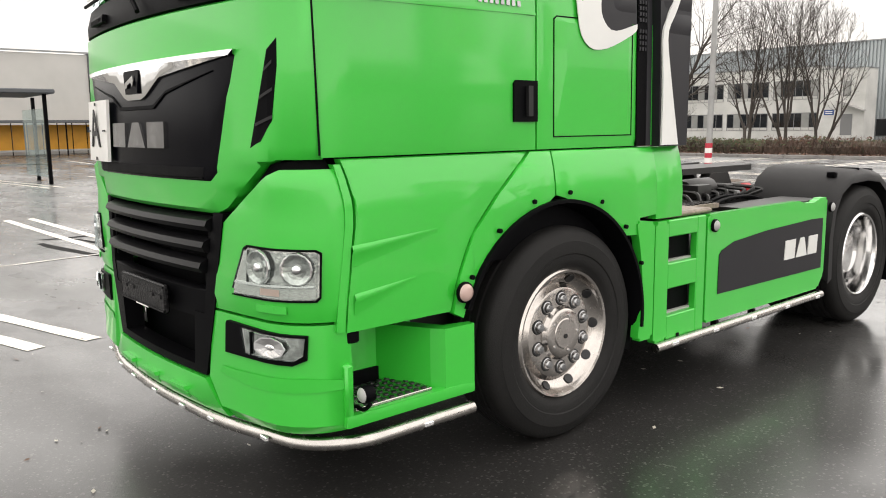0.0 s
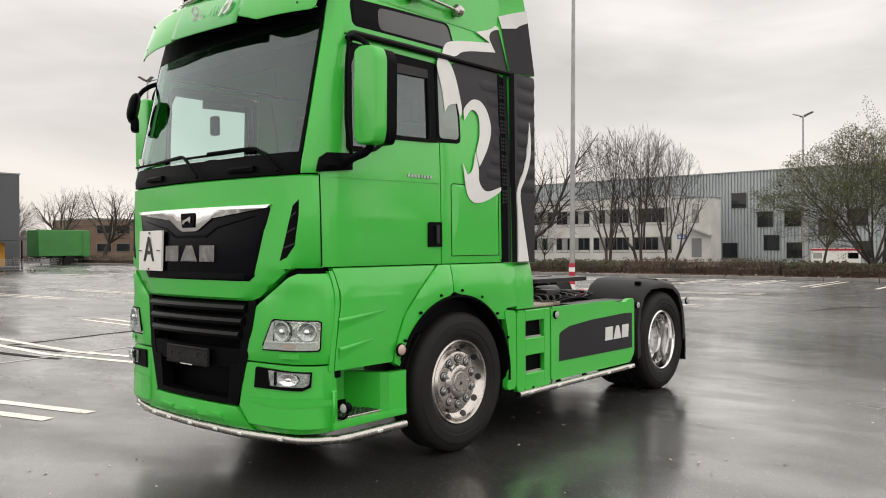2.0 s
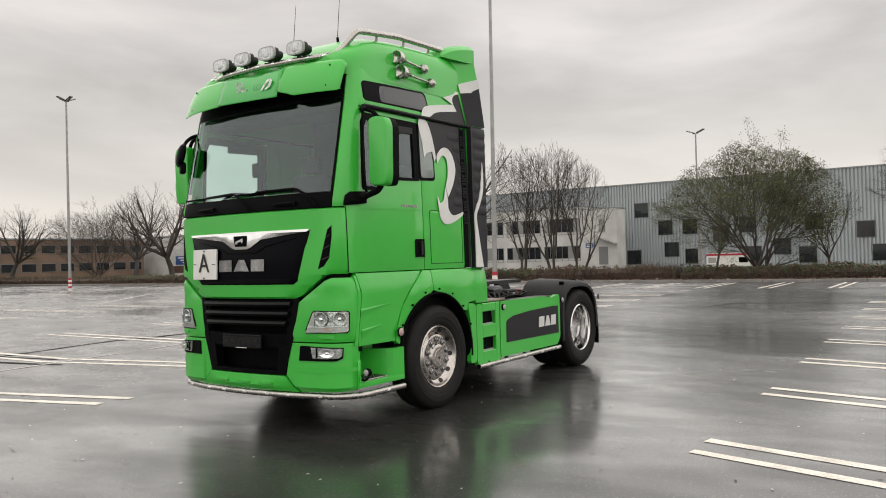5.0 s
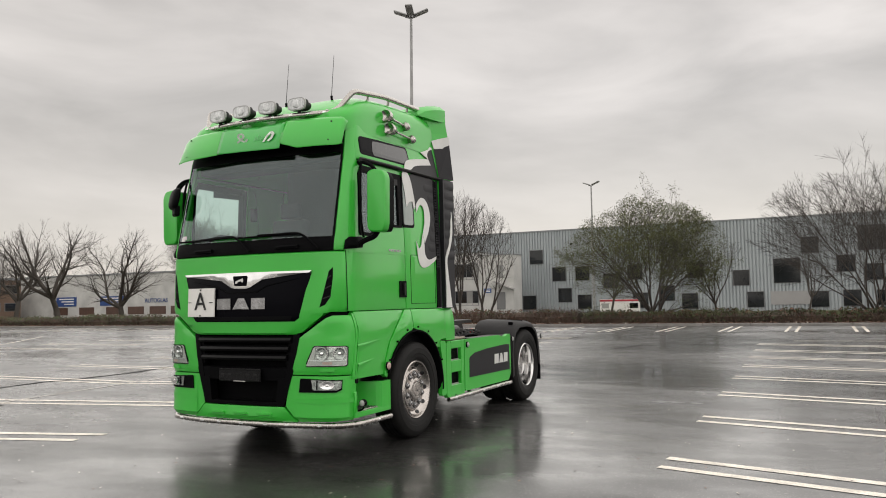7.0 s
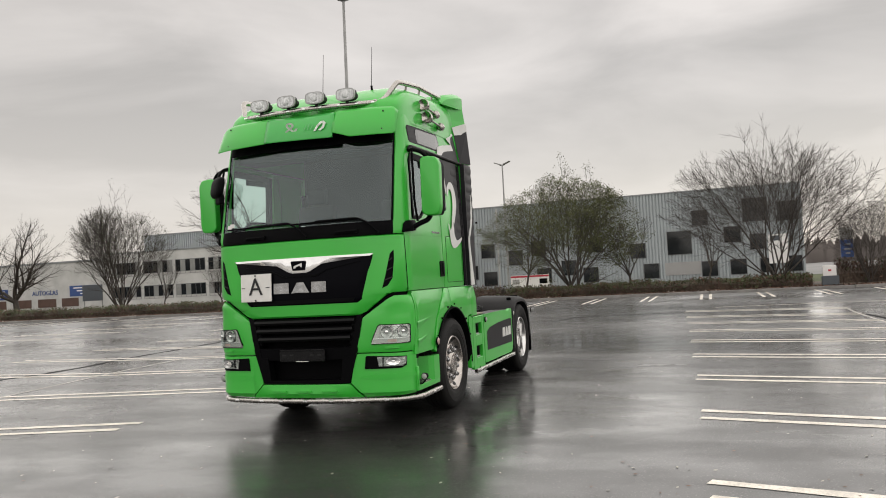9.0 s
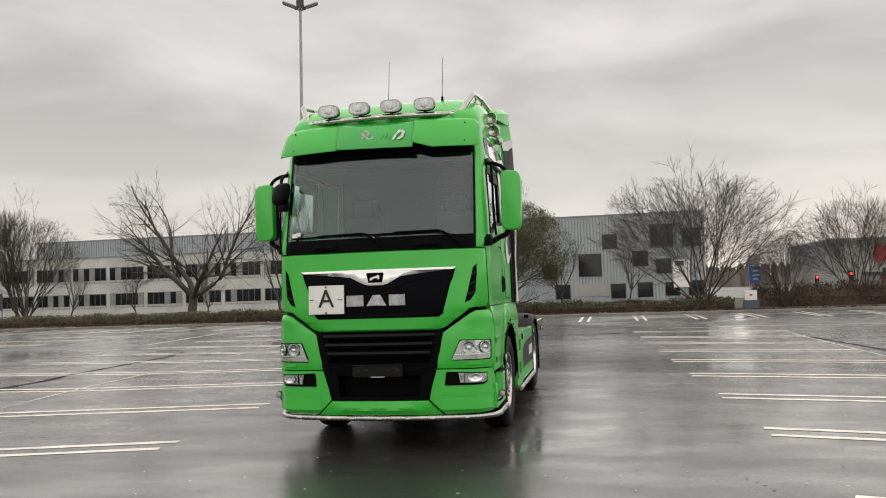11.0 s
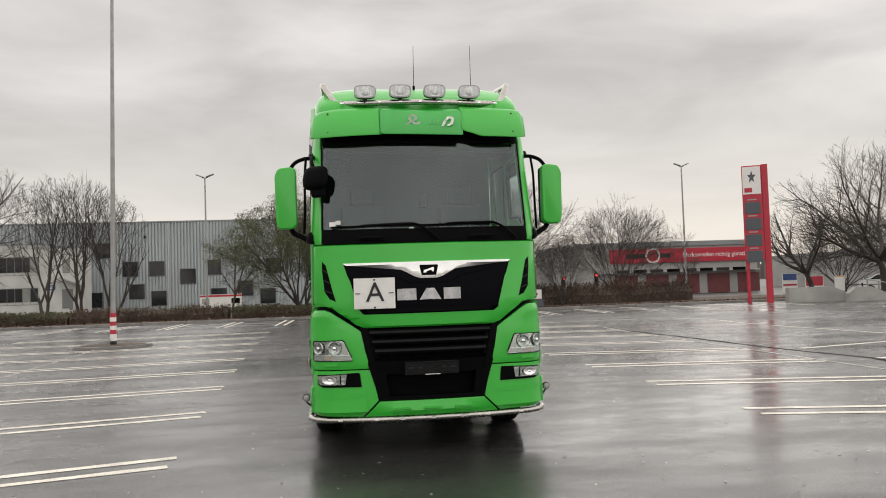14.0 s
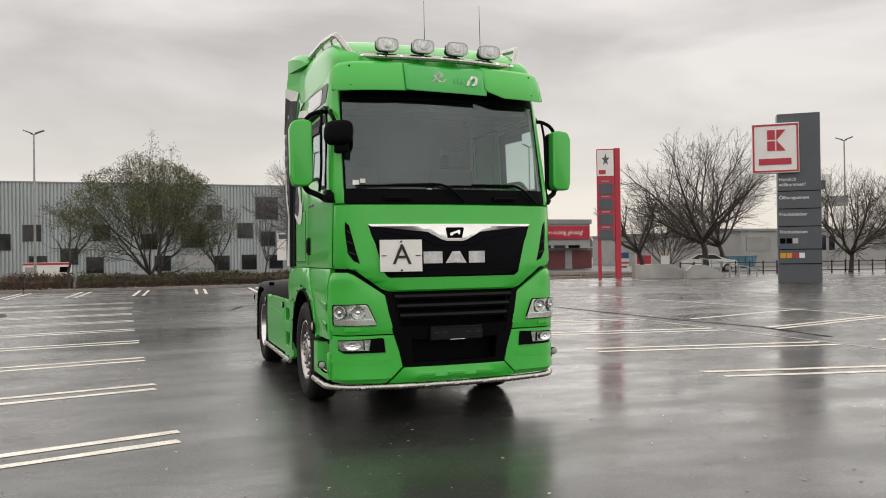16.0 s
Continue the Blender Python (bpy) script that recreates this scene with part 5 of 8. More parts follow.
# ---- the truck ----
# The cab's skin is laid out on a chart: across the front by y, round the corner, then along the side by x + 1.
FRONT, BOW = 0.95, 0.09


def half_width(z):
    return float(np.interp(z, (0.3, 0.45, 1.2, 1.30, 1.38, 1.42, 1.445, 1.458, 1.4605, 1.5, 2.1, 3.05, 3.4, 3.8), (1.15, 1.18, 1.19, 1.184, 1.170, 1.160, 1.152, 1.148, 1.165, 1.165, 1.16, 1.125, 1.085, 1.0)))


def nose(z):
    return float(np.interp(z, (0.3, 0.42, 0.9, 1.25, 1.4, 1.85, 2.05, 2.12, 3.15, 3.45, 3.6), (-0.02, -0.06, -0.065, -0.05, -0.06, -0.045, -0.04, -0.035, 0.20, 0.28, 0.36)))


def skin(h, z, d=0.0, s=1):
    """The place at h on the chart and height z, d proud of the skin; s is 1 on the truck's right, -1 on its left."""
    w, x0 = half_width(z), nose(z)
    a = FRONT
    tilt = math.atan(2 * BOW / a)
    turn = (w - a) / 0.82
    k = abs(h)
    sg = (1 if h >= 0 else -1) * s
    if k <= 0.95:
        y = k
        x = x0 + BOW * (y / a) ** 2
        f = math.atan(2 * BOW * y / a / a)
        n = (-math.cos(f), math.sin(f))
    else:
        xs = x0 + BOW + turn * math.cos(tilt)
        if k <= 1.25:
            f = tilt + (k - 0.95) / 0.3 * (math.pi / 2 - tilt)
            x = x0 + BOW + turn * (math.cos(tilt) - math.cos(f))
            y = a + turn * (math.sin(f) - math.sin(tilt))
            n = (-math.cos(f), math.sin(f))
        else:
            x = k - 1 + (xs - 0.25) * max(0.0, (1.9 - k) / 0.65)
            y = a + turn * (1 - math.sin(tilt))
            n = (0, 1)
    return Vector((x + n[0] * d, sg * (y + n[1] * d), z))


def along(x, z):
    """The chart's h for a place on the side."""
    w = half_width(z)
    dx = nose(z) + BOW + (w - FRONT) / 0.82 * math.cos(math.atan(2 * BOW / FRONT)) - 0.25
    h = x + 1
    if h < 1.9:
        h = (x + 1 - dx * 1.9 / 0.65) / (1 - dx / 0.65)
    return max(h, 1.0) if h < 1.9 else x + 1


def sheet(pts, d=0.0, thick=0.02, s=1, edge=0.006, step=0.16, side=False, drop=None):
    """A panel of the skin: an outline on the chart (or of x and z on the side), laid on the cab with thickness and a rounded edge."""
    if side:
        pts = [(along(x, z), z) for x, z in pts]
    bm = bmesh.new()
    f = bm.faces.new([bm.verts.new((h, z, 0)) for h, z in pts])
    if edge:
        bmesh.ops.inset_region(bm, faces=[f], thickness=edge, use_even_offset=True)
    hs, zs = [p[0] for p in pts], [p[1] for p in pts]
    cuts = [(Vector((v, 0, 0)), Vector((1, 0, 0))) for v in (-1.2, -1.15, -1.1, -1.05, -1.0, -0.95, 0.95, 1.0, 1.05, 1.1, 1.15, 1.2, 1.25, 1.9) if min(hs) + 0.004 < v < max(hs) - 0.004]
    v = math.ceil(min(hs) / step) * step
    while v < max(hs):
        if min(abs(v - c[0].x) for c in cuts) > 0.02 if cuts else True:
            cuts.append((Vector((v, 0, 0)), Vector((1, 0, 0))))
        v += step
    for v in (0.42, 0.9, 1.2, 1.25, 1.30, 1.34, 1.38, 1.42, 1.45, 1.5, 1.85, 2.05, 2.12, 2.5, 3.05, 3.15, 3.4):
        if min(zs) + 0.004 < v < max(zs) - 0.004:
            cuts.append((Vector((0, v, 0)), Vector((0, 1, 0))))
    for co, no in cuts:
        bmesh.ops.bisect_plane(bm, geom=list(bm.verts) + list(bm.edges) + list(bm.faces), plane_co=co, plane_no=no)
    rim = {v for e in bm.edges if e.is_boundary for v in e.verts}
    outer = {v: v.co.copy() for v in bm.verts}
    back = {}
    border = [e for e in bm.edges if e.is_boundary]
    faces = list(bm.faces)
    way = {f: (sum(v.co.x for v in f.verts) / len(f.verts), sum(v.co.y for v in f.verts) / len(f.verts)) for f in faces}
    for v, c in outer.items():
        v.co = skin(c.x, c.y, d - ((edge * 0.8 if drop is None else drop) if (v in rim and edge) else 0), s)
    if thick:
        for v in rim:
            back[v] = bm.verts.new(skin(outer[v].x, outer[v].y, d - thick, s))
        for e in border:
            a, b = e.verts
            bm.faces.new((a, b, back[b], back[a]))
    for f in faces:
        f.normal_update()
        h, z = way[f]
        if f.normal.dot(skin(h, z, d + 0.05, s) - skin(h, z, d, s)) < 0:
            f.normal_flip()
    ORIENTED.append(bm)
    return bm


def corners(pts, r):
    """An outline with every corner rounded to about r."""
    out = []
    n = len(pts)
    for i in range(n):
        p, q, e = (Vector(pts[j % n]) for j in (i - 1, i, i + 1))
        a, b = p - q, e - q
        u, v = q + a.normalized() * min(r, a.length * 0.45), q + b.normalized() * min(r, b.length * 0.45)
        for t in (0.0, 0.33, 0.67, 1.0):
            w = u * (1 - t) ** 2 + q * 2 * t * (1 - t) + v * t * t
            out.append((w.x, w.y))
    return out


def curvy(pts, sharp=1.4):
    """An outline with its wide corners rounded off and its sharp points kept."""
    out = []
    n = len(pts)
    for i in range(n):
        p, q, r = (Vector(pts[j % n]) for j in (i - 1, i, i + 1))
        a, b = p - q, r - q
        if a.angle(b) < math.pi - sharp:
            out.append(tuple(q))
            continue
        for t in (0.0, 0.33, 0.67, 1.0):
            u, v = q + a * 0.42, q + b * 0.42
            w = u * (1 - t) ** 2 + q * 2 * t * (1 - t) + v * t * t
            out.append((w.x, w.y))
    return out


truck = thing("truck", "bright green tractor unit with dark grey and white graphics", "truck", at=pose(0, 0.018, 0))
FLAP = [(0.64, 1.232), (0.72, 1.262), (0.95, 1.43), (1.02, 1.455), (1.195, 1.455), (1.195, 2.062), (-1.195, 2.062), (-1.195, 1.455), (-1.02, 1.455), (-0.95, 1.43), (-0.72, 1.262), (-0.64, 1.232)]
flap = part("front_flap", sheet(FLAP, 0.0, 0.09, edge=0.035, drop=0.02), M_GREEN, truck, smooth=40)
PANEL = [(0.70, 1.40), (0.65, 1.362), (-0.65, 1.362), (-0.70, 1.40), (-0.84, 1.868), (0.84, 1.868)]
grille_panel = part("badge_panel", sheet(PANEL, 0.008, 0.02, edge=0.012), M_GLOSSBLACK, truck, "gloss black badge panel", smooth=32)
part("air_slot", sheet([(0.60, 1.372), (-0.60, 1.372), (-0.62, 1.42), (0.62, 1.42)], 0.012, 0.01, edge=0.004), M_BLACK, grille_panel)
CHROME = [(0.84, 1.872), (-0.84, 1.872), (-0.81, 1.852), (-0.27, 1.795), (-0.13, 1.722), (-0.08, 1.708), (0.08, 1.708), (0.13, 1.722), (0.27, 1.795), (0.81, 1.852)]
chrome = part("chrome_trim", sheet(CHROME, 0.026, 0.03, edge=0.012), M_CHROME, grille_panel, "chrome strip", smooth=32)
part("trim_crease", sheet([(0.70, 1.80), (0.32, 1.725), (0.2, 1.665), (-0.2, 1.665), (-0.32, 1.725), (-0.70, 1.80), (-0.33, 1.738), (-0.2, 1.68), (0.2, 1.68), (0.33, 1.738)], 0.014, 0.012, edge=0.0), M_BLACK, grille_panel, "dark grey crease")
part("badge", sheet([(0.085, 1.838), (-0.085, 1.838), (-0.092, 1.825), (-0.07, 1.735), (0.07, 1.735), (0.092, 1.825)], 0.034, 0.02, edge=0.006), M_GLOSSBLACK, grille_panel, "black badge shield", smooth=32)
part("badge_mark", sheet([(0.055, 1.76), (0.05, 1.785), (0.0, 1.80), (-0.045, 1.815), (-0.05, 1.79), (-0.04, 1.765), (-0.02, 1.785), (0.02, 1.775), (0.03, 1.76)], 0.038, 0.006, edge=0), M_CHROME, grille_panel, "small chrome mark")
# the maker's mark as plain chrome blocks
for pts in (((0.318, 1.495), (0.318, 1.608), (0.13, 1.608), (0.13, 1.495)), ((0.10, 1.495), (0.03, 1.608), (-0.05, 1.608), (-0.115, 1.495)), ((-0.14, 1.495), (-0.14, 1.608), (-0.31, 1.608), (-0.31, 1.495))):
    part("emblem_block", sheet(list(pts), 0.022, 0.014, edge=0.004, step=0.5), M_EMBLEM, grille_panel)

# the white plate with its letter, screwed to the badge panel
plate = part("letter_plate", sheet([(0.735, 1.422), (0.735, 1.722), (0.338, 1.722), (0.338, 1.422)], 0.046, 0.02, edge=0.006), M_PLATE, truck, "white plate with a black letter", smooth=32)
c = skin(0.536, 1.571, 0.0)
lettering("letter", "A", 0.27, pose(c.x - 0.052, c.y, 1.575, 90, 0, -90 - 5.2), M_INK, plate, 0.002)
for h0, h1, z in ((0.722, 0.675, 1.573), (0.40, 0.352, 1.573)):
    part("dash", sheet([(h0, z - 0.004), (h0, z + 0.004), (h1, z + 0.004), (h1, z - 0.004)], 0.049, 0.003, edge=0), M_INK, plate)
for z in (1.435, 1.705):
    part("screw", sheet([(0.545, z - 0.008), (0.545, z + 0.008), (0.527, z + 0.008), (0.527, z - 0.008)], 0.05, 0.004, edge=0), M_INK, plate)

# lower grille: dark pocket, slats, number plate
pocket = bmesh.new()
prism(pocket, [(-0.72, 1.30), (-0.52, 0.50), (0.52, 0.50), (0.72, 1.30)], 0.12, 0.5, "x")
part("radiator_pocket", pocket, M_BLACK, truck)
grille = part("grille_surround", sheet([(0.69, 1.235), (0.62, 1.235), (0.53, 0.80), (0.45, 0.80), (0.42, 0.56), (-0.42, 0.56), (-0.45, 0.80), (-0.53, 0.80), (-0.62, 1.235), (-0.69, 1.235), (-0.62, 0.86), (-0.515, 0.525), (0.515, 0.525), (0.62, 0.86)], -0.004, 0.10, edge=0.01), M_BLACK, truck, "black plastic grille", smooth=32)
for z, w in ((1.175, 0.60), (1.085, 0.575), (0.995, 0.55)):
    bm = bmesh.new()
    rows = []
    for i in range(21):
        h = -w + 2 * w * i / 20
        rows.append([bm.verts.new(skin(h, z + dz, d)) for dz, d in ((-0.026, -0.075), (-0.018, 0.0), (0.004, 0.018), (0.026, 0.008), (0.042, -0.03), (0.034, -0.075))])
    for a, b in zip(rows, rows[1:]):
        for i in range(6):
            bm.faces.new((a[i], a[(i + 1) % 6], b[(i + 1) % 6], b[i]))
    bm.faces.new(rows[0])
    bm.faces.new(rows[-1][::-1])
    part("slat", bm, M_SLAT, grille, smooth=35)
part("plate_bar", sheet([(0.55, 0.775), (0.57, 0.905), (-0.57, 0.905), (-0.55, 0.775)], -0.01, 0.06, edge=0.01), M_BLACK, grille, smooth=32)
for s in (-1, 1):
    part("side_blade", sheet([(0.63, 1.21), (0.57, 0.94), (0.53, 0.94), (0.57, 1.21)], -0.02, 0.05, s, 0.006), M_BLACK, grille)
np_ = slab("number_plate_holder", -0.092, -0.066, -0.268, 0.268, 0.762, 0.892, M_HOLDER, truck, 0.008, "black empty number plate holder")
for y in (-0.21, -0.12, 0.12, 0.21):
    slab("clip", -0.097, -0.090, y - 0.022, y + 0.022, 0.826, 0.842, M_ARCH, np_)
for z in (0.772, 0.882):
    slab("holder_rim", -0.097, -0.090, -0.262, 0.262, z - 0.004, z + 0.004, M_SLAT, np_)
slab("label_strip", -0.098, -0.091, -0.08, 0.07, 0.764, 0.770, M_PLATE, np_)

# bumper
bump_mid = part("bumper_middle", sheet([(0.515, 0.515), (0.66, 0.372), (-0.66, 0.372), (-0.515, 0.515)], 0.01, 0.1, edge=0.016), M_GREEN, truck, smooth=32)
for y in (-0.3, 0.0, 0.3):
    part("tow_slot", sheet([(y + 0.085, 0.40), (y + 0.078, 0.44), (y - 0.078, 0.44), (y - 0.085, 0.40)], 0.012, 0.004, edge=0.0), M_GREEN, bump_mid)
    part("slot_lip", sheet([(y + 0.092, 0.437), (y + 0.08, 0.452), (y - 0.08, 0.452), (y - 0.092, 0.437)], 0.036, 0.03, edge=0.006), M_GREEN, bump_mid)
for s in (-1, 1):
    body = part("headlight_panel", sheet([(0.672, 1.19), (0.735, 1.235), (0.975, 1.395), (1.03, 1.418), (1.225, 1.418), (1.235, 1.38), (1.235, 0.832), (0.595, 0.838), (0.605, 0.88)], -0.002, 0.10, s, 0.036, drop=0.016), M_GREEN, truck, smooth=40)
    low = part("bumper_corner", sheet([(0.593, 0.826), (1.235, 0.82), (1.24, 0.45), (1.22, 0.385), (0.685, 0.372), (0.53, 0.525)], 0.0, 0.12, s, 0.022), M_GREEN, truck, smooth=32)
    part("swage", sheet([(0.66, 0.60), (0.75, 0.60), (1.08, 0.615), (1.22, 0.60), (1.22, 0.565), (0.86, 0.545), (0.64, 0.57)], 0.009, 0.012, s, 0.014), M_GREEN, low, smooth=32)
    lamp = part("headlight", sheet([(0.775, 0.925), (1.125, 0.925), (1.135, 0.94), (1.135, 1.10), (1.12, 1.112), (0.87, 1.118), (0.85, 1.108), (0.778, 0.945)], 0.005, 0.03, s, 0.006), M_REFLECTOR, truck, "clear glass headlight", smooth=32)
    part("lamp_rim", sheet([(0.770, 0.918), (1.13, 0.918), (1.141, 0.934), (1.141, 1.106), (1.124, 1.119), (0.866, 1.125), (0.844, 1.112), (0.772, 0.948), (0.777, 0.944), (0.849, 1.104), (0.868, 1.117), (1.12, 1.111), (1.135, 1.10), (1.135, 0.938), (1.125, 0.925), (0.775, 0.925)], 0.006, 0.01, s, 0.0), M_BLACK, lamp, "thin dark rim")
    part("side_cell", sheet([(0.785, 0.945), (0.862, 0.945), (0.872, 1.105), (0.852, 1.102)], 0.009, 0.004, s, 0.002), M_CELL, lamp, "pale ribbed corner lens")
    part("lower_cell", sheet([(0.79, 0.932), (1.125, 0.932), (1.125, 0.972), (0.80, 0.970)], 0.009, 0.004, s, 0.002), M_CELL, lamp, "pale lower lens strip")
    part("amber_bulb", sheet([(0.95, 0.94), (1.02, 0.94), (1.02, 0.966), (0.95, 0.966)], 0.012, 0.004, s, 0.004), M_MARKER, lamp, "pale amber bulb")
    for hh, zz, rr in ((0.942, 1.045, 0.066), (1.072, 1.045, 0.062)):
        c, q = skin(hh, zz, 0.008, s), skin(hh, zz, 0.1, s)
        m = Matrix.Translation(c) @ (q - c).to_track_quat("Z", "Y").to_matrix().to_4x4()
        bm = bmesh.new()
        lathe(bm, [(rr * 1.08, 0.0), (rr * 1.04, 0.008), (rr, 0.009), (rr * 0.93, 0.009), (rr * 0.62, 0.003), (rr * 0.25, 0.001)], m, 13)
        bowl = part("bulb_bowl", bm, M_REFLECTOR, lamp)
        bm = bmesh.new()
        lathe(bm, [(rr * 0.3, 0.0), (rr * 0.28, 0.012), (rr * 0.15, 0.016), (0, 0.017)], m, 16)
        part("bulb_cap", bm, M_MIRRORBOWL, bowl, smooth=60)
    part("divider", sheet([(0.80, 0.972), (1.12, 0.976), (1.12, 0.984), (0.803, 0.982)], 0.016, 0.012, s, 0.002), M_BULB, lamp)
    part("lens", sheet([(0.78, 0.93), (1.13, 0.93), (1.13, 1.107), (0.858, 1.113)], 0.026, 0.004, s, 0.006), M_LENS, lamp, smooth=32)
    fog = part("fog_light", sheet([(0.69, 0.665), (1.05, 0.665), (1.095, 0.69), (1.10, 0.785), (0.715, 0.802), (0.705, 0.79)], 0.006, 0.03, s, 0.008), M_BLACK, truck, "black fog light housing", smooth=32)
    part("fog_lens", sheet([(0.845, 0.69), (1.06, 0.69), (1.085, 0.71), (1.092, 0.778), (0.83, 0.79)], 0.016, 0.014, s, 0.008), M_REFLECTOR, fog, "clear fog lamp", smooth=32)
    c, q = skin(0.985, 0.738, 0.017, s), skin(0.985, 0.738, 0.1, s)
    bm = bmesh.new()
    lathe(bm, [(0.042, 0.0), (0.042, 0.005), (0.038, 0.005), (0.012, 0.0), (0.008, 0.004), (0, 0.005)], Matrix.Translation(c) @ (q - c).to_track_quat("Z", "Y").to_matrix().to_4x4() @ Matrix.Diagonal((1.9, 1.0, 1, 1)), 9)
    part("bulb_bowl", bm, M_MIRRORBOWL, fog)
    part("fog_divider", sheet([(0.885, 0.695), (0.893, 0.695), (0.897, 0.785), (0.889, 0.785)], 0.020, 0.01, s, 0.0), M_BLACK, fog, "dark divider")
    part("fog_glass", sheet([(0.845, 0.69), (1.06, 0.69), (1.085, 0.71), (1.092, 0.778), (0.83, 0.79)], 0.022, 0.004, s, 0.008), M_LENS, fog)
    part("washer_cover", sheet([(0.92, 0.87), (0.92, 0.90), (1.04, 0.90), (1.04, 0.87)], 0.006, 0.008, s, 0.004), M_GREEN, low)
    vent = part("corner_vent", sheet([(1.035, 1.90), (1.0, 1.86), (0.95, 1.62), (0.915, 1.50), (0.97, 1.525), (1.015, 1.60), (1.035, 1.80)], 0.004, 0.02, s, 0.004), M_BLACK, truck, "black corner air slot")
    for z in (1.58, 1.68, 1.78):
        part("louvre", sheet([(0.95 + (z - 1.58) * 0.2, z), (1.02, z + 0.03), (1.02, z + 0.042), (0.95 + (z - 1.58) * 0.2, z + 0.012)], 0.0055, 0.0, s, 0), M_ARCH, vent)

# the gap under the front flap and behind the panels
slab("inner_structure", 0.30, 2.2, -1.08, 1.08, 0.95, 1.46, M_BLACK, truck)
# black sheets stand in for the shade inside the gap
part("gap_shade_sheet", sheet([(0.56, 1.19), (0.74, 1.24), (0.97, 1.44), (1.22, 1.46), (1.22, 1.40), (0.99, 1.38), (0.72, 1.18)], -0.055, 0.05, 1, 0), M_BLACK, truck)
part("gap_shade_sheet", sheet([(0.56, 1.19), (0.74, 1.24), (0.97, 1.44), (1.22, 1.46), (1.22, 1.40), (0.99, 1.38), (0.72, 1.18)], -0.055, 0.05, -1, 0), M_BLACK, truck)

# windscreen
glass_ob = part("windscreen", sheet([(-1.02, 2.21), (1.02, 2.21), (1.02, 3.10), (-1.02, 3.10)], -0.004, 0.006, edge=0.0), M_GLASS, truck, "dark reflecting windscreen", smooth=32)
glass_ob.visible_shadow = False
part("cowl", sheet([(-1.02, 2.068), (1.02, 2.068), (1.038, 2.09), (1.03, 2.215), (0.3, 2.205), (-0.3, 2.205), (-1.03, 2.215), (-1.038, 2.09)], 0.0, 0.05, edge=0.006), M_BLACK, truck, "black plastic wiper cowl", smooth=32)
part("windscreen_header", sheet([(-1.035, 3.095), (1.035, 3.095), (1.02, 3.40), (-1.02, 3.40)], 0.0, 0.04, edge=0), M_BLACK, truck, "black band above the windscreen")
for s in (-1, 1):
    part("windscreen_edge", sheet([(1.018, 2.21), (1.036, 2.21), (1.036, 3.10), (1.018, 3.10)], 0.0, 0.03, s, 0), M_BLACK, truck)
    part("door_pillar", sheet([(1.04, 2.072), (1.195, 2.072), (1.195, 3.40), (1.04, 3.40)], 0.004, 0.06, s, 0.014), M_GREEN, truck, smooth=32)
for y in (0.55, -0.55):
    part("cowl_grip", sheet([(y + 0.13, 2.10), (y + 0.13, 2.135), (y - 0.13, 2.135), (y - 0.13, 2.10)], 0.03, 0.03, edge=0.008), M_BLACK, truck)
for y0, y1 in ((0.94, 0.02), (0.10, -0.78)):
    wiper = bmesh.new()
    a, b = skin(y0, 2.235, 0.03), skin(y1 + 0.1, 2.245, 0.03)
    c, e = skin(y1, 2.20, 0.04), skin(y1 - 0.13, 2.085, 0.03)
    rod(wiper, a, b, 0.009, seg=6)
    sweep(wiper, rounded([a + Vector((0, -0.3, 0.012)), b + Vector((0, 0, 0.01)), c, e], 0.05), 0.012, 6)
    part("wiper", wiper, M_BLACK, truck, "black wiper blade and arm")

# doors and cab sides
DOOR = [(0.215, 1.462), (1.352, 1.462), (1.352, 2.375), (0.87, 2.352), (0.80, 2.325), (0.67, 2.25), (0.60, 2.232), (0.42, 2.232), (0.40, 2.26), (0.43, 2.88), (0.48, 2.975), (1.352, 2.975), (1.352, 3.02), (0.42, 3.02), (0.38, 2.9), (0.205, 2.1)]
WINDOW_OUT = [(0.42, 2.235), (0.60, 2.236), (0.67, 2.254), (0.80, 2.33), (0.87, 2.356), (1.275, 2.371), (1.275, 2.972), (0.48, 2.972), (0.435, 2.88)]
WINDOW_IN = [(0.455, 2.27), (0.61, 2.27), (0.68, 2.285), (0.79, 2.36), (0.87, 2.385), (1.245, 2.395), (1.245, 2.90), (0.50, 2.90), (0.465, 2.82)]


def ring_of(outer, inner):
    """An outline with a hole, joined by a hair-thin slit."""
    o, i = outer, inner[::-1]
    return list(o) + [(o[0][0] + 0.0004, o[0][1] + 0.0006)] + [(i[-1][0] + 0.0004, i[-1][1] + 0.0006)] + list(i[:])


def ridge(places, width=0.075, height=0.017, s=1):
    """A soft rib: a low rounded swelling along a row of places on the skin (or on a plane at y)."""
    bm = bmesh.new()
    rows = []
    for j, p in enumerate(places):
        h = height * (0.04, 0.7)[j] if j < 2 else height
        rows.append([bm.verts.new(p + Vector((0, s * h * math.sin(math.pi * k / 8), width * (k / 8 - 0.5)))) for k in range(9)])
    for a, b in zip(rows, rows[1:]):
        for k in range(8):
            bm.faces.new((a[k], b[k], b[k + 1], a[k + 1]))
    bm.faces.new(rows[0])
    bm.faces.new(rows[-1][::-1])
    return bm


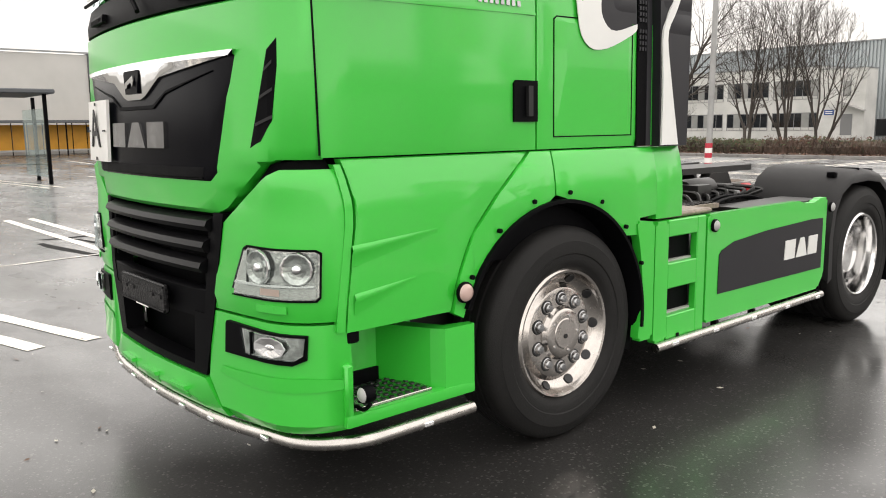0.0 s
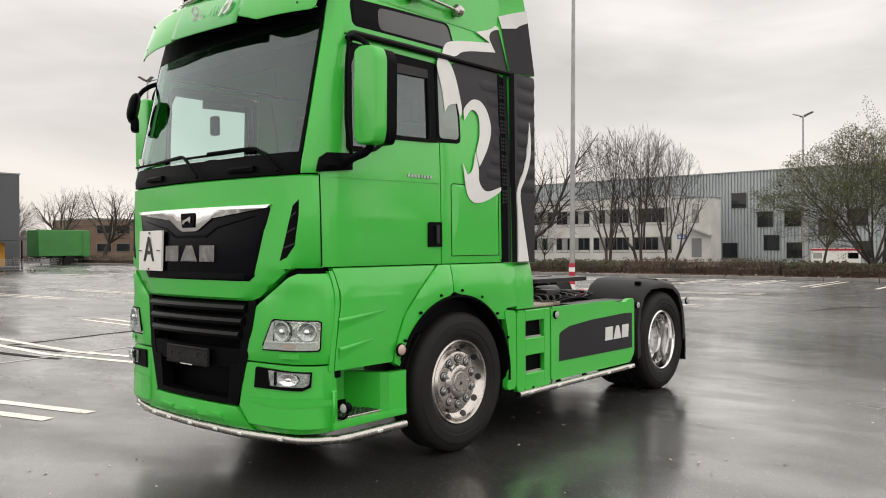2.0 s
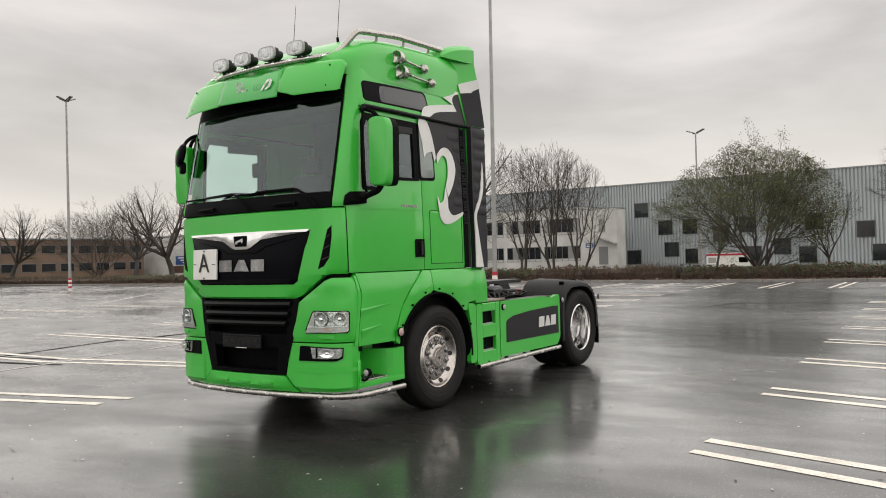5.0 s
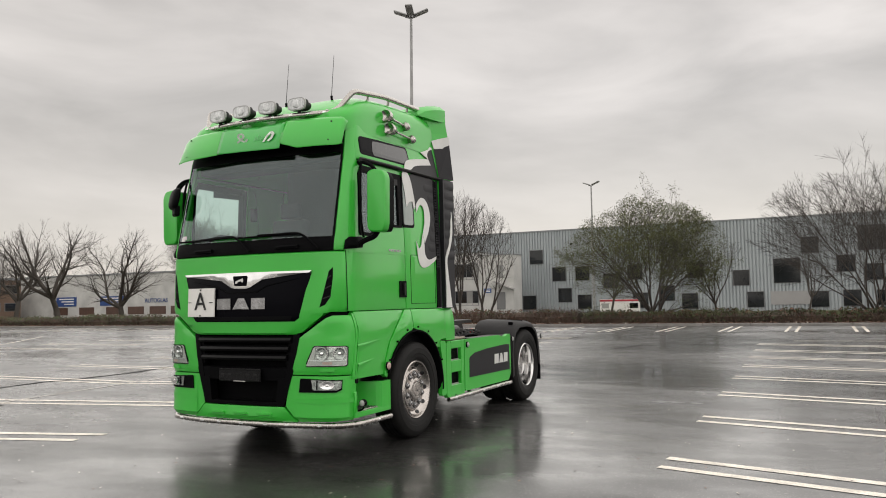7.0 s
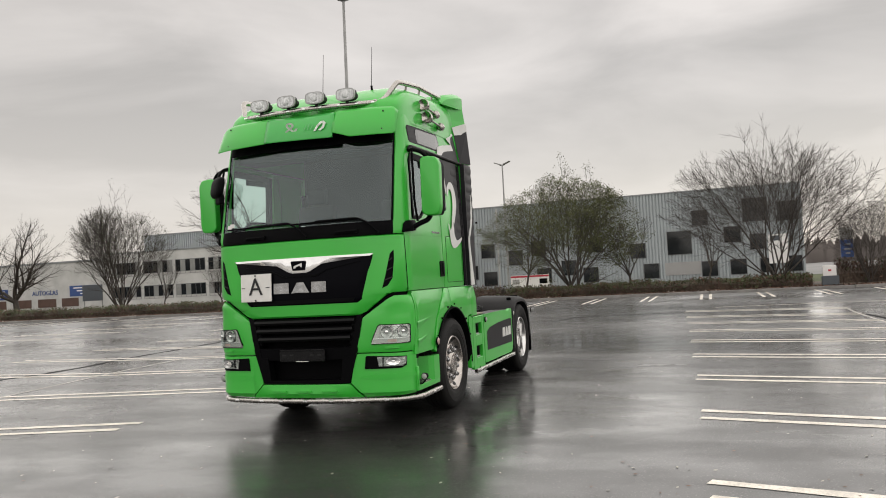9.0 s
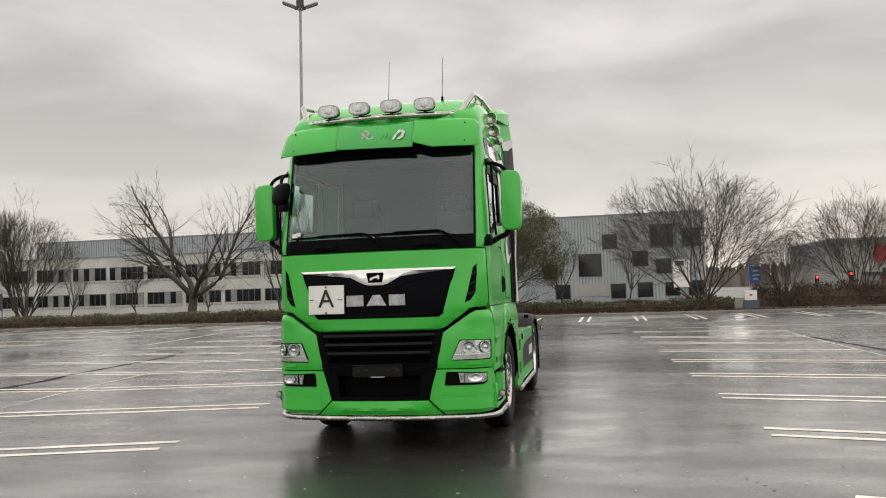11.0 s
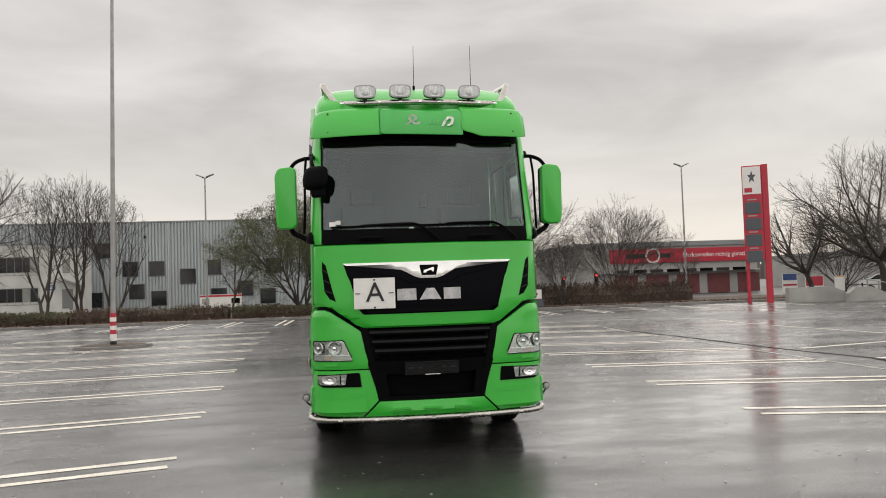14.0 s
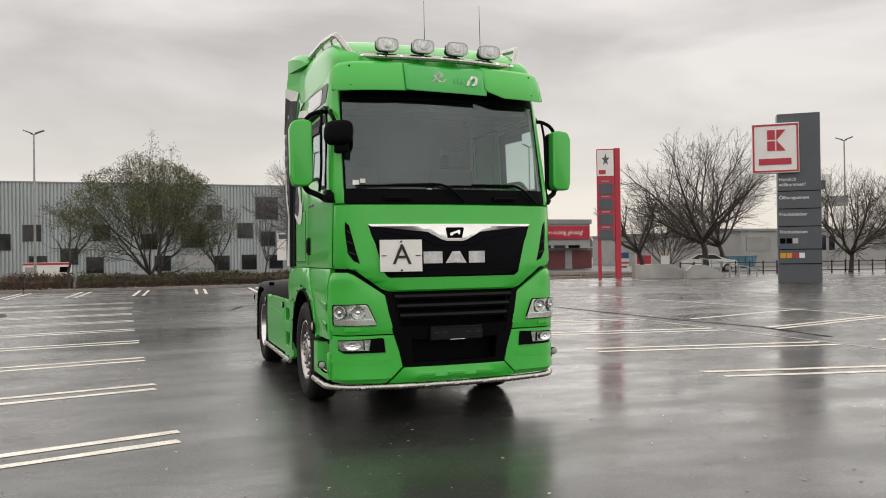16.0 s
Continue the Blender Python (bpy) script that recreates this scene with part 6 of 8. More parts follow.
ZIG = [(1.40, 3.06), (1.45, 3.16), (1.61, 3.205), (2.04, 3.27), (1.86, 3.325), (2.12, 3.405), (2.19, 3.525), (2.262, 3.55), (2.262, 3.43), (2.08, 3.385), (2.02, 3.31), (2.10, 3.20), (1.66, 3.135), (1.56, 3.06)]
for s in (-1, 1):
    door = part("door", sheet(DOOR, 0.0, 0.03, s, 0.010, side=True), M_GREEN, truck, "green cab door", smooth=32)
    part("window_frame", sheet(ring_of(WINDOW_OUT, WINDOW_IN), 0.004, 0.03, s, 0.0, side=True), M_BLACK, door, "black window surround")
    pane = part("side_window", sheet(WINDOW_IN, -0.008, 0.004, s, 0.0, side=True), M_TINTED if s < 0 else M_PASSENGER, door)
    pane.visible_shadow = False
    part("wind_deflector", sheet([(0.78, 2.83), (1.23, 2.845), (1.23, 2.91), (0.78, 2.90)], 0.014, 0.02, s, 0.006, side=True), M_ARCH, door)
    part("window_bar", sheet([(1.225, 2.39), (1.25, 2.39), (1.25, 2.90), (1.225, 2.90)], 0.010, 0.02, s, 0.004, side=True), M_BLACK, door)
    part("pillar_trim", sheet([(1.28, 2.374), (1.316, 2.376), (1.316, 2.972), (1.28, 2.972)], 0.002, 0.02, s, 0.003, side=True), M_BLACK, door)
    hd = part("handle", sheet([(1.195, 1.59), (1.35, 1.59), (1.35, 1.775), (1.21, 1.775), (1.195, 1.76)], 0.02, 0.02, s, 0.012, side=True), M_BLACK, door, "black door handle", smooth=32)
    part("handle_grip", sheet([(1.27, 1.615), (1.30, 1.615), (1.30, 1.75), (1.27, 1.75)], 0.034, 0.02, s, 0.006, side=True), M_ARCH, hd)
    part("door_seam", sheet([(0.206, 1.47), (0.212, 1.47), (0.210, 2.065), (0.204, 2.065)], 0.0015, 0.003, s, 0, side=True), M_BLACK, door)
    part("belt_crease", sheet([(0.23, 2.058), (1.345, 2.075), (1.345, 2.065), (0.23, 2.046)], 0.006, 0.008, s, 0.003, side=True), M_GREEN, door)
    for i in range(8):
        part("badge_bar", sheet([(0.985 + 0.034 * i, 2.094), (1.006 + 0.034 * i, 2.094), (1.006 + 0.034 * i, 2.118), (0.985 + 0.034 * i, 2.118)], 0.005, 0.004, s, 0, side=True), M_EMBLEM, door)
    wall = part("side_wall", sheet([(1.362, 1.462), (2.262, 1.462), (2.262, 3.40), (0.42, 3.40), (0.42, 3.03), (1.362, 3.03)], 0.0, 0.03, s, 0.008, side=True), M_GREEN, truck, "green cab side", smooth=32)
    part("quarter_frame", sheet(corners([(1.322, 2.378), (1.605, 2.39), (1.60, 2.60), (1.525, 2.975), (1.322, 2.975)], 0.05), 0.006, 0.012, s, 0.006, side=True), M_BLACK, wall, "black quarter window frame")
    part("quarter_window", sheet(corners([(1.345, 2.41), (1.575, 2.42), (1.57, 2.60), (1.505, 2.94), (1.345, 2.945)], 0.04), 0.010, 0.006, s, 0.004, side=True), M_PALEGLASS, wall)
    part("upper_window", sheet(corners([(0.485, 3.09), (1.585, 3.105), (1.525, 3.325), (0.49, 3.285)], 0.05), 0.006, 0.012, s, 0.006, side=True), M_GLOSSBLACK, wall, "dark upper side window")
    part("upper_pane", sheet(corners([(0.74, 3.11), (1.55, 3.125), (1.50, 3.305), (0.74, 3.27)], 0.05), 0.009, 0.003, s, 0.003, side=True), M_DARKGLASS, wall)
    part("locker_seam", sheet(ring_of([(1.467, 1.517), (2.078, 1.517), (2.078, 2.066), (2.058, 2.084), (1.488, 2.077), (1.467, 2.062)], [(1.472, 1.522), (2.073, 1.522), (2.073, 2.061), (2.056, 2.079), (1.490, 2.072), (1.472, 2.058)]), 0.003, 0.003, s, 0.0, side=True), M_BLACK, wall)
    part("locker_door", sheet([(1.475, 1.525), (2.07, 1.525), (2.07, 2.06), (2.055, 2.075), (1.49, 2.068), (1.475, 2.055)], 0.006, 0.008, s, 0.006, side=True), M_GREEN, wall, "green locker flap")
    part("dark_graphic", sheet(curvy([(1.50, 2.985), (1.56, 3.03), (2.10, 3.035), (2.10, 2.075), (2.06, 2.08), (2.07, 2.05), (1.88, 2.015), (1.815, 2.10), (1.80, 2.22), (1.93, 2.36), (2.0, 2.52), (1.95, 2.69), (1.84, 2.765), (1.72, 2.75), (1.64, 2.66), (1.612, 2.62)]), 0.010, 0.004, s, 0, side=True), M_WRAP, wall, "dark grey graphic")
    part("dark_graphic", sheet(curvy([(1.56, 3.068), (2.262, 3.068), (2.262, 3.44), (2.08, 3.385), (2.02, 3.31), (2.10, 3.20), (1.66, 3.135)]), 0.008, 0.004, s, 0, side=True), M_WRAP, wall, "dark grey graphic")
    part("white_graphic", sheet(curvy([(1.635, 2.66), (1.68, 2.71), (1.76, 2.765), (1.86, 2.765), (1.95, 2.69), (2.0, 2.54), (1.93, 2.37), (1.82, 2.23), (1.775, 2.34), (1.835, 2.46), (1.84, 2.61), (1.80, 2.67), (1.73, 2.68), (1.645, 2.58)]), 0.014, 0.004, s, 0, side=True), M_WHITE, wall, "white graphic")
    part("white_graphic", sheet(curvy([(1.61, 2.24), (1.66, 2.155), (1.73, 2.185), (1.77, 2.34), (1.81, 2.22), (1.80, 2.10), (1.89, 2.02), (2.10, 2.08), (2.10, 2.04), (1.87, 1.945), (1.73, 1.93), (1.64, 2.0)]), 0.014, 0.004, s, 0, side=True), M_WHITE, wall, "white graphic")
    part("white_graphic", sheet(curvy(ZIG), 0.013, 0.004, s, 0, side=True), M_WHITE, wall, "white graphic")
    part("white_graphic", sheet(curvy([(1.33, 2.955), (1.35, 3.03), (1.48, 3.03), (1.56, 2.90), (1.63, 2.64), (1.59, 2.60), (1.56, 2.70), (1.46, 2.68), (1.41, 2.62), (1.385, 2.80)]), 0.014, 0.004, s, 0, side=True), M_WHITE, wall, "white graphic")
    for i in range(7):
        z = 2.17 + 0.12 * i
        x0 = float(np.interp(z, (2.1, 2.36, 2.55, 2.7, 2.8, 3.0), (1.86, 1.97, 2.03, 1.99, 1.90, 1.75)))
        part("rib", ridge([skin(x + 1, z, 0.007, s) for x in (x0, x0 + 0.04, x0 + 0.08, 2.09)], 0.118, 0.008, s), M_WRAP, wall, smooth=60)
    strip = part("vent_strip", sheet([(2.115, 1.462), (2.195, 1.462), (2.185, 3.0), (2.105, 3.02)], 0.012, 0.02, s, 0.004, side=True), M_BLACK, truck, "black vent strip", smooth=32)
    part("dark_graphic", sheet([(2.197, 1.462), (2.238, 1.462), (2.232, 3.02), (2.188, 3.02)], 0.010, 0.004, s, 0, side=True), M_WRAP, wall, "dark grey graphic")
    for i in range(7):
        z0 = 1.95 + 0.145 * i
        for k in range(4):
            for x in (2.118, 2.142, 2.166):
                part("vent_slot", sheet([(x, z0 + 0.03 * k), (x + 0.014, z0 + 0.03 * k), (x + 0.014, z0 + 0.018 + 0.03 * k), (x, z0 + 0.018 + 0.03 * k)], 0.016, 0.006, s, 0, side=True), M_WRAP, strip)
    slab("deflector_hinge", 2.255, 2.29, min(s * 1.10, s * 1.158), max(s * 1.10, s * 1.158), 1.462, 3.05, M_GREEN, truck)
    gut = bmesh.new()
    sweep(gut, rounded([skin(along(x, z), z, 0.016, s) for x, z in ((0.44, 2.985), (0.47, 3.032), (1.0, 3.04), (2.0, 3.045), (2.55, 3.05))], 0.03), 0.021, 8)
    part("gutter_rail", gut, M_SLAT, truck, "black gutter rail", smooth=40)
    fair = bmesh.new()
    prism(fair, [(2.272, 1.455), (2.535, 1.455), (2.545, 2.4), (2.535, 3.04), (2.245, 3.04), (2.252, 2.2)], s * 1.15, s * 1.206, "y")
    fair_ob = part("side_deflector", fair, M_WRAP, truck, "dark grey side deflector")
    bm = bmesh.new()
    prism(bm, curvy([(2.455, 2.65), (2.475, 2.5), (2.465, 2.32), (2.38, 2.15), (2.30, 2.05), (2.35, 1.82), (2.435, 1.462), (2.28, 1.462), (2.282, 1.8), (2.262, 2.03), (2.29, 2.11), (2.40, 2.28)]), s * 1.206, s * 1.2165, "y")
    part("white_graphic", bm, M_WHITE, fair_ob, "white graphic")
    for i in range(8):
        part("rib", ridge([Vector((x, s * 1.204, 2.1 + 0.125 * i)) for x in (2.272, 2.30, 2.48, 2.535)], 0.123, 0.009, s), M_WRAP, fair_ob, smooth=60)
    up = bmesh.new()
    verts = []
    for z, y in ((3.055, 1.206), (3.35, 1.204), (3.62, 1.195), (3.88, 1.175)):
        verts.append([up.verts.new((x, s * yy, z)) for x, yy in ((2.27 - 0.25 * (z - 3.05), half_width(z) + 0.012), (2.535 - 0.2 * (z - 3.05), y), (2.535 - 0.2 * (z - 3.05), y - 0.05), (2.27 - 0.25 * (z - 3.05), half_width(z) - 0.04))])
    for a, b in zip(verts, verts[1:]):
        for i in range(4):
            up.faces.new((a[i], a[(i + 1) % 4], b[(i + 1) % 4], b[i]))
    up.faces.new(verts[0])
    up.faces.new(verts[-1])
    upo = part("side_deflector", up, M_GREEN, truck, "green upper deflector with graphics")
    for pts, m in ((((2.268, 3.06), (2.533, 3.06), (2.445, 3.5), (2.32, 3.44), (2.2, 3.42)), M_WRAP), (((2.20, 3.42), (2.34, 3.44), (2.36, 3.46), (2.445, 3.5), (2.425, 3.60), (2.26, 3.55), (2.175, 3.52)), M_WHITE)):
        bm = bmesh.new()
        vs = []
        for x, z in pts:
            x0, x1 = 2.27 - 0.25 * (z - 3.05), 2.535 - 0.2 * (z - 3.05)
            y0, y1 = half_width(z) + 0.012, float(np.interp(z, (3.055, 3.35, 3.62), (1.206, 1.204, 1.195)))
            vs.append(bm.verts.new((x, s * (y0 + (y1 - y0) * (x - x0) / (x1 - x0) + (0.010 if m is M_WRAP else 0.014)), z)))
        bm.faces.new(vs)
        bmesh.ops.triangulate(bm, faces=list(bm.faces))
        part("graphic", bm, m, upo)
    # mirrors
    shape = corners([(s * 1.285, 2.29), (s * 1.33, 2.25), (s * 1.475, 2.25), (s * 1.497, 2.33), (s * 1.505, 2.80), (s * 1.47, 2.872), (s * 1.35, 2.888), (s * 1.29, 2.868)], 0.03)
    bm = bmesh.new()
    rings = []
    for x, inset in ((0.335, 0.016), (0.337, 0.009), (0.342, 0.003), (0.350, 0.0), (0.43, 0.0)):
        rings.append([bm.verts.new((x, s * 1.395 + (y - s * 1.395) * (1 - inset / 0.11), 2.568 + (z - 2.568) * (1 - inset / 0.32))) for y, z in shape])
    for ra, rb in zip(rings, rings[1:]):
        for i in range(len(ra)):
            bm.faces.new((ra[i - 1], ra[i], rb[i], rb[i - 1]))
    bm.faces.new(rings[0])
    bm.faces.new(rings[-1])
    bmesh.ops.recalc_face_normals(bm, faces=list(bm.faces))
    mir = part("mirror", bm, M_GREEN, truck, "green mirror housing", smooth=40)
    bm = prism(bmesh.new(), [(y - s * 0.006 if abs(y) > 1.4 else y + s * 0.006, 2.568 + (z - 2.568) * 0.985) for y, z in shape], 0.43, 0.53, "x")
    bmesh.ops.recalc_face_normals(bm, faces=list(bm.faces))
    part("mirror_back", bm, M_BLACK, mir, "black mirror back", smooth=40)
    slab("mirror_glass", 0.528, 0.534, min(s * 1.31, s * 1.465), max(s * 1.31, s * 1.465), 2.30, 2.84, M_CHROME, mir)
    arm = bmesh.new()
    sweep(arm, rounded([(0.46, s * 1.12, 2.985), (0.42, s * 1.19, 2.985), (0.42, s * 1.30, 2.945), (0.43, s * 1.36, 2.86)], 0.05), 0.020, 8)
    sweep(arm, rounded([(0.33, s * 1.17, 2.12), (0.36, s * 1.24, 2.17), (0.42, s * 1.33, 2.21), (0.44, s * 1.36, 2.28)], 0.05), 0.028, 8)
    sweep(arm, rounded([(0.40, s * 1.185, 2.98), (0.36, s * 1.20, 2.8), (0.35, s * 1.205, 2.4), (0.38, s * 1.22, 2.2)], 0.08), 0.013, 8)
    part("mirror_arm", arm, M_BLACK, mir, smooth=40)
    part("mirror_foot", sheet([(0.19, 2.078), (0.43, 2.105), (0.44, 2.20), (0.40, 2.215), (0.25, 2.205), (0.21, 2.17)], 0.045, 0.06, s, 0.03, side=True), M_BLACK, mir, "black mirror foot", smooth=40)

# round front mirror over the passenger corner
fm = bmesh.new()
bmesh.ops.create_uvsphere(fm, u_segments=24, v_segments=16, radius=1.0)
for v in fm.verts:
    x, y, z = v.co
    v.co = Vector((0.055 * x if x < 0 else 0.03 * x, 0.145 * math.copysign(abs(y) ** 0.62, y), 0.125 * math.copysign(abs(z) ** 0.66, z)))
fm.transform(pose(0.115, 1.085, 2.735, 0, 12, -32))
fm_ob = part("front_mirror", fm, M_BLACK, truck, "black round front mirror", smooth=60)
arm = bmesh.new()
sweep(arm, rounded([(0.38, 1.10, 2.99), (0.29, 1.13, 2.96), (0.20, 1.12, 2.90), (0.14, 1.10, 2.82)], 0.05), 0.019, 8)
part("mirror_arm", arm, M_BLACK, fm_ob, smooth=40)
bm = bmesh.new()
box(bm, -0.03, 0.03, -0.07, 0.07, -0.06, 0.06, 0.03, 4)
bm.transform(pose(0.10, 1.06, 2.60, 0, 0, -32))
part("ramp_mirror", bm, M_BLACK, fm_ob, smooth=60)

# roof
roof = bmesh.new()
rows = []
for x, w, zr in ((0.29, 0.60, 3.36), (0.31, 0.85, 3.45), (0.335, 0.97, 3.53), (0.37, 1.03, 3.58), (0.43, 1.06, 3.625), (0.5, 1.075, 3.675), (0.62, 1.085, 3.745), (0.8, 1.09, 3.80), (1.1, 1.092, 3.84), (1.5, 1.092, 3.865), (1.9, 1.092, 3.88), (2.24, 1.09, 3.89)):
    row = []
    for i in range(33):
        th = math.pi * i / 32
        c_, s_ = math.cos(th), math.sin(th)
        row.append(roof.verts.new((x, w * math.copysign(abs(c_) ** 0.34, c_), 3.33 + (zr - 3.33) * abs(s_) ** 0.34)))
    rows.append(row)
for a, b in zip(rows, rows[1:]):
    for i in range(32):
        roof.faces.new((a[i], a[i + 1], b[i + 1], b[i]))
roof.faces.new(rows[0])
roof.faces.new(rows[-1][::-1])
roof_ob = part("roof", roof, M_GREEN, truck, "green high roof", smooth=50)
spo = bmesh.new()
rows = []
for x, w, z0, z1 in ((1.95, 1.04, 3.80, 3.87), (2.05, 1.08, 3.79, 3.925), (2.15, 1.12, 3.78, 3.955), (2.28, 1.16, 3.77, 3.98), (2.40, 1.18, 3.78, 3.99), (2.415, 1.165, 3.80, 3.975)):
    rows.append([spo.verts.new((x, y, z)) for y, z in ((-w, z0), (-w, z1 - 0.06), (-w + 0.07, z1), (w - 0.07, z1), (w, z1 - 0.06), (w, z0))])
for a, b in zip(rows, rows[1:]):
    for i in range(6):
        spo.faces.new((a[i], a[(i + 1) % 6], b[(i + 1) % 6], b[i]))
spo.faces.new(rows[0])
spo.faces.new(rows[-1][::-1])
part("roof_spoiler", spo, M_GREEN, roof_ob, smooth=40)
slab("rear_wall", 2.20, 2.26, -1.08, 1.08, 1.0, 3.75, M_GREYWALL, truck)

# sun visor of three sheets, the middle one with the old lettering
def visor_sheet(y0, y1, low, high, material, d=0.0, label=""):
    """One sheet of the visor between y0 and y1, with its lower and upper edge given as (y, z) places."""
    bm = bmesh.new()
    n = 16
    rows = []
    for i in range(n + 1):
        y = y0 + (y1 - y0) * i / n
        zl, zh = (float(np.interp(y, [p[0] for p in e], [p[1] for p in e])) for e in (low, high))
        bow = 0.055 * y * y + 0.045 * abs(y) ** 5
        rows.append([bm.verts.new(v) for v in ((0.315, y * 0.97, zh + 0.012), (0.178 + bow - d, y, zh), (0.146 + bow - d, y, zh - 0.03), (0.098 + bow - d, y, 0.45 * zh + 0.55 * zl), (0.060 + bow - d, y, zl + 0.012), (0.062 + bow - d, y, zl), (0.072 + bow - d, y, zl + 0.004))])
    for a, b in zip(rows, rows[1:]):
        for i in range(6):
            bm.faces.new((a[i], b[i], b[i + 1], a[i + 1]))
    ob = part("visor_sheet", bm, material, visor, label, smooth=40)
    sol = ob.modifiers.new("thickness", "SOLIDIFY")
    sol.thickness, sol.offset = 0.006, 0
    return ob


visor = part("sun_visor", rod(bmesh.new(), (0.30, -0.98, 3.42), (0.30, 0.98, 3.42), 0.015), M_BLACK, truck, "green three-part sun visor")
visor_sheet(-1.09, -0.40, ((-1.09, 3.155), (-1.07, 3.145), (-0.60, 3.143), (-0.54, 3.165), (-0.40, 3.205)), ((-1.09, 3.40), (-1.06, 3.442), (-0.98, 3.452), (-0.4, 3.458)), M_GREEN)
visor_sheet(0.415, 1.125, ((0.4, 3.165), (1.125, 3.147)), ((0.4, 3.456), (0.9, 3.45), (1.03, 3.435), (1.09, 3.40), (1.125, 3.33)), M_GREEN)
visor_sheet(-0.41, 0.428, ((-0.4, 3.152), (0.43, 3.168)), ((-0.4, 3.445), (-0.05, 3.425), (0.43, 3.452)), M_VISOR, 0.012, "green sheet with worn white lettering")
lettering("worn_letters", "&", 0.21, pose(0.072, 0.09, 3.285, 90 + 17, 0, -90) @ Matrix.Diagonal((1.35, 1, 1, 1)), M_FADED, visor, 0.001)
bm = bmesh.new()
prism(bm, [(-0.19, 3.235), (-0.22, 3.30), (-0.26, 3.345), (-0.30, 3.35), (-0.33, 3.32), (-0.31, 3.26), (-0.27, 3.235), (-0.245, 3.245), (-0.28, 3.27), (-0.295, 3.31), (-0.28, 3.325), (-0.25, 3.30), (-0.215, 3.235)], -0.002, 0.002, "x")
bm.transform(Matrix.Translation((0.080, 0.0, 3.31)) @ pose(0, 0, 0, 0, 17, 0) @ Matrix.Translation((0, 0, -3.31)))
part("worn_mark", bm, M_FADED, visor)
for y, h in ((-0.075, 0.06), (-0.115, 0.075), (-0.155, 0.05)):
    bm = bmesh.new()
    prism(bm, [(y + 0.008, 3.26), (y - 0.010, 3.26 + h), (y - 0.018, 3.26 + h), (y - 0.002, 3.26)], -0.001, 0.001, "x")
    bm.transform(Matrix.Translation((0.078, 0.0, 3.31)) @ pose(0, 0, 0, 0, 17, 0) @ Matrix.Translation((0, 0, -3.31)))
    part("worn_mark", bm, M_VISORPALE, visor)
for s in (-1, 1):
    for y, z, x in ((0.95, 3.40, 0.222), (0.95, 3.20, 0.160), (0.47, 3.41, 0.163)):
        bm = bmesh.new()
        rod(bm, (x + 0.02, s * y, z), (x - 0.008, s * y, z), 0.009, seg=8)
        part("bolt", bm, M_ARCH, visor)

# roof bar with four lamps
bar = bmesh.new()
path = [(2.33, -0.985, 3.90), (1.2, -0.995, 3.865), (0.68, -1.0, 3.80), (0.57, -0.99, 3.785), (0.41, -0.87, 3.545), (0.27, -0.55, 3.525), (0.235, 0.0, 3.53), (0.27, 0.55, 3.525), (0.41, 0.87, 3.545), (0.57, 0.99, 3.785), (0.68, 1.0, 3.80), (1.2, 0.995, 3.865), (2.33, 0.985, 3.90)]
sweep(bar, rounded(path, 0.09), 0.030, 12)
bar_ob = part("roof_bar", bar, M_STEEL, truck, "stainless roof lamp bar", smooth=40)
for s in (-1, 1):
    for x, z in ((0.9, 3.815), (1.35, 3.865), (1.8, 3.88), (2.2, 3.893)):
        bm = bmesh.new()
        rod(bm, (x, s * 0.97, z), (x + 0.02, s * 0.93, z - 0.14), 0.016, seg=8)
        part("bracket", bm, M_STEEL, bar_ob)
    bm = bmesh.new()
    rod(bm, (0.36, s * 0.8, 3.57), (0.42, s * 0.79, 3.47), 0.016, seg=8)
    part("bracket", bm, M_STEEL, bar_ob)
for y in (0.80, 0.62, 0.42, 0.2, 0.0, -0.2, -0.42, -0.62, -0.80):
    slab("marker_lamp", 0.205 + 0.14 * y * y, 0.235 + 0.14 * y * y, y - 0.02, y + 0.02, 3.52, 3.54, M_BULB, bar_ob, 0.005)
for y in (0.565, 0.205, -0.15, -0.515):
    x = 0.235 + 0.11 * y * y
    def pill(w, h, x0, x1, n=3.4):
        pts = []
        for i in range(32):
            a = 2 * math.pi * i / 32
            c_, s_ = math.cos(a), math.sin(a)
            pts.append((y + w * math.copysign(abs(c_) ** (2 / n), c_), 3.633 + h * math.copysign(abs(s_) ** (2 / n), s_)))
        return prism(bmesh.new(), pts, x0, x1, "x")
    wl_ob = part("work_lamp", pill(0.112, 0.065, x - 0.035, x + 0.01), M_ARCH, truck, "large round-cornered roof lamp", smooth=40)
    part("back_shell", pill(0.09, 0.05, x + 0.01, x + 0.09, 2.4), M_ARCH, wl_ob, smooth=40)
    part("rim", pill(0.113, 0.067, x - 0.055, x - 0.033), M_LAMPGLASS, wl_ob, smooth=40)
    part("reflector", pill(0.100, 0.056, x - 0.0575, x - 0.05), M_ROOFLENS, wl_ob, smooth=40)
    bm = bmesh.new()
    lathe(bm, [(0.048, 0), (0.04, 0.005), (0.02, 0.006), (0, 0.009)], pose(x - 0.0565, y, 3.633, 0, -90, 0), 20)
    part("bulb_bowl", bm, M_ROOFLENS, wl_ob, smooth=60)
    bm = bmesh.new()
    rod(bm, (x, y, 3.52), (x, y, 3.575), 0.02, seg=8)
    part("stalk", bm, M_ARCH, wl_ob)
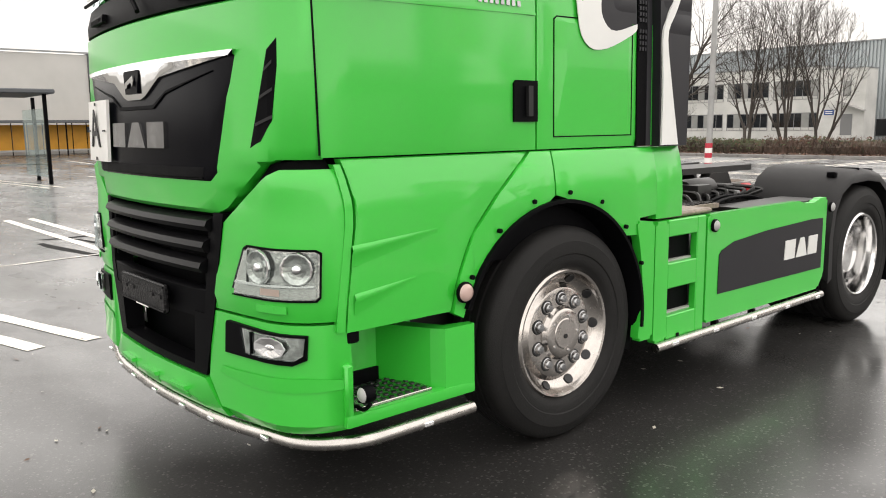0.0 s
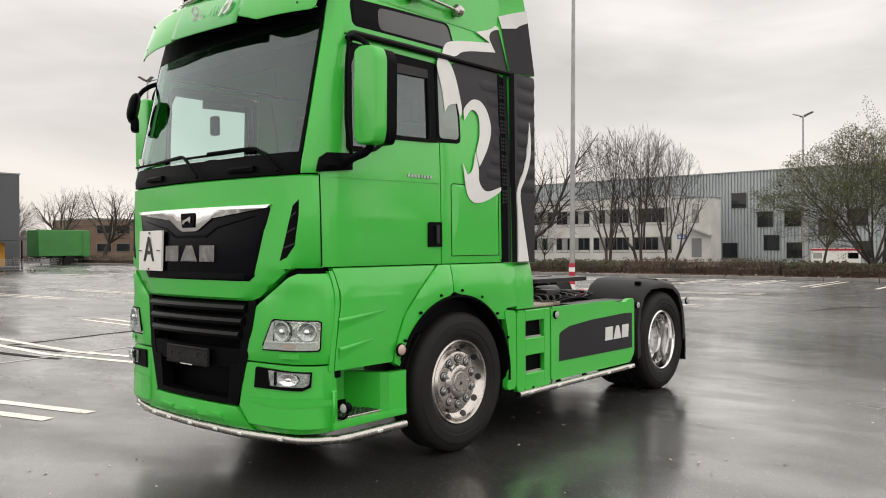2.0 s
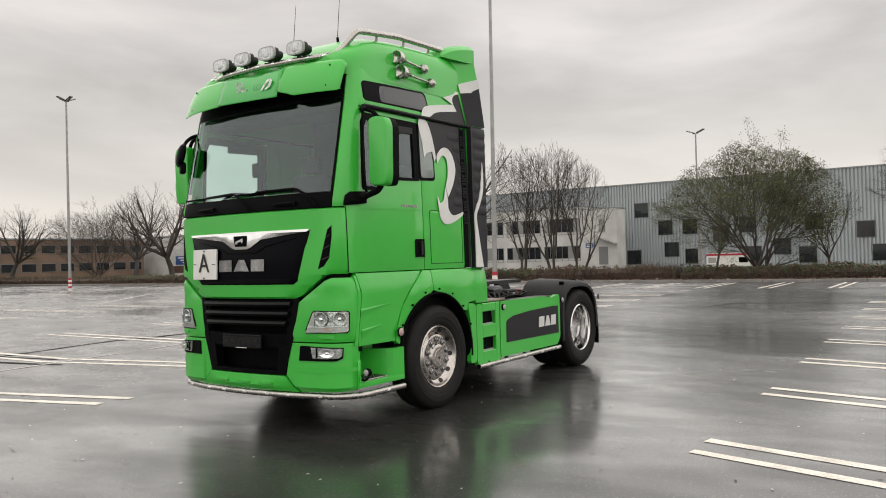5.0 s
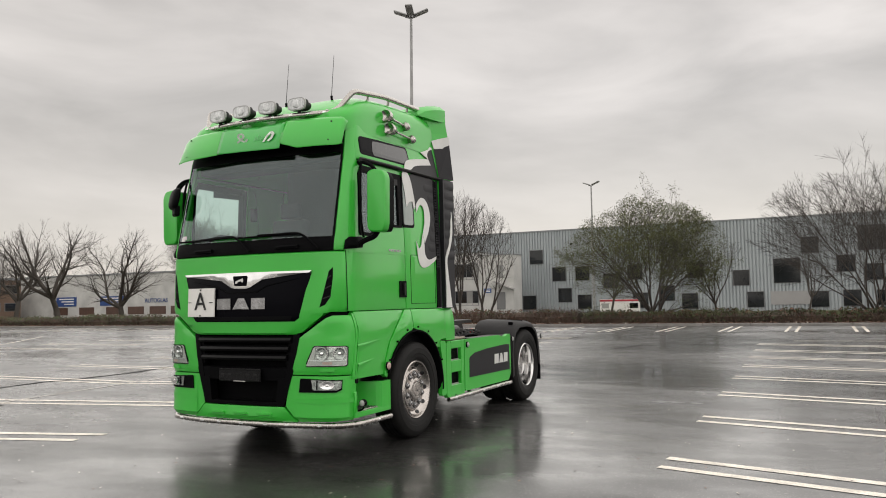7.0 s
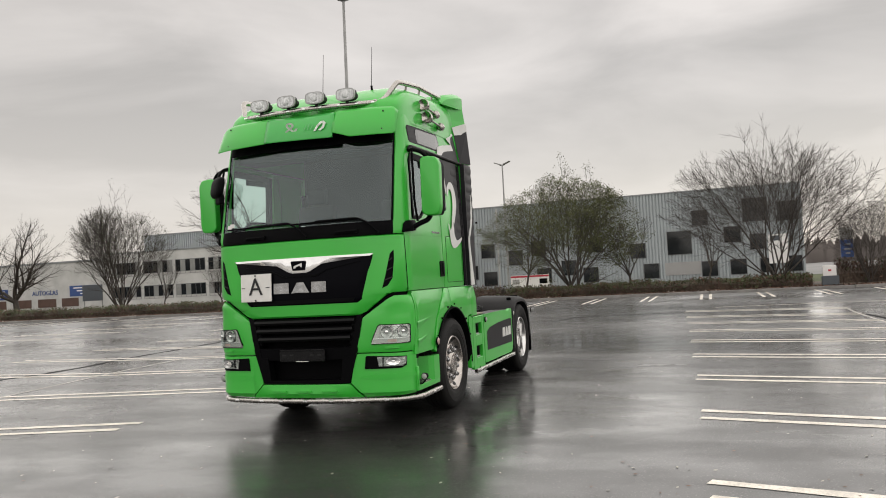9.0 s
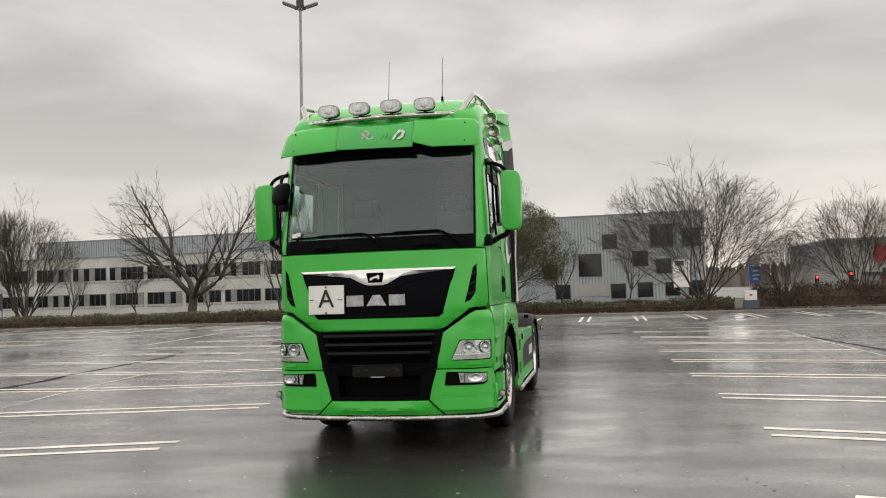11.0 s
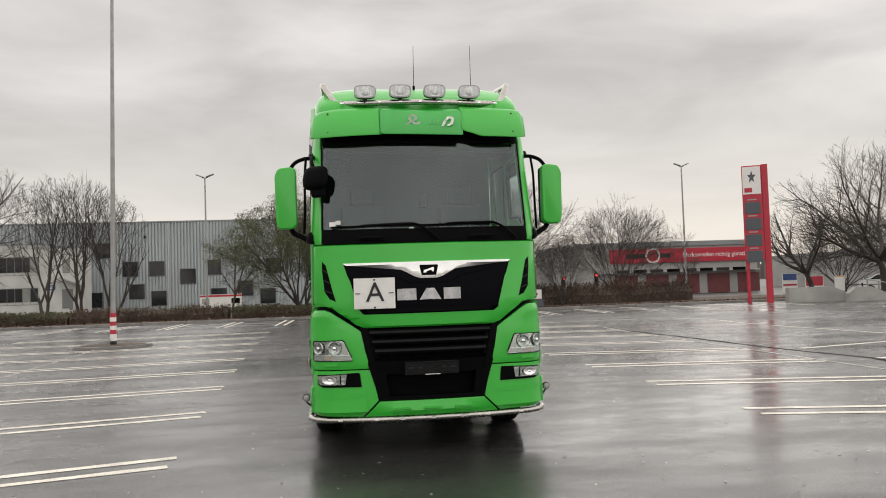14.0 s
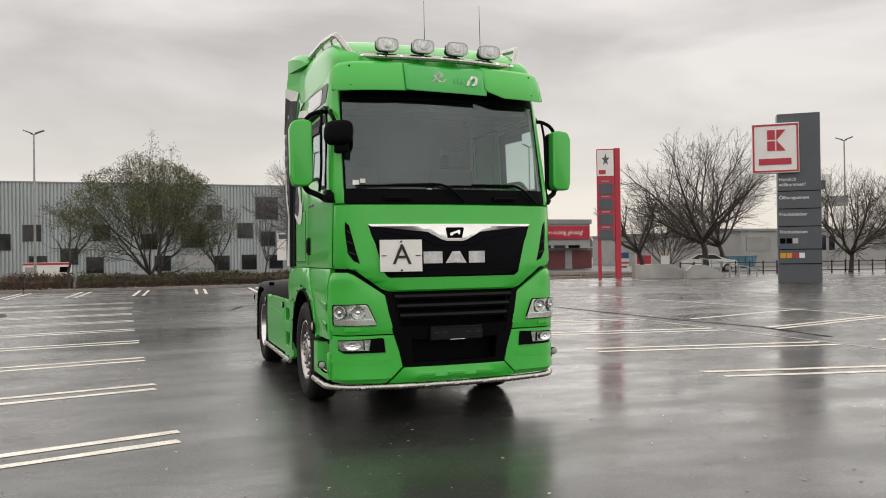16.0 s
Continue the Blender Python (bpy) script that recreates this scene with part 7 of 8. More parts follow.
for y, x, h in ((0.01, 0.735, 0.46), (-0.62, 0.72, 0.46)):
    bm = bmesh.new()
    rod(bm, (x, y, 3.74), (x - 0.01, y, 3.82), 0.014, seg=8)
    rod(bm, (x - 0.01, y, 3.82), (x + 0.03, y - 0.01, 3.82 + h), 0.0038, 0.0022, seg=6)
    part("antenna", bm, M_BLACK, truck, "thin whip antenna")
bm = bmesh.new()
rod(bm, (1.1, 0.72, 3.76), (1.1, 0.72, 3.86), 0.02, 0.012, seg=8)
part("antenna_stub", bm, M_BLACK, truck)

# air horns on the truck's left roof side
for x0, x1, z0, z1, dy in ((1.02, 1.50, 3.60, 3.565, 0.0), (1.06, 1.60, 3.455, 3.43, 0.02)):
    y = -1.125 - dy
    m = Matrix.Translation((x0, y, z0)) @ (Vector((x1, y + 0.01, z1)) - Vector((x0, y, z0))).to_track_quat("Z", "Y").to_matrix().to_4x4()
    L = (Vector((x1, y, z1)) - Vector((x0, y, z0))).length
    bm = bmesh.new()
    lathe(bm, [(0.0, 0.03), (0.03, 0.015), (0.062, -0.012), (0.068, -0.008), (0.068, 0.02), (0.060, 0.07), (0.030, 0.10), (0.013, 0.2), (0.011, L - 0.06), (0.012, L - 0.05), (0.045, L - 0.035), (0.05, L - 0.01), (0.045, L + 0.02), (0.015, L + 0.03), (0, L + 0.03)], m, 24)
    horn = part("air_horn", bm, M_STEEL, truck, "chrome air horn", smooth=40)
    for f in (0.14, L - 0.02):
        p = m @ Vector((0, 0, f))
        bm = bmesh.new()
        rod(bm, p, p + Vector((0, 0.10, -0.02)), 0.012, seg=8)
        part("bracket", bm, M_STEEL, horn)

# cabin seen through the glass
part("dashboard", prism(bmesh.new(), [(0.16, 1.6), (0.12, 2.14), (0.22, 2.19), (0.50, 2.17), (0.62, 2.08), (0.66, 1.6)], -1.05, 1.05, "y"), M_CABIN, truck, "dark grey dashboard")
slab("cab_floor", 0.25, 2.2, -1.1, 1.1, 1.46, 1.52, M_CABIN, truck)
slab("cabin_lining", 2.10, 2.19, -1.05, 1.05, 1.5, 3.6, M_CABINPALE, truck)
slab("headliner", 0.42, 2.15, -1.02, 1.02, 3.30, 3.34, M_CABINPALE, truck)
slab("storage_shelf", 0.40, 0.75, -0.98, 0.98, 3.02, 3.30, M_CABIN, truck)
slab("bunk", 1.55, 2.15, -1.02, 1.02, 1.9, 2.08, M_CABIN, truck)
for y in (-0.58, 0.58):
    seat = part("seat", box(bmesh.new(), 0.95, 1.45, y - 0.26, y + 0.26, 1.75, 1.95, 0.06, 3), M_CABIN, truck, smooth=40)
    bm = bmesh.new()
    box(bm, 0, 0.14, y - 0.25, y + 0.25, 0, 0.68, 0.05, 3)
    bm.transform(Matrix.Translation((1.38, 0, 1.92)) @ pose(0, 0, 0, 0, 10, 0))
    part("backrest", bm, M_CABIN, seat, smooth=40)
    bm = bmesh.new()
    box(bm, 1.50, 1.60, y - 0.14, y + 0.14, 2.60, 2.80, 0.04, 3)
    part("headrest", bm, M_CABIN, seat, smooth=40)
sw = bmesh.new()
m = Matrix.Translation((0.74, -0.58, 2.16)) @ pose(0, 0, 0, 0, -42, 0)
for i in range(32):
    a0, a1 = 2 * math.pi * i / 32, 2 * math.pi * (i + 1) / 32
    rod(sw, m @ Vector((0.225 * math.cos(a0), 0.225 * math.sin(a0), 0)), m @ Vector((0.225 * math.cos(a1), 0.225 * math.sin(a1), 0)), 0.017, seg=6, caps=False)
for a in (0, 2.2, -2.2):
    rod(sw, m @ Vector((0, 0, -0.03)), m @ Vector((0.21 * math.cos(a), 0.21 * math.sin(a), 0)), 0.02, seg=6)
part("steering_wheel", sw, M_CABIN, truck, smooth=50)
slab("cup", 0.28, 0.33, 0.10, 0.15, 2.18, 2.24, M_PLATE, truck, 0.01)
slab("mirror_toll_box", 0.14, 0.19, -0.02, 0.05, 2.42, 2.56, M_BLACK, truck, 0.01)
slab("sticker", 0.045, 0.05, 0.85, 0.90, 2.26, 2.30, M_PLATE, truck)
part("screen_sticker", sheet([(0.90, 2.245), (0.96, 2.245), (0.96, 2.29), (0.90, 2.29)], 0.001, 0.003, 1, 0), M_PLATE, truck, "small white sticker")

# entrance step, wheel arch and fender panels
for s in (-1, 1):
    f0, f1 = min(s * 1.13, s * 1.19), max(s * 1.13, s * 1.19)
    arc = [(1.50 + 0.665 * math.cos(a), 0.55 + 0.665 * math.sin(a)) for a in [math.pi - 0.30 - (math.pi - 0.62) * i / 18 for i in range(19)]]
    access = part("entry_panel", sheet(curvy([(0.278, 0.785), (0.80, 0.785), (0.835, 0.93), (0.92, 1.12), (1.08, 1.285), (1.31, 1.455), (0.278, 1.455)], 1.3), 0.0, 0.05, s, 0.008, side=True), M_GREEN, truck, smooth=40)
    for z, tip in ((1.095, 0.72), (0.905, 0.60)):
        bm = bmesh.new()
        rows = []
        for k in range(7):
            x = 0.30 + (tip - 0.30) * k / 6
            f = 1 - k / 6
            rows.append([bm.verts.new(skin(along(x, z), z + 0.055 * k / 6 + dz * (0.25 + 0.75 * f), 0.001 + dd * f, s)) for dz, dd in ((-0.055, 0.0), (-0.005, 0.004), (0.012, 0.012), (0.030, 0.0))])
        for a, b in zip(rows, rows[1:]):
            for k in range(3):
                bm.faces.new((a[k], b[k], b[k + 1], a[k + 1]))
        part("crease", bm, M_GREEN, access, smooth=60)
    part("seam_trim", sheet([(0.247, 0.79), (0.271, 0.79), (0.271, 1.435), (0.247, 1.435)], 0.004, 0.05, s, 0.006, side=True), M_GREEN, access, smooth=40)
    fend = [(0.81, 0.775), (0.845, 0.93), (0.93, 1.115), (1.09, 1.28), (1.322, 1.455), (1.455, 1.455), (1.455, 1.245)] + [p for p in arc[::-1] if p[0] < 1.45 and p[1] > 0.70]
    part("fender", sheet(fend, 0.016, 0.07, s, 0.014, side=True), M_GREEN, truck, smooth=45)
    back = [(1.465, 1.245), (1.465, 1.455), (2.285, 1.455), (2.285, 1.09), (2.14, 1.08), (2.12, 0.99)] + [p for p in arc if p[0] > 1.5 and p[1] > 0.97][::-1]
    part("fender", sheet(back, 0.016, 0.07, s, 0.014, side=True), M_GREEN, truck, smooth=45)
    part("fender", sheet([(2.295, 1.06), (2.295, 1.455), (2.54, 1.455), (2.545, 1.06)], 0.006, 0.06, s, 0.010, side=True), M_GREEN, truck, smooth=45)
    arch = bmesh.new()
    n = 30
    rows = []
    for i in range(n + 1):
        a = math.pi - 0.36 - (math.pi - 0.26) * i / n
        rows.append([arch.verts.new((1.50 + r * math.cos(a), s * y, 0.55 + r * math.sin(a))) for r, y in ((0.675, 1.185), (0.672, 1.210), (0.655, 1.210), (0.645, 1.18), (0.615, 0.80), (0.66, 0.80), (0.66, 1.12))])
    for a, b in zip(rows, rows[1:]):
        for i in range(7):
            arch.faces.new((a[i], a[(i + 1) % 7], b[(i + 1) % 7], b[i]))
    arch.faces.new(rows[0])
    arch.faces.new(rows[-1][::-1])
    ao = part("wheel_arch", arch, M_BLACK, truck, "black plastic wheel arch", smooth=40)
    for i in range(1, 8):
        a = math.pi - 0.2 - 0.36 * i
        bm = bmesh.new()
        rod(bm, (1.50 + 0.705 * math.cos(a), s * 1.195, 0.55 + 0.705 * math.sin(a)), (1.50 + 0.705 * math.cos(a), s * 1.212, 0.55 + 0.705 * math.sin(a)), 0.011, seg=8)
        part("screw", bm, M_BLACK, ao)
    # the side marker lamp in front of the wheel
    for x, z, r in ((0.855, 0.865, 0.047),):
        bm = bmesh.new()
        lathe(bm, [(r, 0), (r, 0.010), (r * 0.86, 0.014), (0, 0.014)], pose(x, s * 1.203, z, -90 * s, 0, 0), 20)
        lo = part("marker_lamp", bm, M_BLACK, truck, "round marker lamp", smooth=40)
        bm = bmesh.new()
        lathe(bm, [(r * 0.84, 0.012), (r * 0.76, 0.020), (r * 0.4, 0.026), (0, 0.027)], pose(x, s * 1.203, z, -90 * s, 0, 0), 20)
        part("lens", bm, M_MARKER, lo, smooth=60)
    # step box
    b0, b1 = min(s * 0.86, s * 1.19), max(s * 0.86, s * 1.19)
    step_ob = part("step_box", box(bmesh.new(), 0.245, 0.93, b0, b1, 0.40, 0.452, 0.012, 2), M_GREEN, truck, "green step well", smooth=40)
    slab("back_panel", 0.25, 0.80, min(s * 0.86, s * 0.89), max(s * 0.86, s * 0.89), 0.44, 0.80, M_GREEN, step_ob)
    bm = bmesh.new()
    prism(bm, [(0.60, s * 0.88), (0.72, s * 1.13), (0.76, s * 1.185), (0.925, s * 1.19), (0.925, s * 1.15), (0.80, s * 1.12), (0.68, s * 0.88)], 0.44, 0.715, "z")
    part("side_panel", bm, M_GREEN, step_ob)
    slab("front_edge", 0.245, 0.285, min(s * 1.08, s * 1.188), max(s * 1.08, s * 1.188), 0.44, 0.66, M_GREEN, step_ob, 0.01, smooth=40)
    tread = slab("tread_plate", 0.30, 0.70, min(s * 0.92, s * 1.165), max(s * 0.92, s * 1.165), 0.452, 0.466, M_STEEL, step_ob, 0.003, "perforated metal tread")
    for i in range(9):
        for k in range(6):
            bm = bmesh.new()
            lathe(bm, [(0.014, 0), (0.012, 0.004), (0.008, 0.004), (0, 0.002)], pose(0.325 + 0.043 * i, s * (0.938 + 0.041 * k), 0.466), 8)
            part("hole_rim", bm, M_INK, tread)
    slab("step_hook", 0.27, 0.33, min(s * 1.12, s * 1.17), max(s * 1.12, s * 1.17), 0.735, 0.785, M_BLACK, step_ob, 0.008)
    bm = bmesh.new()
    lathe(bm, [(0.0, -0.02), (0.034, -0.02), (0.038, 0.012), (0.034, 0.026), (0.0, 0.026)], pose(0.31, s * 1.235, 0.545, 0, -90, 0), 22)
    so = part("step_lamp", bm, M_BLACK, truck, "small round black lamp", smooth=40)
    bm = bmesh.new()
    lathe(bm, [(0.030, 0.026), (0.022, 0.034), (0, 0.036)], pose(0.31, s * 1.235, 0.545, 0, -90, 0), 22)
    part("lens", bm, M_LAMPGLASS, so, smooth=60)
    bm = bmesh.new()
    sweep(bm, rounded([(0.31, s * 1.1, 0.47), (0.32, s * 1.2, 0.465), (0.325, s * 1.235, 0.50)], 0.03), 0.009, 8)
    part("bracket", bm, M_BLACK, so)

# bumper tube
tube = bmesh.new()
sweep(tube, rounded([(0.90, -1.20, 0.338), (0.30, -1.20, 0.338), (0.12, -1.07, 0.338), (-0.005, -0.6, 0.338), (-0.035, 0.0, 0.338), (-0.005, 0.6, 0.338), (0.12, 1.07, 0.338), (0.30, 1.20, 0.338), (0.90, 1.20, 0.338)], 0.16, 6), 0.029, 12)
tube_ob = part("bumper_tube", tube, M_STEEL, truck, "stainless bumper tube", smooth=40)
for y in (-0.9, -0.55, -0.3, 0.0, 0.3, 0.55, 0.9):
    x = -0.035 + 0.14 * abs(y / 1.06) ** 2.2
    slab("marker_lamp", x - 0.036, x - 0.02, y - 0.025, y + 0.025, 0.33, 0.35, M_BULB, tube_ob, 0.004)
for s in (-1, 1):
    slab("marker_lamp", 0.60, 0.65, s * 1.225 - 0.01, s * 1.225 + 0.01, 0.328, 0.348, M_BULB, tube_ob, 0.004)
# plain masses added low under the chassis to keep sky light off the ground
slab("engine_sump", 0.62, 2.0, -0.42, 0.42, 0.33, 0.95, M_CHASSIS, truck, 0.05)
slab("underbody_blocker", 0.55, 4.4, -0.80, 0.80, 0.46, 0.72, M_CHASSIS, truck, 0.03)
slab("gearbox", 2.0, 3.2, -0.28, 0.28, 0.40, 0.9, M_CHASSIS, truck, 0.05)
slab("rear_axle", 5.02, 5.24, -0.85, 0.85, 0.40, 0.66, M_CHASSIS, truck, 0.05)
slab("under_bumper", 0.16, 0.9, -0.9, 0.9, 0.40, 0.52, M_BLACK, truck)

# chassis and side skirts
for s in (-1, 1):
    slab("frame_rail", 0.9, 5.75, min(s * 0.38, s * 0.46), max(s * 0.38, s * 0.46), 0.72, 1.0, M_CHASSIS, truck)
    f0, f1 = min(s * 1.15, s * 1.20), max(s * 1.15, s * 1.20)

    def skirt_panel(name, pts, holes=()):
        bm = bmesh.new()
        prism(bm, pts, f0, f1, "y")
        bmesh.ops.bevel(bm, geom=[e for e in bm.edges if abs(e.verts[0].co.y - e.verts[1].co.y) > 0.01], offset=0.02, segments=3, affect="EDGES", clamp_overlap=True)
        return part(name, bm, M_GREEN, truck, smooth=40)

    skirt_panel("skirt_front", [(2.13, 0.40), (2.265, 0.40), (2.265, 1.05), (2.10, 1.07), (2.12, 0.98), (2.15, 0.86), (2.165, 0.7)])
    sk = skirt_panel("step_skirt", [(2.275, 0.36), (2.40, 0.36), (2.40, 1.045), (2.275, 1.045)])
    slab("step_skirt_rear", 2.695, 2.785, f0, f1, 0.36, 1.045, M_GREEN, sk, 0.006)
    for z0, z1 in ((0.36, 0.50), (0.655, 0.80), (0.95, 1.045)):
        slab("step_bar", 2.40, 2.695, f0, f1, z0, z1, M_GREEN, sk, 0.006)
    slab("step_pocket", 2.39, 2.70, min(s * 0.95, s * 1.14), max(s * 0.95, s * 1.14), 0.4, 1.03, M_BLACK, sk)
    for z in (0.50, 0.80):
        slab("step_tread", 2.40, 2.695, min(s * 1.0, s * 1.16), max(s * 1.0, s * 1.16), z - 0.01, z + 0.012, M_SHED, sk)
    long_sk = skirt_panel("side_skirt", [(2.80, 0.39), (4.30, 0.39), (4.385, 0.49), (4.385, 1.045), (4.25, 1.045), (4.22, 1.02), (4.02, 1.02), (3.98, 1.045), (2.80, 1.045)])
    bm = bmesh.new()
    prism(bm, [(2.93, 0.55), (4.33, 0.54), (4.325, 0.90), (4.15, 0.905), (3.5, 0.885), (3.1, 0.855), (2.96, 0.815), (2.935, 0.79)], s * 1.20 - 0.002, s * 1.204, "y")
    part("dark_panel", bm, M_WRAP if s < 0 else M_GREEN, long_sk, "dark grey inlay" if s < 0 else "")
    for pts in () if s > 0 else (((3.76, 0.66), (3.77, 0.79), (3.915, 0.79), (3.905, 0.66)), ((3.93, 0.66), (3.985, 0.79), (4.04, 0.79), (4.085, 0.66)), ((4.10, 0.66), (4.11, 0.79), (4.245, 0.79), (4.235, 0.66))):
        pts = pts if s < 0 else [(8.0 - x, z) for x, z in pts][::-1]
        bm = bmesh.new()
        prism(bm, list(pts), s * 1.203, s * 1.209, "y")
        part("emblem_block", bm, M_WHITE, long_sk)
    tb = bmesh.new()
    sweep(tb, [(2.26, s * 1.225, 0.345), (4.30, s * 1.225, 0.355)], 0.027, 12)
    to = part("skirt_tube", tb, M_STEEL, truck, "stainless side tube", smooth=40)
    for x in (2.42, 2.85, 3.3, 3.75, 4.2):
        slab("marker_lamp", x - 0.03, x + 0.03, s * 1.252 - 0.006, s * 1.252 + 0.006, 0.34, 0.36, M_BULB, to, 0.003)
        slab("bracket", x + 0.08, x + 0.105, min(s * 1.165, s * 1.205), max(s * 1.165, s * 1.205), 0.34, 0.385, M_BLACK, to)
    for x, z, y in ((2.87, 0.975, 1.20), (4.44, 0.97, 1.20), (5.60, 0.955, 1.235)):
        bm = bmesh.new()
        lathe(bm, [(0.038, 0), (0.039, 0.012), (0.034, 0.018), (0, 0.019)], pose(x, s * y, z, -90 * s, 0, 0), 20)
        mo = part("marker_lamp", bm, M_BLACK, truck, "small round marker lamp", smooth=40)
        bm = bmesh.new()
        lathe(bm, [(0.033, 0.016), (0.026, 0.025), (0, 0.029)], pose(x, s * y, z, -90 * s, 0, 0), 20)
        part("lens", bm, M_LAMPGLASS, mo, smooth=60)
    # rear fender
    fd = bmesh.new()
    rows = []
    for x, z in ((4.47, 0.42), (4.46, 0.75), (4.50, 0.96), (4.60, 1.10), (4.76, 1.175), (5.09, 1.19), (5.34, 1.16), (5.50, 1.07), (5.60, 0.9), (5.64, 0.7), (5.65, 0.52)):
        dn = Vector((x - 5.06, 0, z - 0.5)).normalized() * 0.035
        rows.append([fd.verts.new((px, s * y, pz)) for px, y, pz in ((x, 0.55, z + 0.05), (x, 1.13, z + 0.03), (x, 1.185, z), (x, 1.20, z - 0.02), (x - dn.x * 1.8, 1.20, z - dn.z * 1.8), (x - dn.x, 1.15, z - dn.z), (x - dn.x, 0.55, z - dn.z + 0.04))])
    for a, b in zip(rows, rows[1:]):
        for i in range(7):
            fd.faces.new((a[i], a[(i + 1) % 7], b[(i + 1) % 7], b[i]))
    fd.faces.new(rows[0])
    fd.faces.new(rows[-1][::-1])
    fo = part("rear_fender", fd, M_ARCH, truck, "dusty black rear fender", smooth=40)
    for x in (4.66, 5.30):
        slab("hinge", x, x + 0.04, min(s * 1.06, s * 1.13), max(s * 1.06, s * 1.13), 1.165 if x < 5 else 1.185, 1.208, M_BLACK, fo, 0.008)
    slab("seam", 5.02, 5.03, min(s * 0.6, s * 1.15), max(s * 0.6, s * 1.15), 1.20, 1.226, M_BLACK, fo)
    slab("mud_flap", 5.63, 5.66, min(s * 0.60, s * 1.20), max(s * 0.60, s * 1.20), 0.27, 0.56, M_BLACK, fo)
    bm = bmesh.new()
    rod(bm, (2.6, s * 0.78, 0.70), (4.3, s * 0.78, 0.70), 0.30, seg=20)
    part("fuel_tank", bm, M_CHASSIS, truck, smooth=40)
slab("deck_plate", 2.55, 3.35, -0.95, 0.95, 1.03, 1.06, M_DECK, truck, label="grubby chequer plate deck")
for i in range(14):
    slab("deck_rib", 2.58 + 0.055 * i, 2.60 + 0.055 * i, -0.93, 0.93, 1.06, 1.068, M_CHASSIS, truck)
slab("battery_cover", 2.35, 2.9, -1.17, -0.86, 1.05, 1.078, M_DECK, truck, 0.01, "worn brown cover plate")
slab("cover_gap", 3.4, 4.4, -1.15, -0.85, 1.0, 1.03, M_CHASSIS, truck)
fw = bmesh.new()
pl = [(3.75 + 0.0, -0.42), (4.75, -0.42), (4.86, -0.30), (4.86, -0.12), (4.35, -0.05), (4.35, 0.05), (4.86, 0.12), (4.86, 0.30), (4.75, 0.42), (3.75, 0.42), (3.66, 0.3), (3.66, -0.3)]
prism(fw, pl, 1.20, 1.245, "z")
fifth = part("fifth_wheel", fw, M_CHASSIS, truck, "greasy black coupling plate")
for s in (-1, 1):
    bm = bmesh.new()
    prism(bm, [(3.95, 0.98), (4.5, 0.98), (4.35, 1.20), (4.1, 1.20)], s * 0.36, s * 0.44, "y")
    part("bracket", bm, M_CHASSIS, fifth)
for k, (x, y, z, l_, r_) in enumerate(((2.75, -0.55, 1.16, 0.62, 0.10), (2.75, 0.55, 1.16, 0.62, 0.10), (3.45, -0.62, 1.12, 0.34, 0.075), (3.45, 0.62, 1.12, 0.34, 0.075))):
    bm = bmesh.new()
    lathe(bm, [(0.0, 0.0), (r_ * 0.8, 0.0), (r_, 0.03), (r_, l_ - 0.03), (r_ * 0.8, l_), (0.0, l_)], pose(x, y, z, 0, 90, 0), 18)
    part("air_tank", bm, M_CHASSIS, truck, "black air tank behind the cab", smooth=40)
for k in range(10):
    x = 3.05 + 0.13 * k
    bm = bmesh.new()
    sweep(bm, rounded([(x, -0.9 + 0.03 * k, 1.02), (x + 0.04, -0.8, 1.09 + 0.012 * (k % 3)), (x + 0.12, -0.55 + 0.02 * k, 1.11), (x + 0.16, -0.3, 1.05)], 0.06, 3), 0.013, 6)
    part("pipe", bm, M_CHASSIS, truck, smooth=50)
for k, (x, y, w_) in enumerate(((3.62, -0.5, 0.10), (3.82, -0.62, 0.08), (4.02, -0.54, 0.12), (4.62, -0.55, 0.09), (3.3, -0.35, 0.14), (3.5, 0.1, 0.16))):
    slab("valve_block", x, x + w_, y - w_ * 0.6, y + w_ * 0.6, 1.0, 1.09 + 0.02 * (k % 3), M_CHASSIS, truck, 0.01)
slab("mount_plate", 3.7, 4.8, -0.5, 0.5, 0.97, 1.02, M_CHASSIS, truck)
bm = bmesh.new()
box(bm, 3.42, 3.60, -0.75, -0.45, 1.06, 1.16, 0.02, 2)
part("air_tank_cap", bm, M_CHASSIS, truck, smooth=40)
slab("release_handle", 4.30, 4.40, -0.62, -0.56, 1.05, 1.12, M_RED, truck, 0.015, "red release grip")
for k, (y, c_) in enumerate(((-0.35, M_BLACK), (-0.2, M_RED), (0.0, M_BLACK), (0.2, M_CHASSIS), (-0.5, M_BLACK))):
    bm = bmesh.new()
    sweep(bm, rounded([(2.27, y * 0.5, 1.7 - 0.05 * k), (2.5, y * 0.6, 1.45), (2.9, y, 1.14), (3.5, y * 1.2, 1.10 + 0.02 * k), (3.8, y * 1.5, 1.06)], 0.2, 5), 0.016, 8)
    part("air_hose", bm, c_, truck, "coiled air and power hose", smooth=50)
for k in range(5):
    bm = bmesh.new()
    sweep(bm, rounded([(3.3, -0.9 + 0.06 * k, 1.03), (3.6, -0.86 + 0.05 * k, 1.07 + 0.01 * k), (4.0, -0.8 + 0.06 * k, 1.06), (4.4, -0.7, 1.0)], 0.15, 4), 0.012, 6)
    part("cable", bm, M_BLACK, truck, smooth=50)
slab("rear_crossmember", 5.6, 5.75, -0.85, 0.85, 0.7, 0.9, M_CHASSIS, truck)
slab("axle_beam", 1.42, 1.56, -0.9, 0.9, 0.42, 0.56, M_CHASSIS, truck)
bm = bmesh.new()
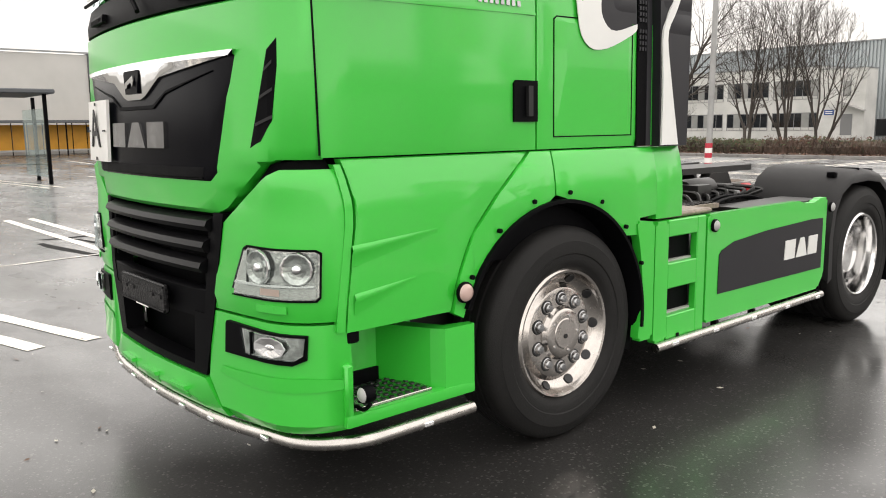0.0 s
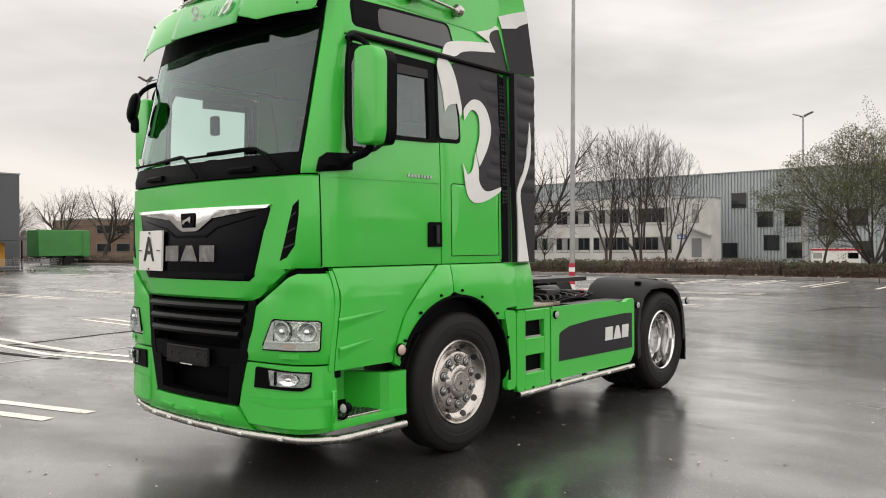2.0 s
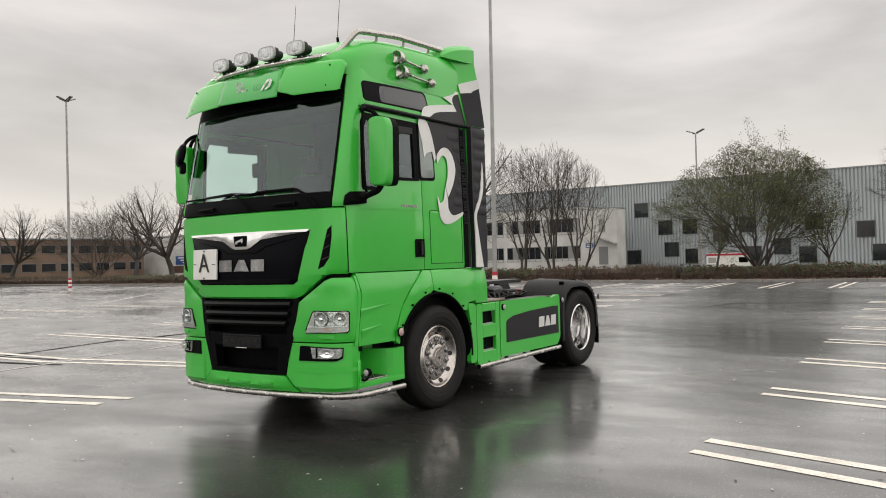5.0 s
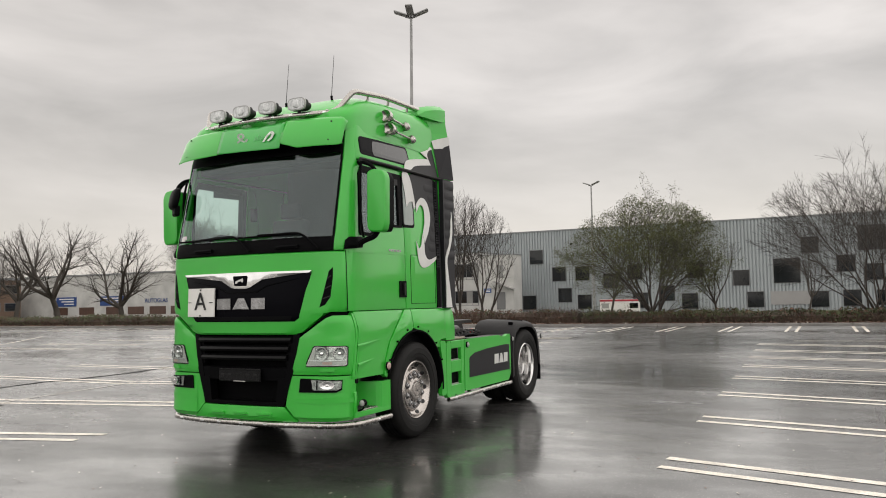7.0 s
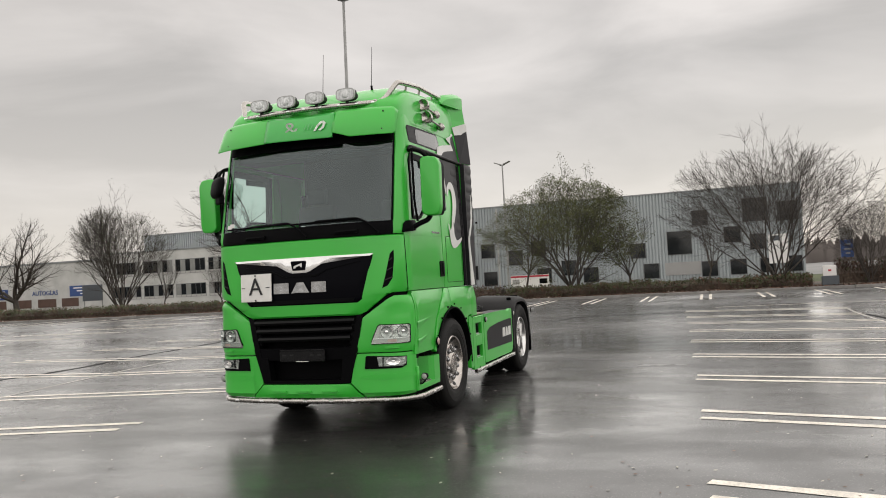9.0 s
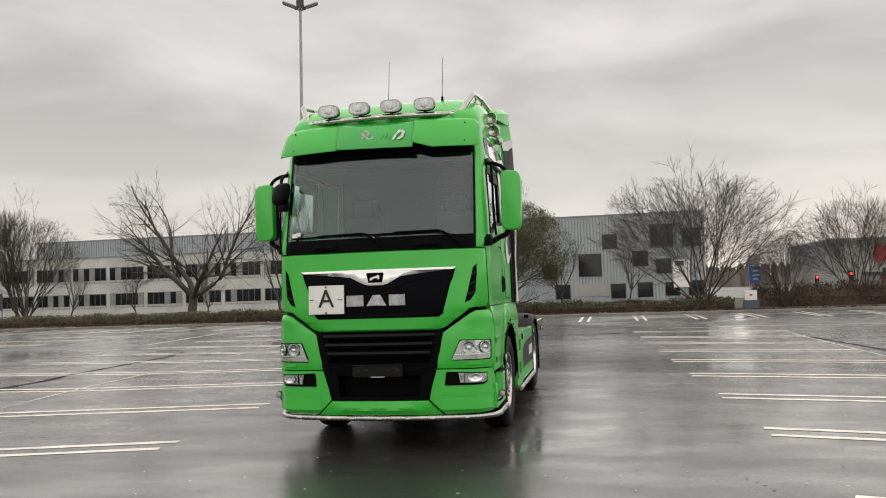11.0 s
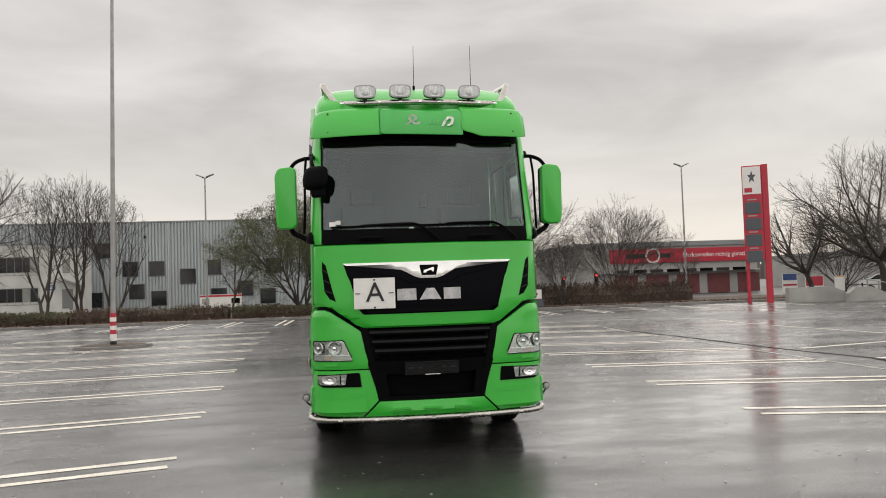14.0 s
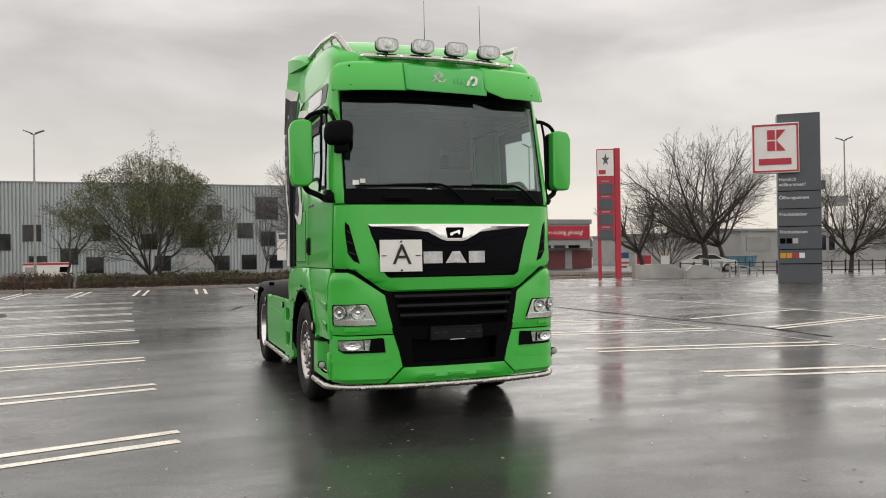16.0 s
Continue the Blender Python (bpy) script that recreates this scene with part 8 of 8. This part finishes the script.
rod(bm, (5.09, -0.9, 0.525), (5.09, 0.9, 0.525), 0.13, seg=16)
bmesh.ops.create_uvsphere(bm, u_segments=16, v_segments=10, radius=0.28, matrix=Matrix.Translation((5.09, 0, 0.525)))
part("rear_axle", bm, M_CHASSIS, truck, smooth=50)
for s in (-1, 1):
    slab("mud_brush", 2.05, 2.2, min(s * 0.8, s * 1.1), max(s * 0.8, s * 1.1), 0.33, 0.9, M_BLACK, truck)
    slab("leaf_spring", 0.75, 2.3, min(s * 0.42, s * 0.5), max(s * 0.42, s * 0.5), 0.60, 0.68, M_CHASSIS, truck)

# wheels
TYRE = [(0.315, -0.125), (0.36, -0.15), (0.43, -0.158), (0.49, -0.148), (0.515, -0.125), (0.523, -0.105), (0.525, -0.09), (0.525, -0.062), (0.513, -0.058), (0.513, -0.046), (0.525, -0.042), (0.525, -0.008), (0.513, -0.004), (0.513, 0.004), (0.525, 0.008),
        (0.525, 0.042), (0.513, 0.046), (0.513, 0.058), (0.525, 0.062), (0.525, 0.09), (0.523, 0.105), (0.515, 0.125), (0.505, 0.134), (0.49, 0.148), (0.46, 0.153), (0.455, 0.158), (0.43, 0.16), (0.395, 0.158), (0.39, 0.153), (0.36, 0.152), (0.335, 0.14), (0.318, 0.125), (0.30, 0.12), (0.30, -0.12), (0.315, -0.125)]


def wheel(x, s, rear):
    m = pose(x, s * 1.02, 0.541, -90 * s, 0, 0) @ Matrix.Diagonal((1.03, 1.03, 1, 1))
    bm = bmesh.new()
    lathe(bm, TYRE, m, 64)
    w = part("wheel", bm, M_RUBBER, truck, "worn black tyre on a polished rim", smooth=35)
    bm = bmesh.new()
    if not rear:
        prof = [(0.318, 0.118), (0.322, 0.128), (0.312, 0.138), (0.300, 0.134), (0.292, 0.118), (0.285, 0.10), (0.262, 0.078), (0.245, 0.072), (0.235, 0.08), (0.222, 0.098), (0.205, 0.103), (0.175, 0.105), (0.135, 0.105), (0.128, 0.113), (0.122, 0.127), (0.112, 0.133), (0.075, 0.134), (0.07, 0.138), (0.04, 0.138), (0.0, 0.14)]
    else:
        prof = [(0.318, 0.118), (0.322, 0.130), (0.310, 0.140), (0.298, 0.134), (0.290, 0.11), (0.282, 0.02), (0.275, -0.06), (0.24, -0.075), (0.18, -0.075), (0.165, -0.06), (0.16, 0.03), (0.145, 0.05), (0.10, 0.055), (0.0, 0.06)]
    lathe(bm, prof, m, 56)
    rim = part("rim", bm, M_CHROME if rear else M_WHEEL, w, "polished aluminium rim", smooth=35)
    for i in range(10):
        a = 2 * math.pi * (i + 0.5) / 10
        r, h0 = (0.172, 0.104) if not rear else (0.172, -0.07)
        bm = bmesh.new()
        lathe(bm, [(0.030, 0), (0.030, 0.005), (0.025, 0.007), (0.0245, 0.018), (0.018, 0.027), (0, 0.030)], m @ pose(r * math.cos(a), r * math.sin(a), h0), 12)
        part("wheel_nut", bm, M_EMBLEM, rim, smooth=40)
        # a flat dark disc paints the ring of shade round each nut
        bm = bmesh.new()
        lathe(bm, [(0.037, 0.0), (0.036, 0.0035), (0.030, 0.004), (0, 0.004)], m @ pose(r * math.cos(a), r * math.sin(a), h0), 14)
        part("nut_shade", bm, M_INK, rim, "dark disc standing for the shade round the nut")
    for i in range(10):
        a = 2 * math.pi * i / 10
        bm = bmesh.new()
        r, h0 = (0.268, 0.088) if not rear else (0.225, -0.073)
        tilt = pose(r * math.cos(a), r * math.sin(a), h0, 0, 0, math.degrees(a)) @ pose(0, 0, 0, 0, -42 if not rear else 0, 0)
        lathe(bm, [(0.026, 0.001), (0.024, 0.004), (0.019, 0.0045), (0, 0.0045)], m @ tilt, 14)
        part("hand_hole", bm, M_INK, rim, "dark round hole")
    if not rear:
        for i in range(5):
            a = 2 * math.pi * i / 5
            bm = bmesh.new()
            rod(bm, m @ Vector((0.092 * math.cos(a), 0.092 * math.sin(a), 0.132)), m @ Vector((0.092 * math.cos(a), 0.092 * math.sin(a), 0.138)), 0.007, seg=8)
            part("hub_bolt", bm, M_CHROME, rim)
        bm = bmesh.new()
        rod(bm, m @ Vector((0.0, -0.012, 0.137)), m @ Vector((0.0, -0.012, 0.143)), 0.012, seg=10)
        part("valve_cap", bm, M_INK, rim)
    if rear:
        bm = bmesh.new()
        lathe(bm, [(r, h - 0.335) for r, h in TYRE], m, 56)
        part("inner_tyre", bm, M_RUBBER, w, smooth=35)
    return w


for s in (-1, 1):
    wheel(1.58, s, False)
    wheel(5.135, s, True)
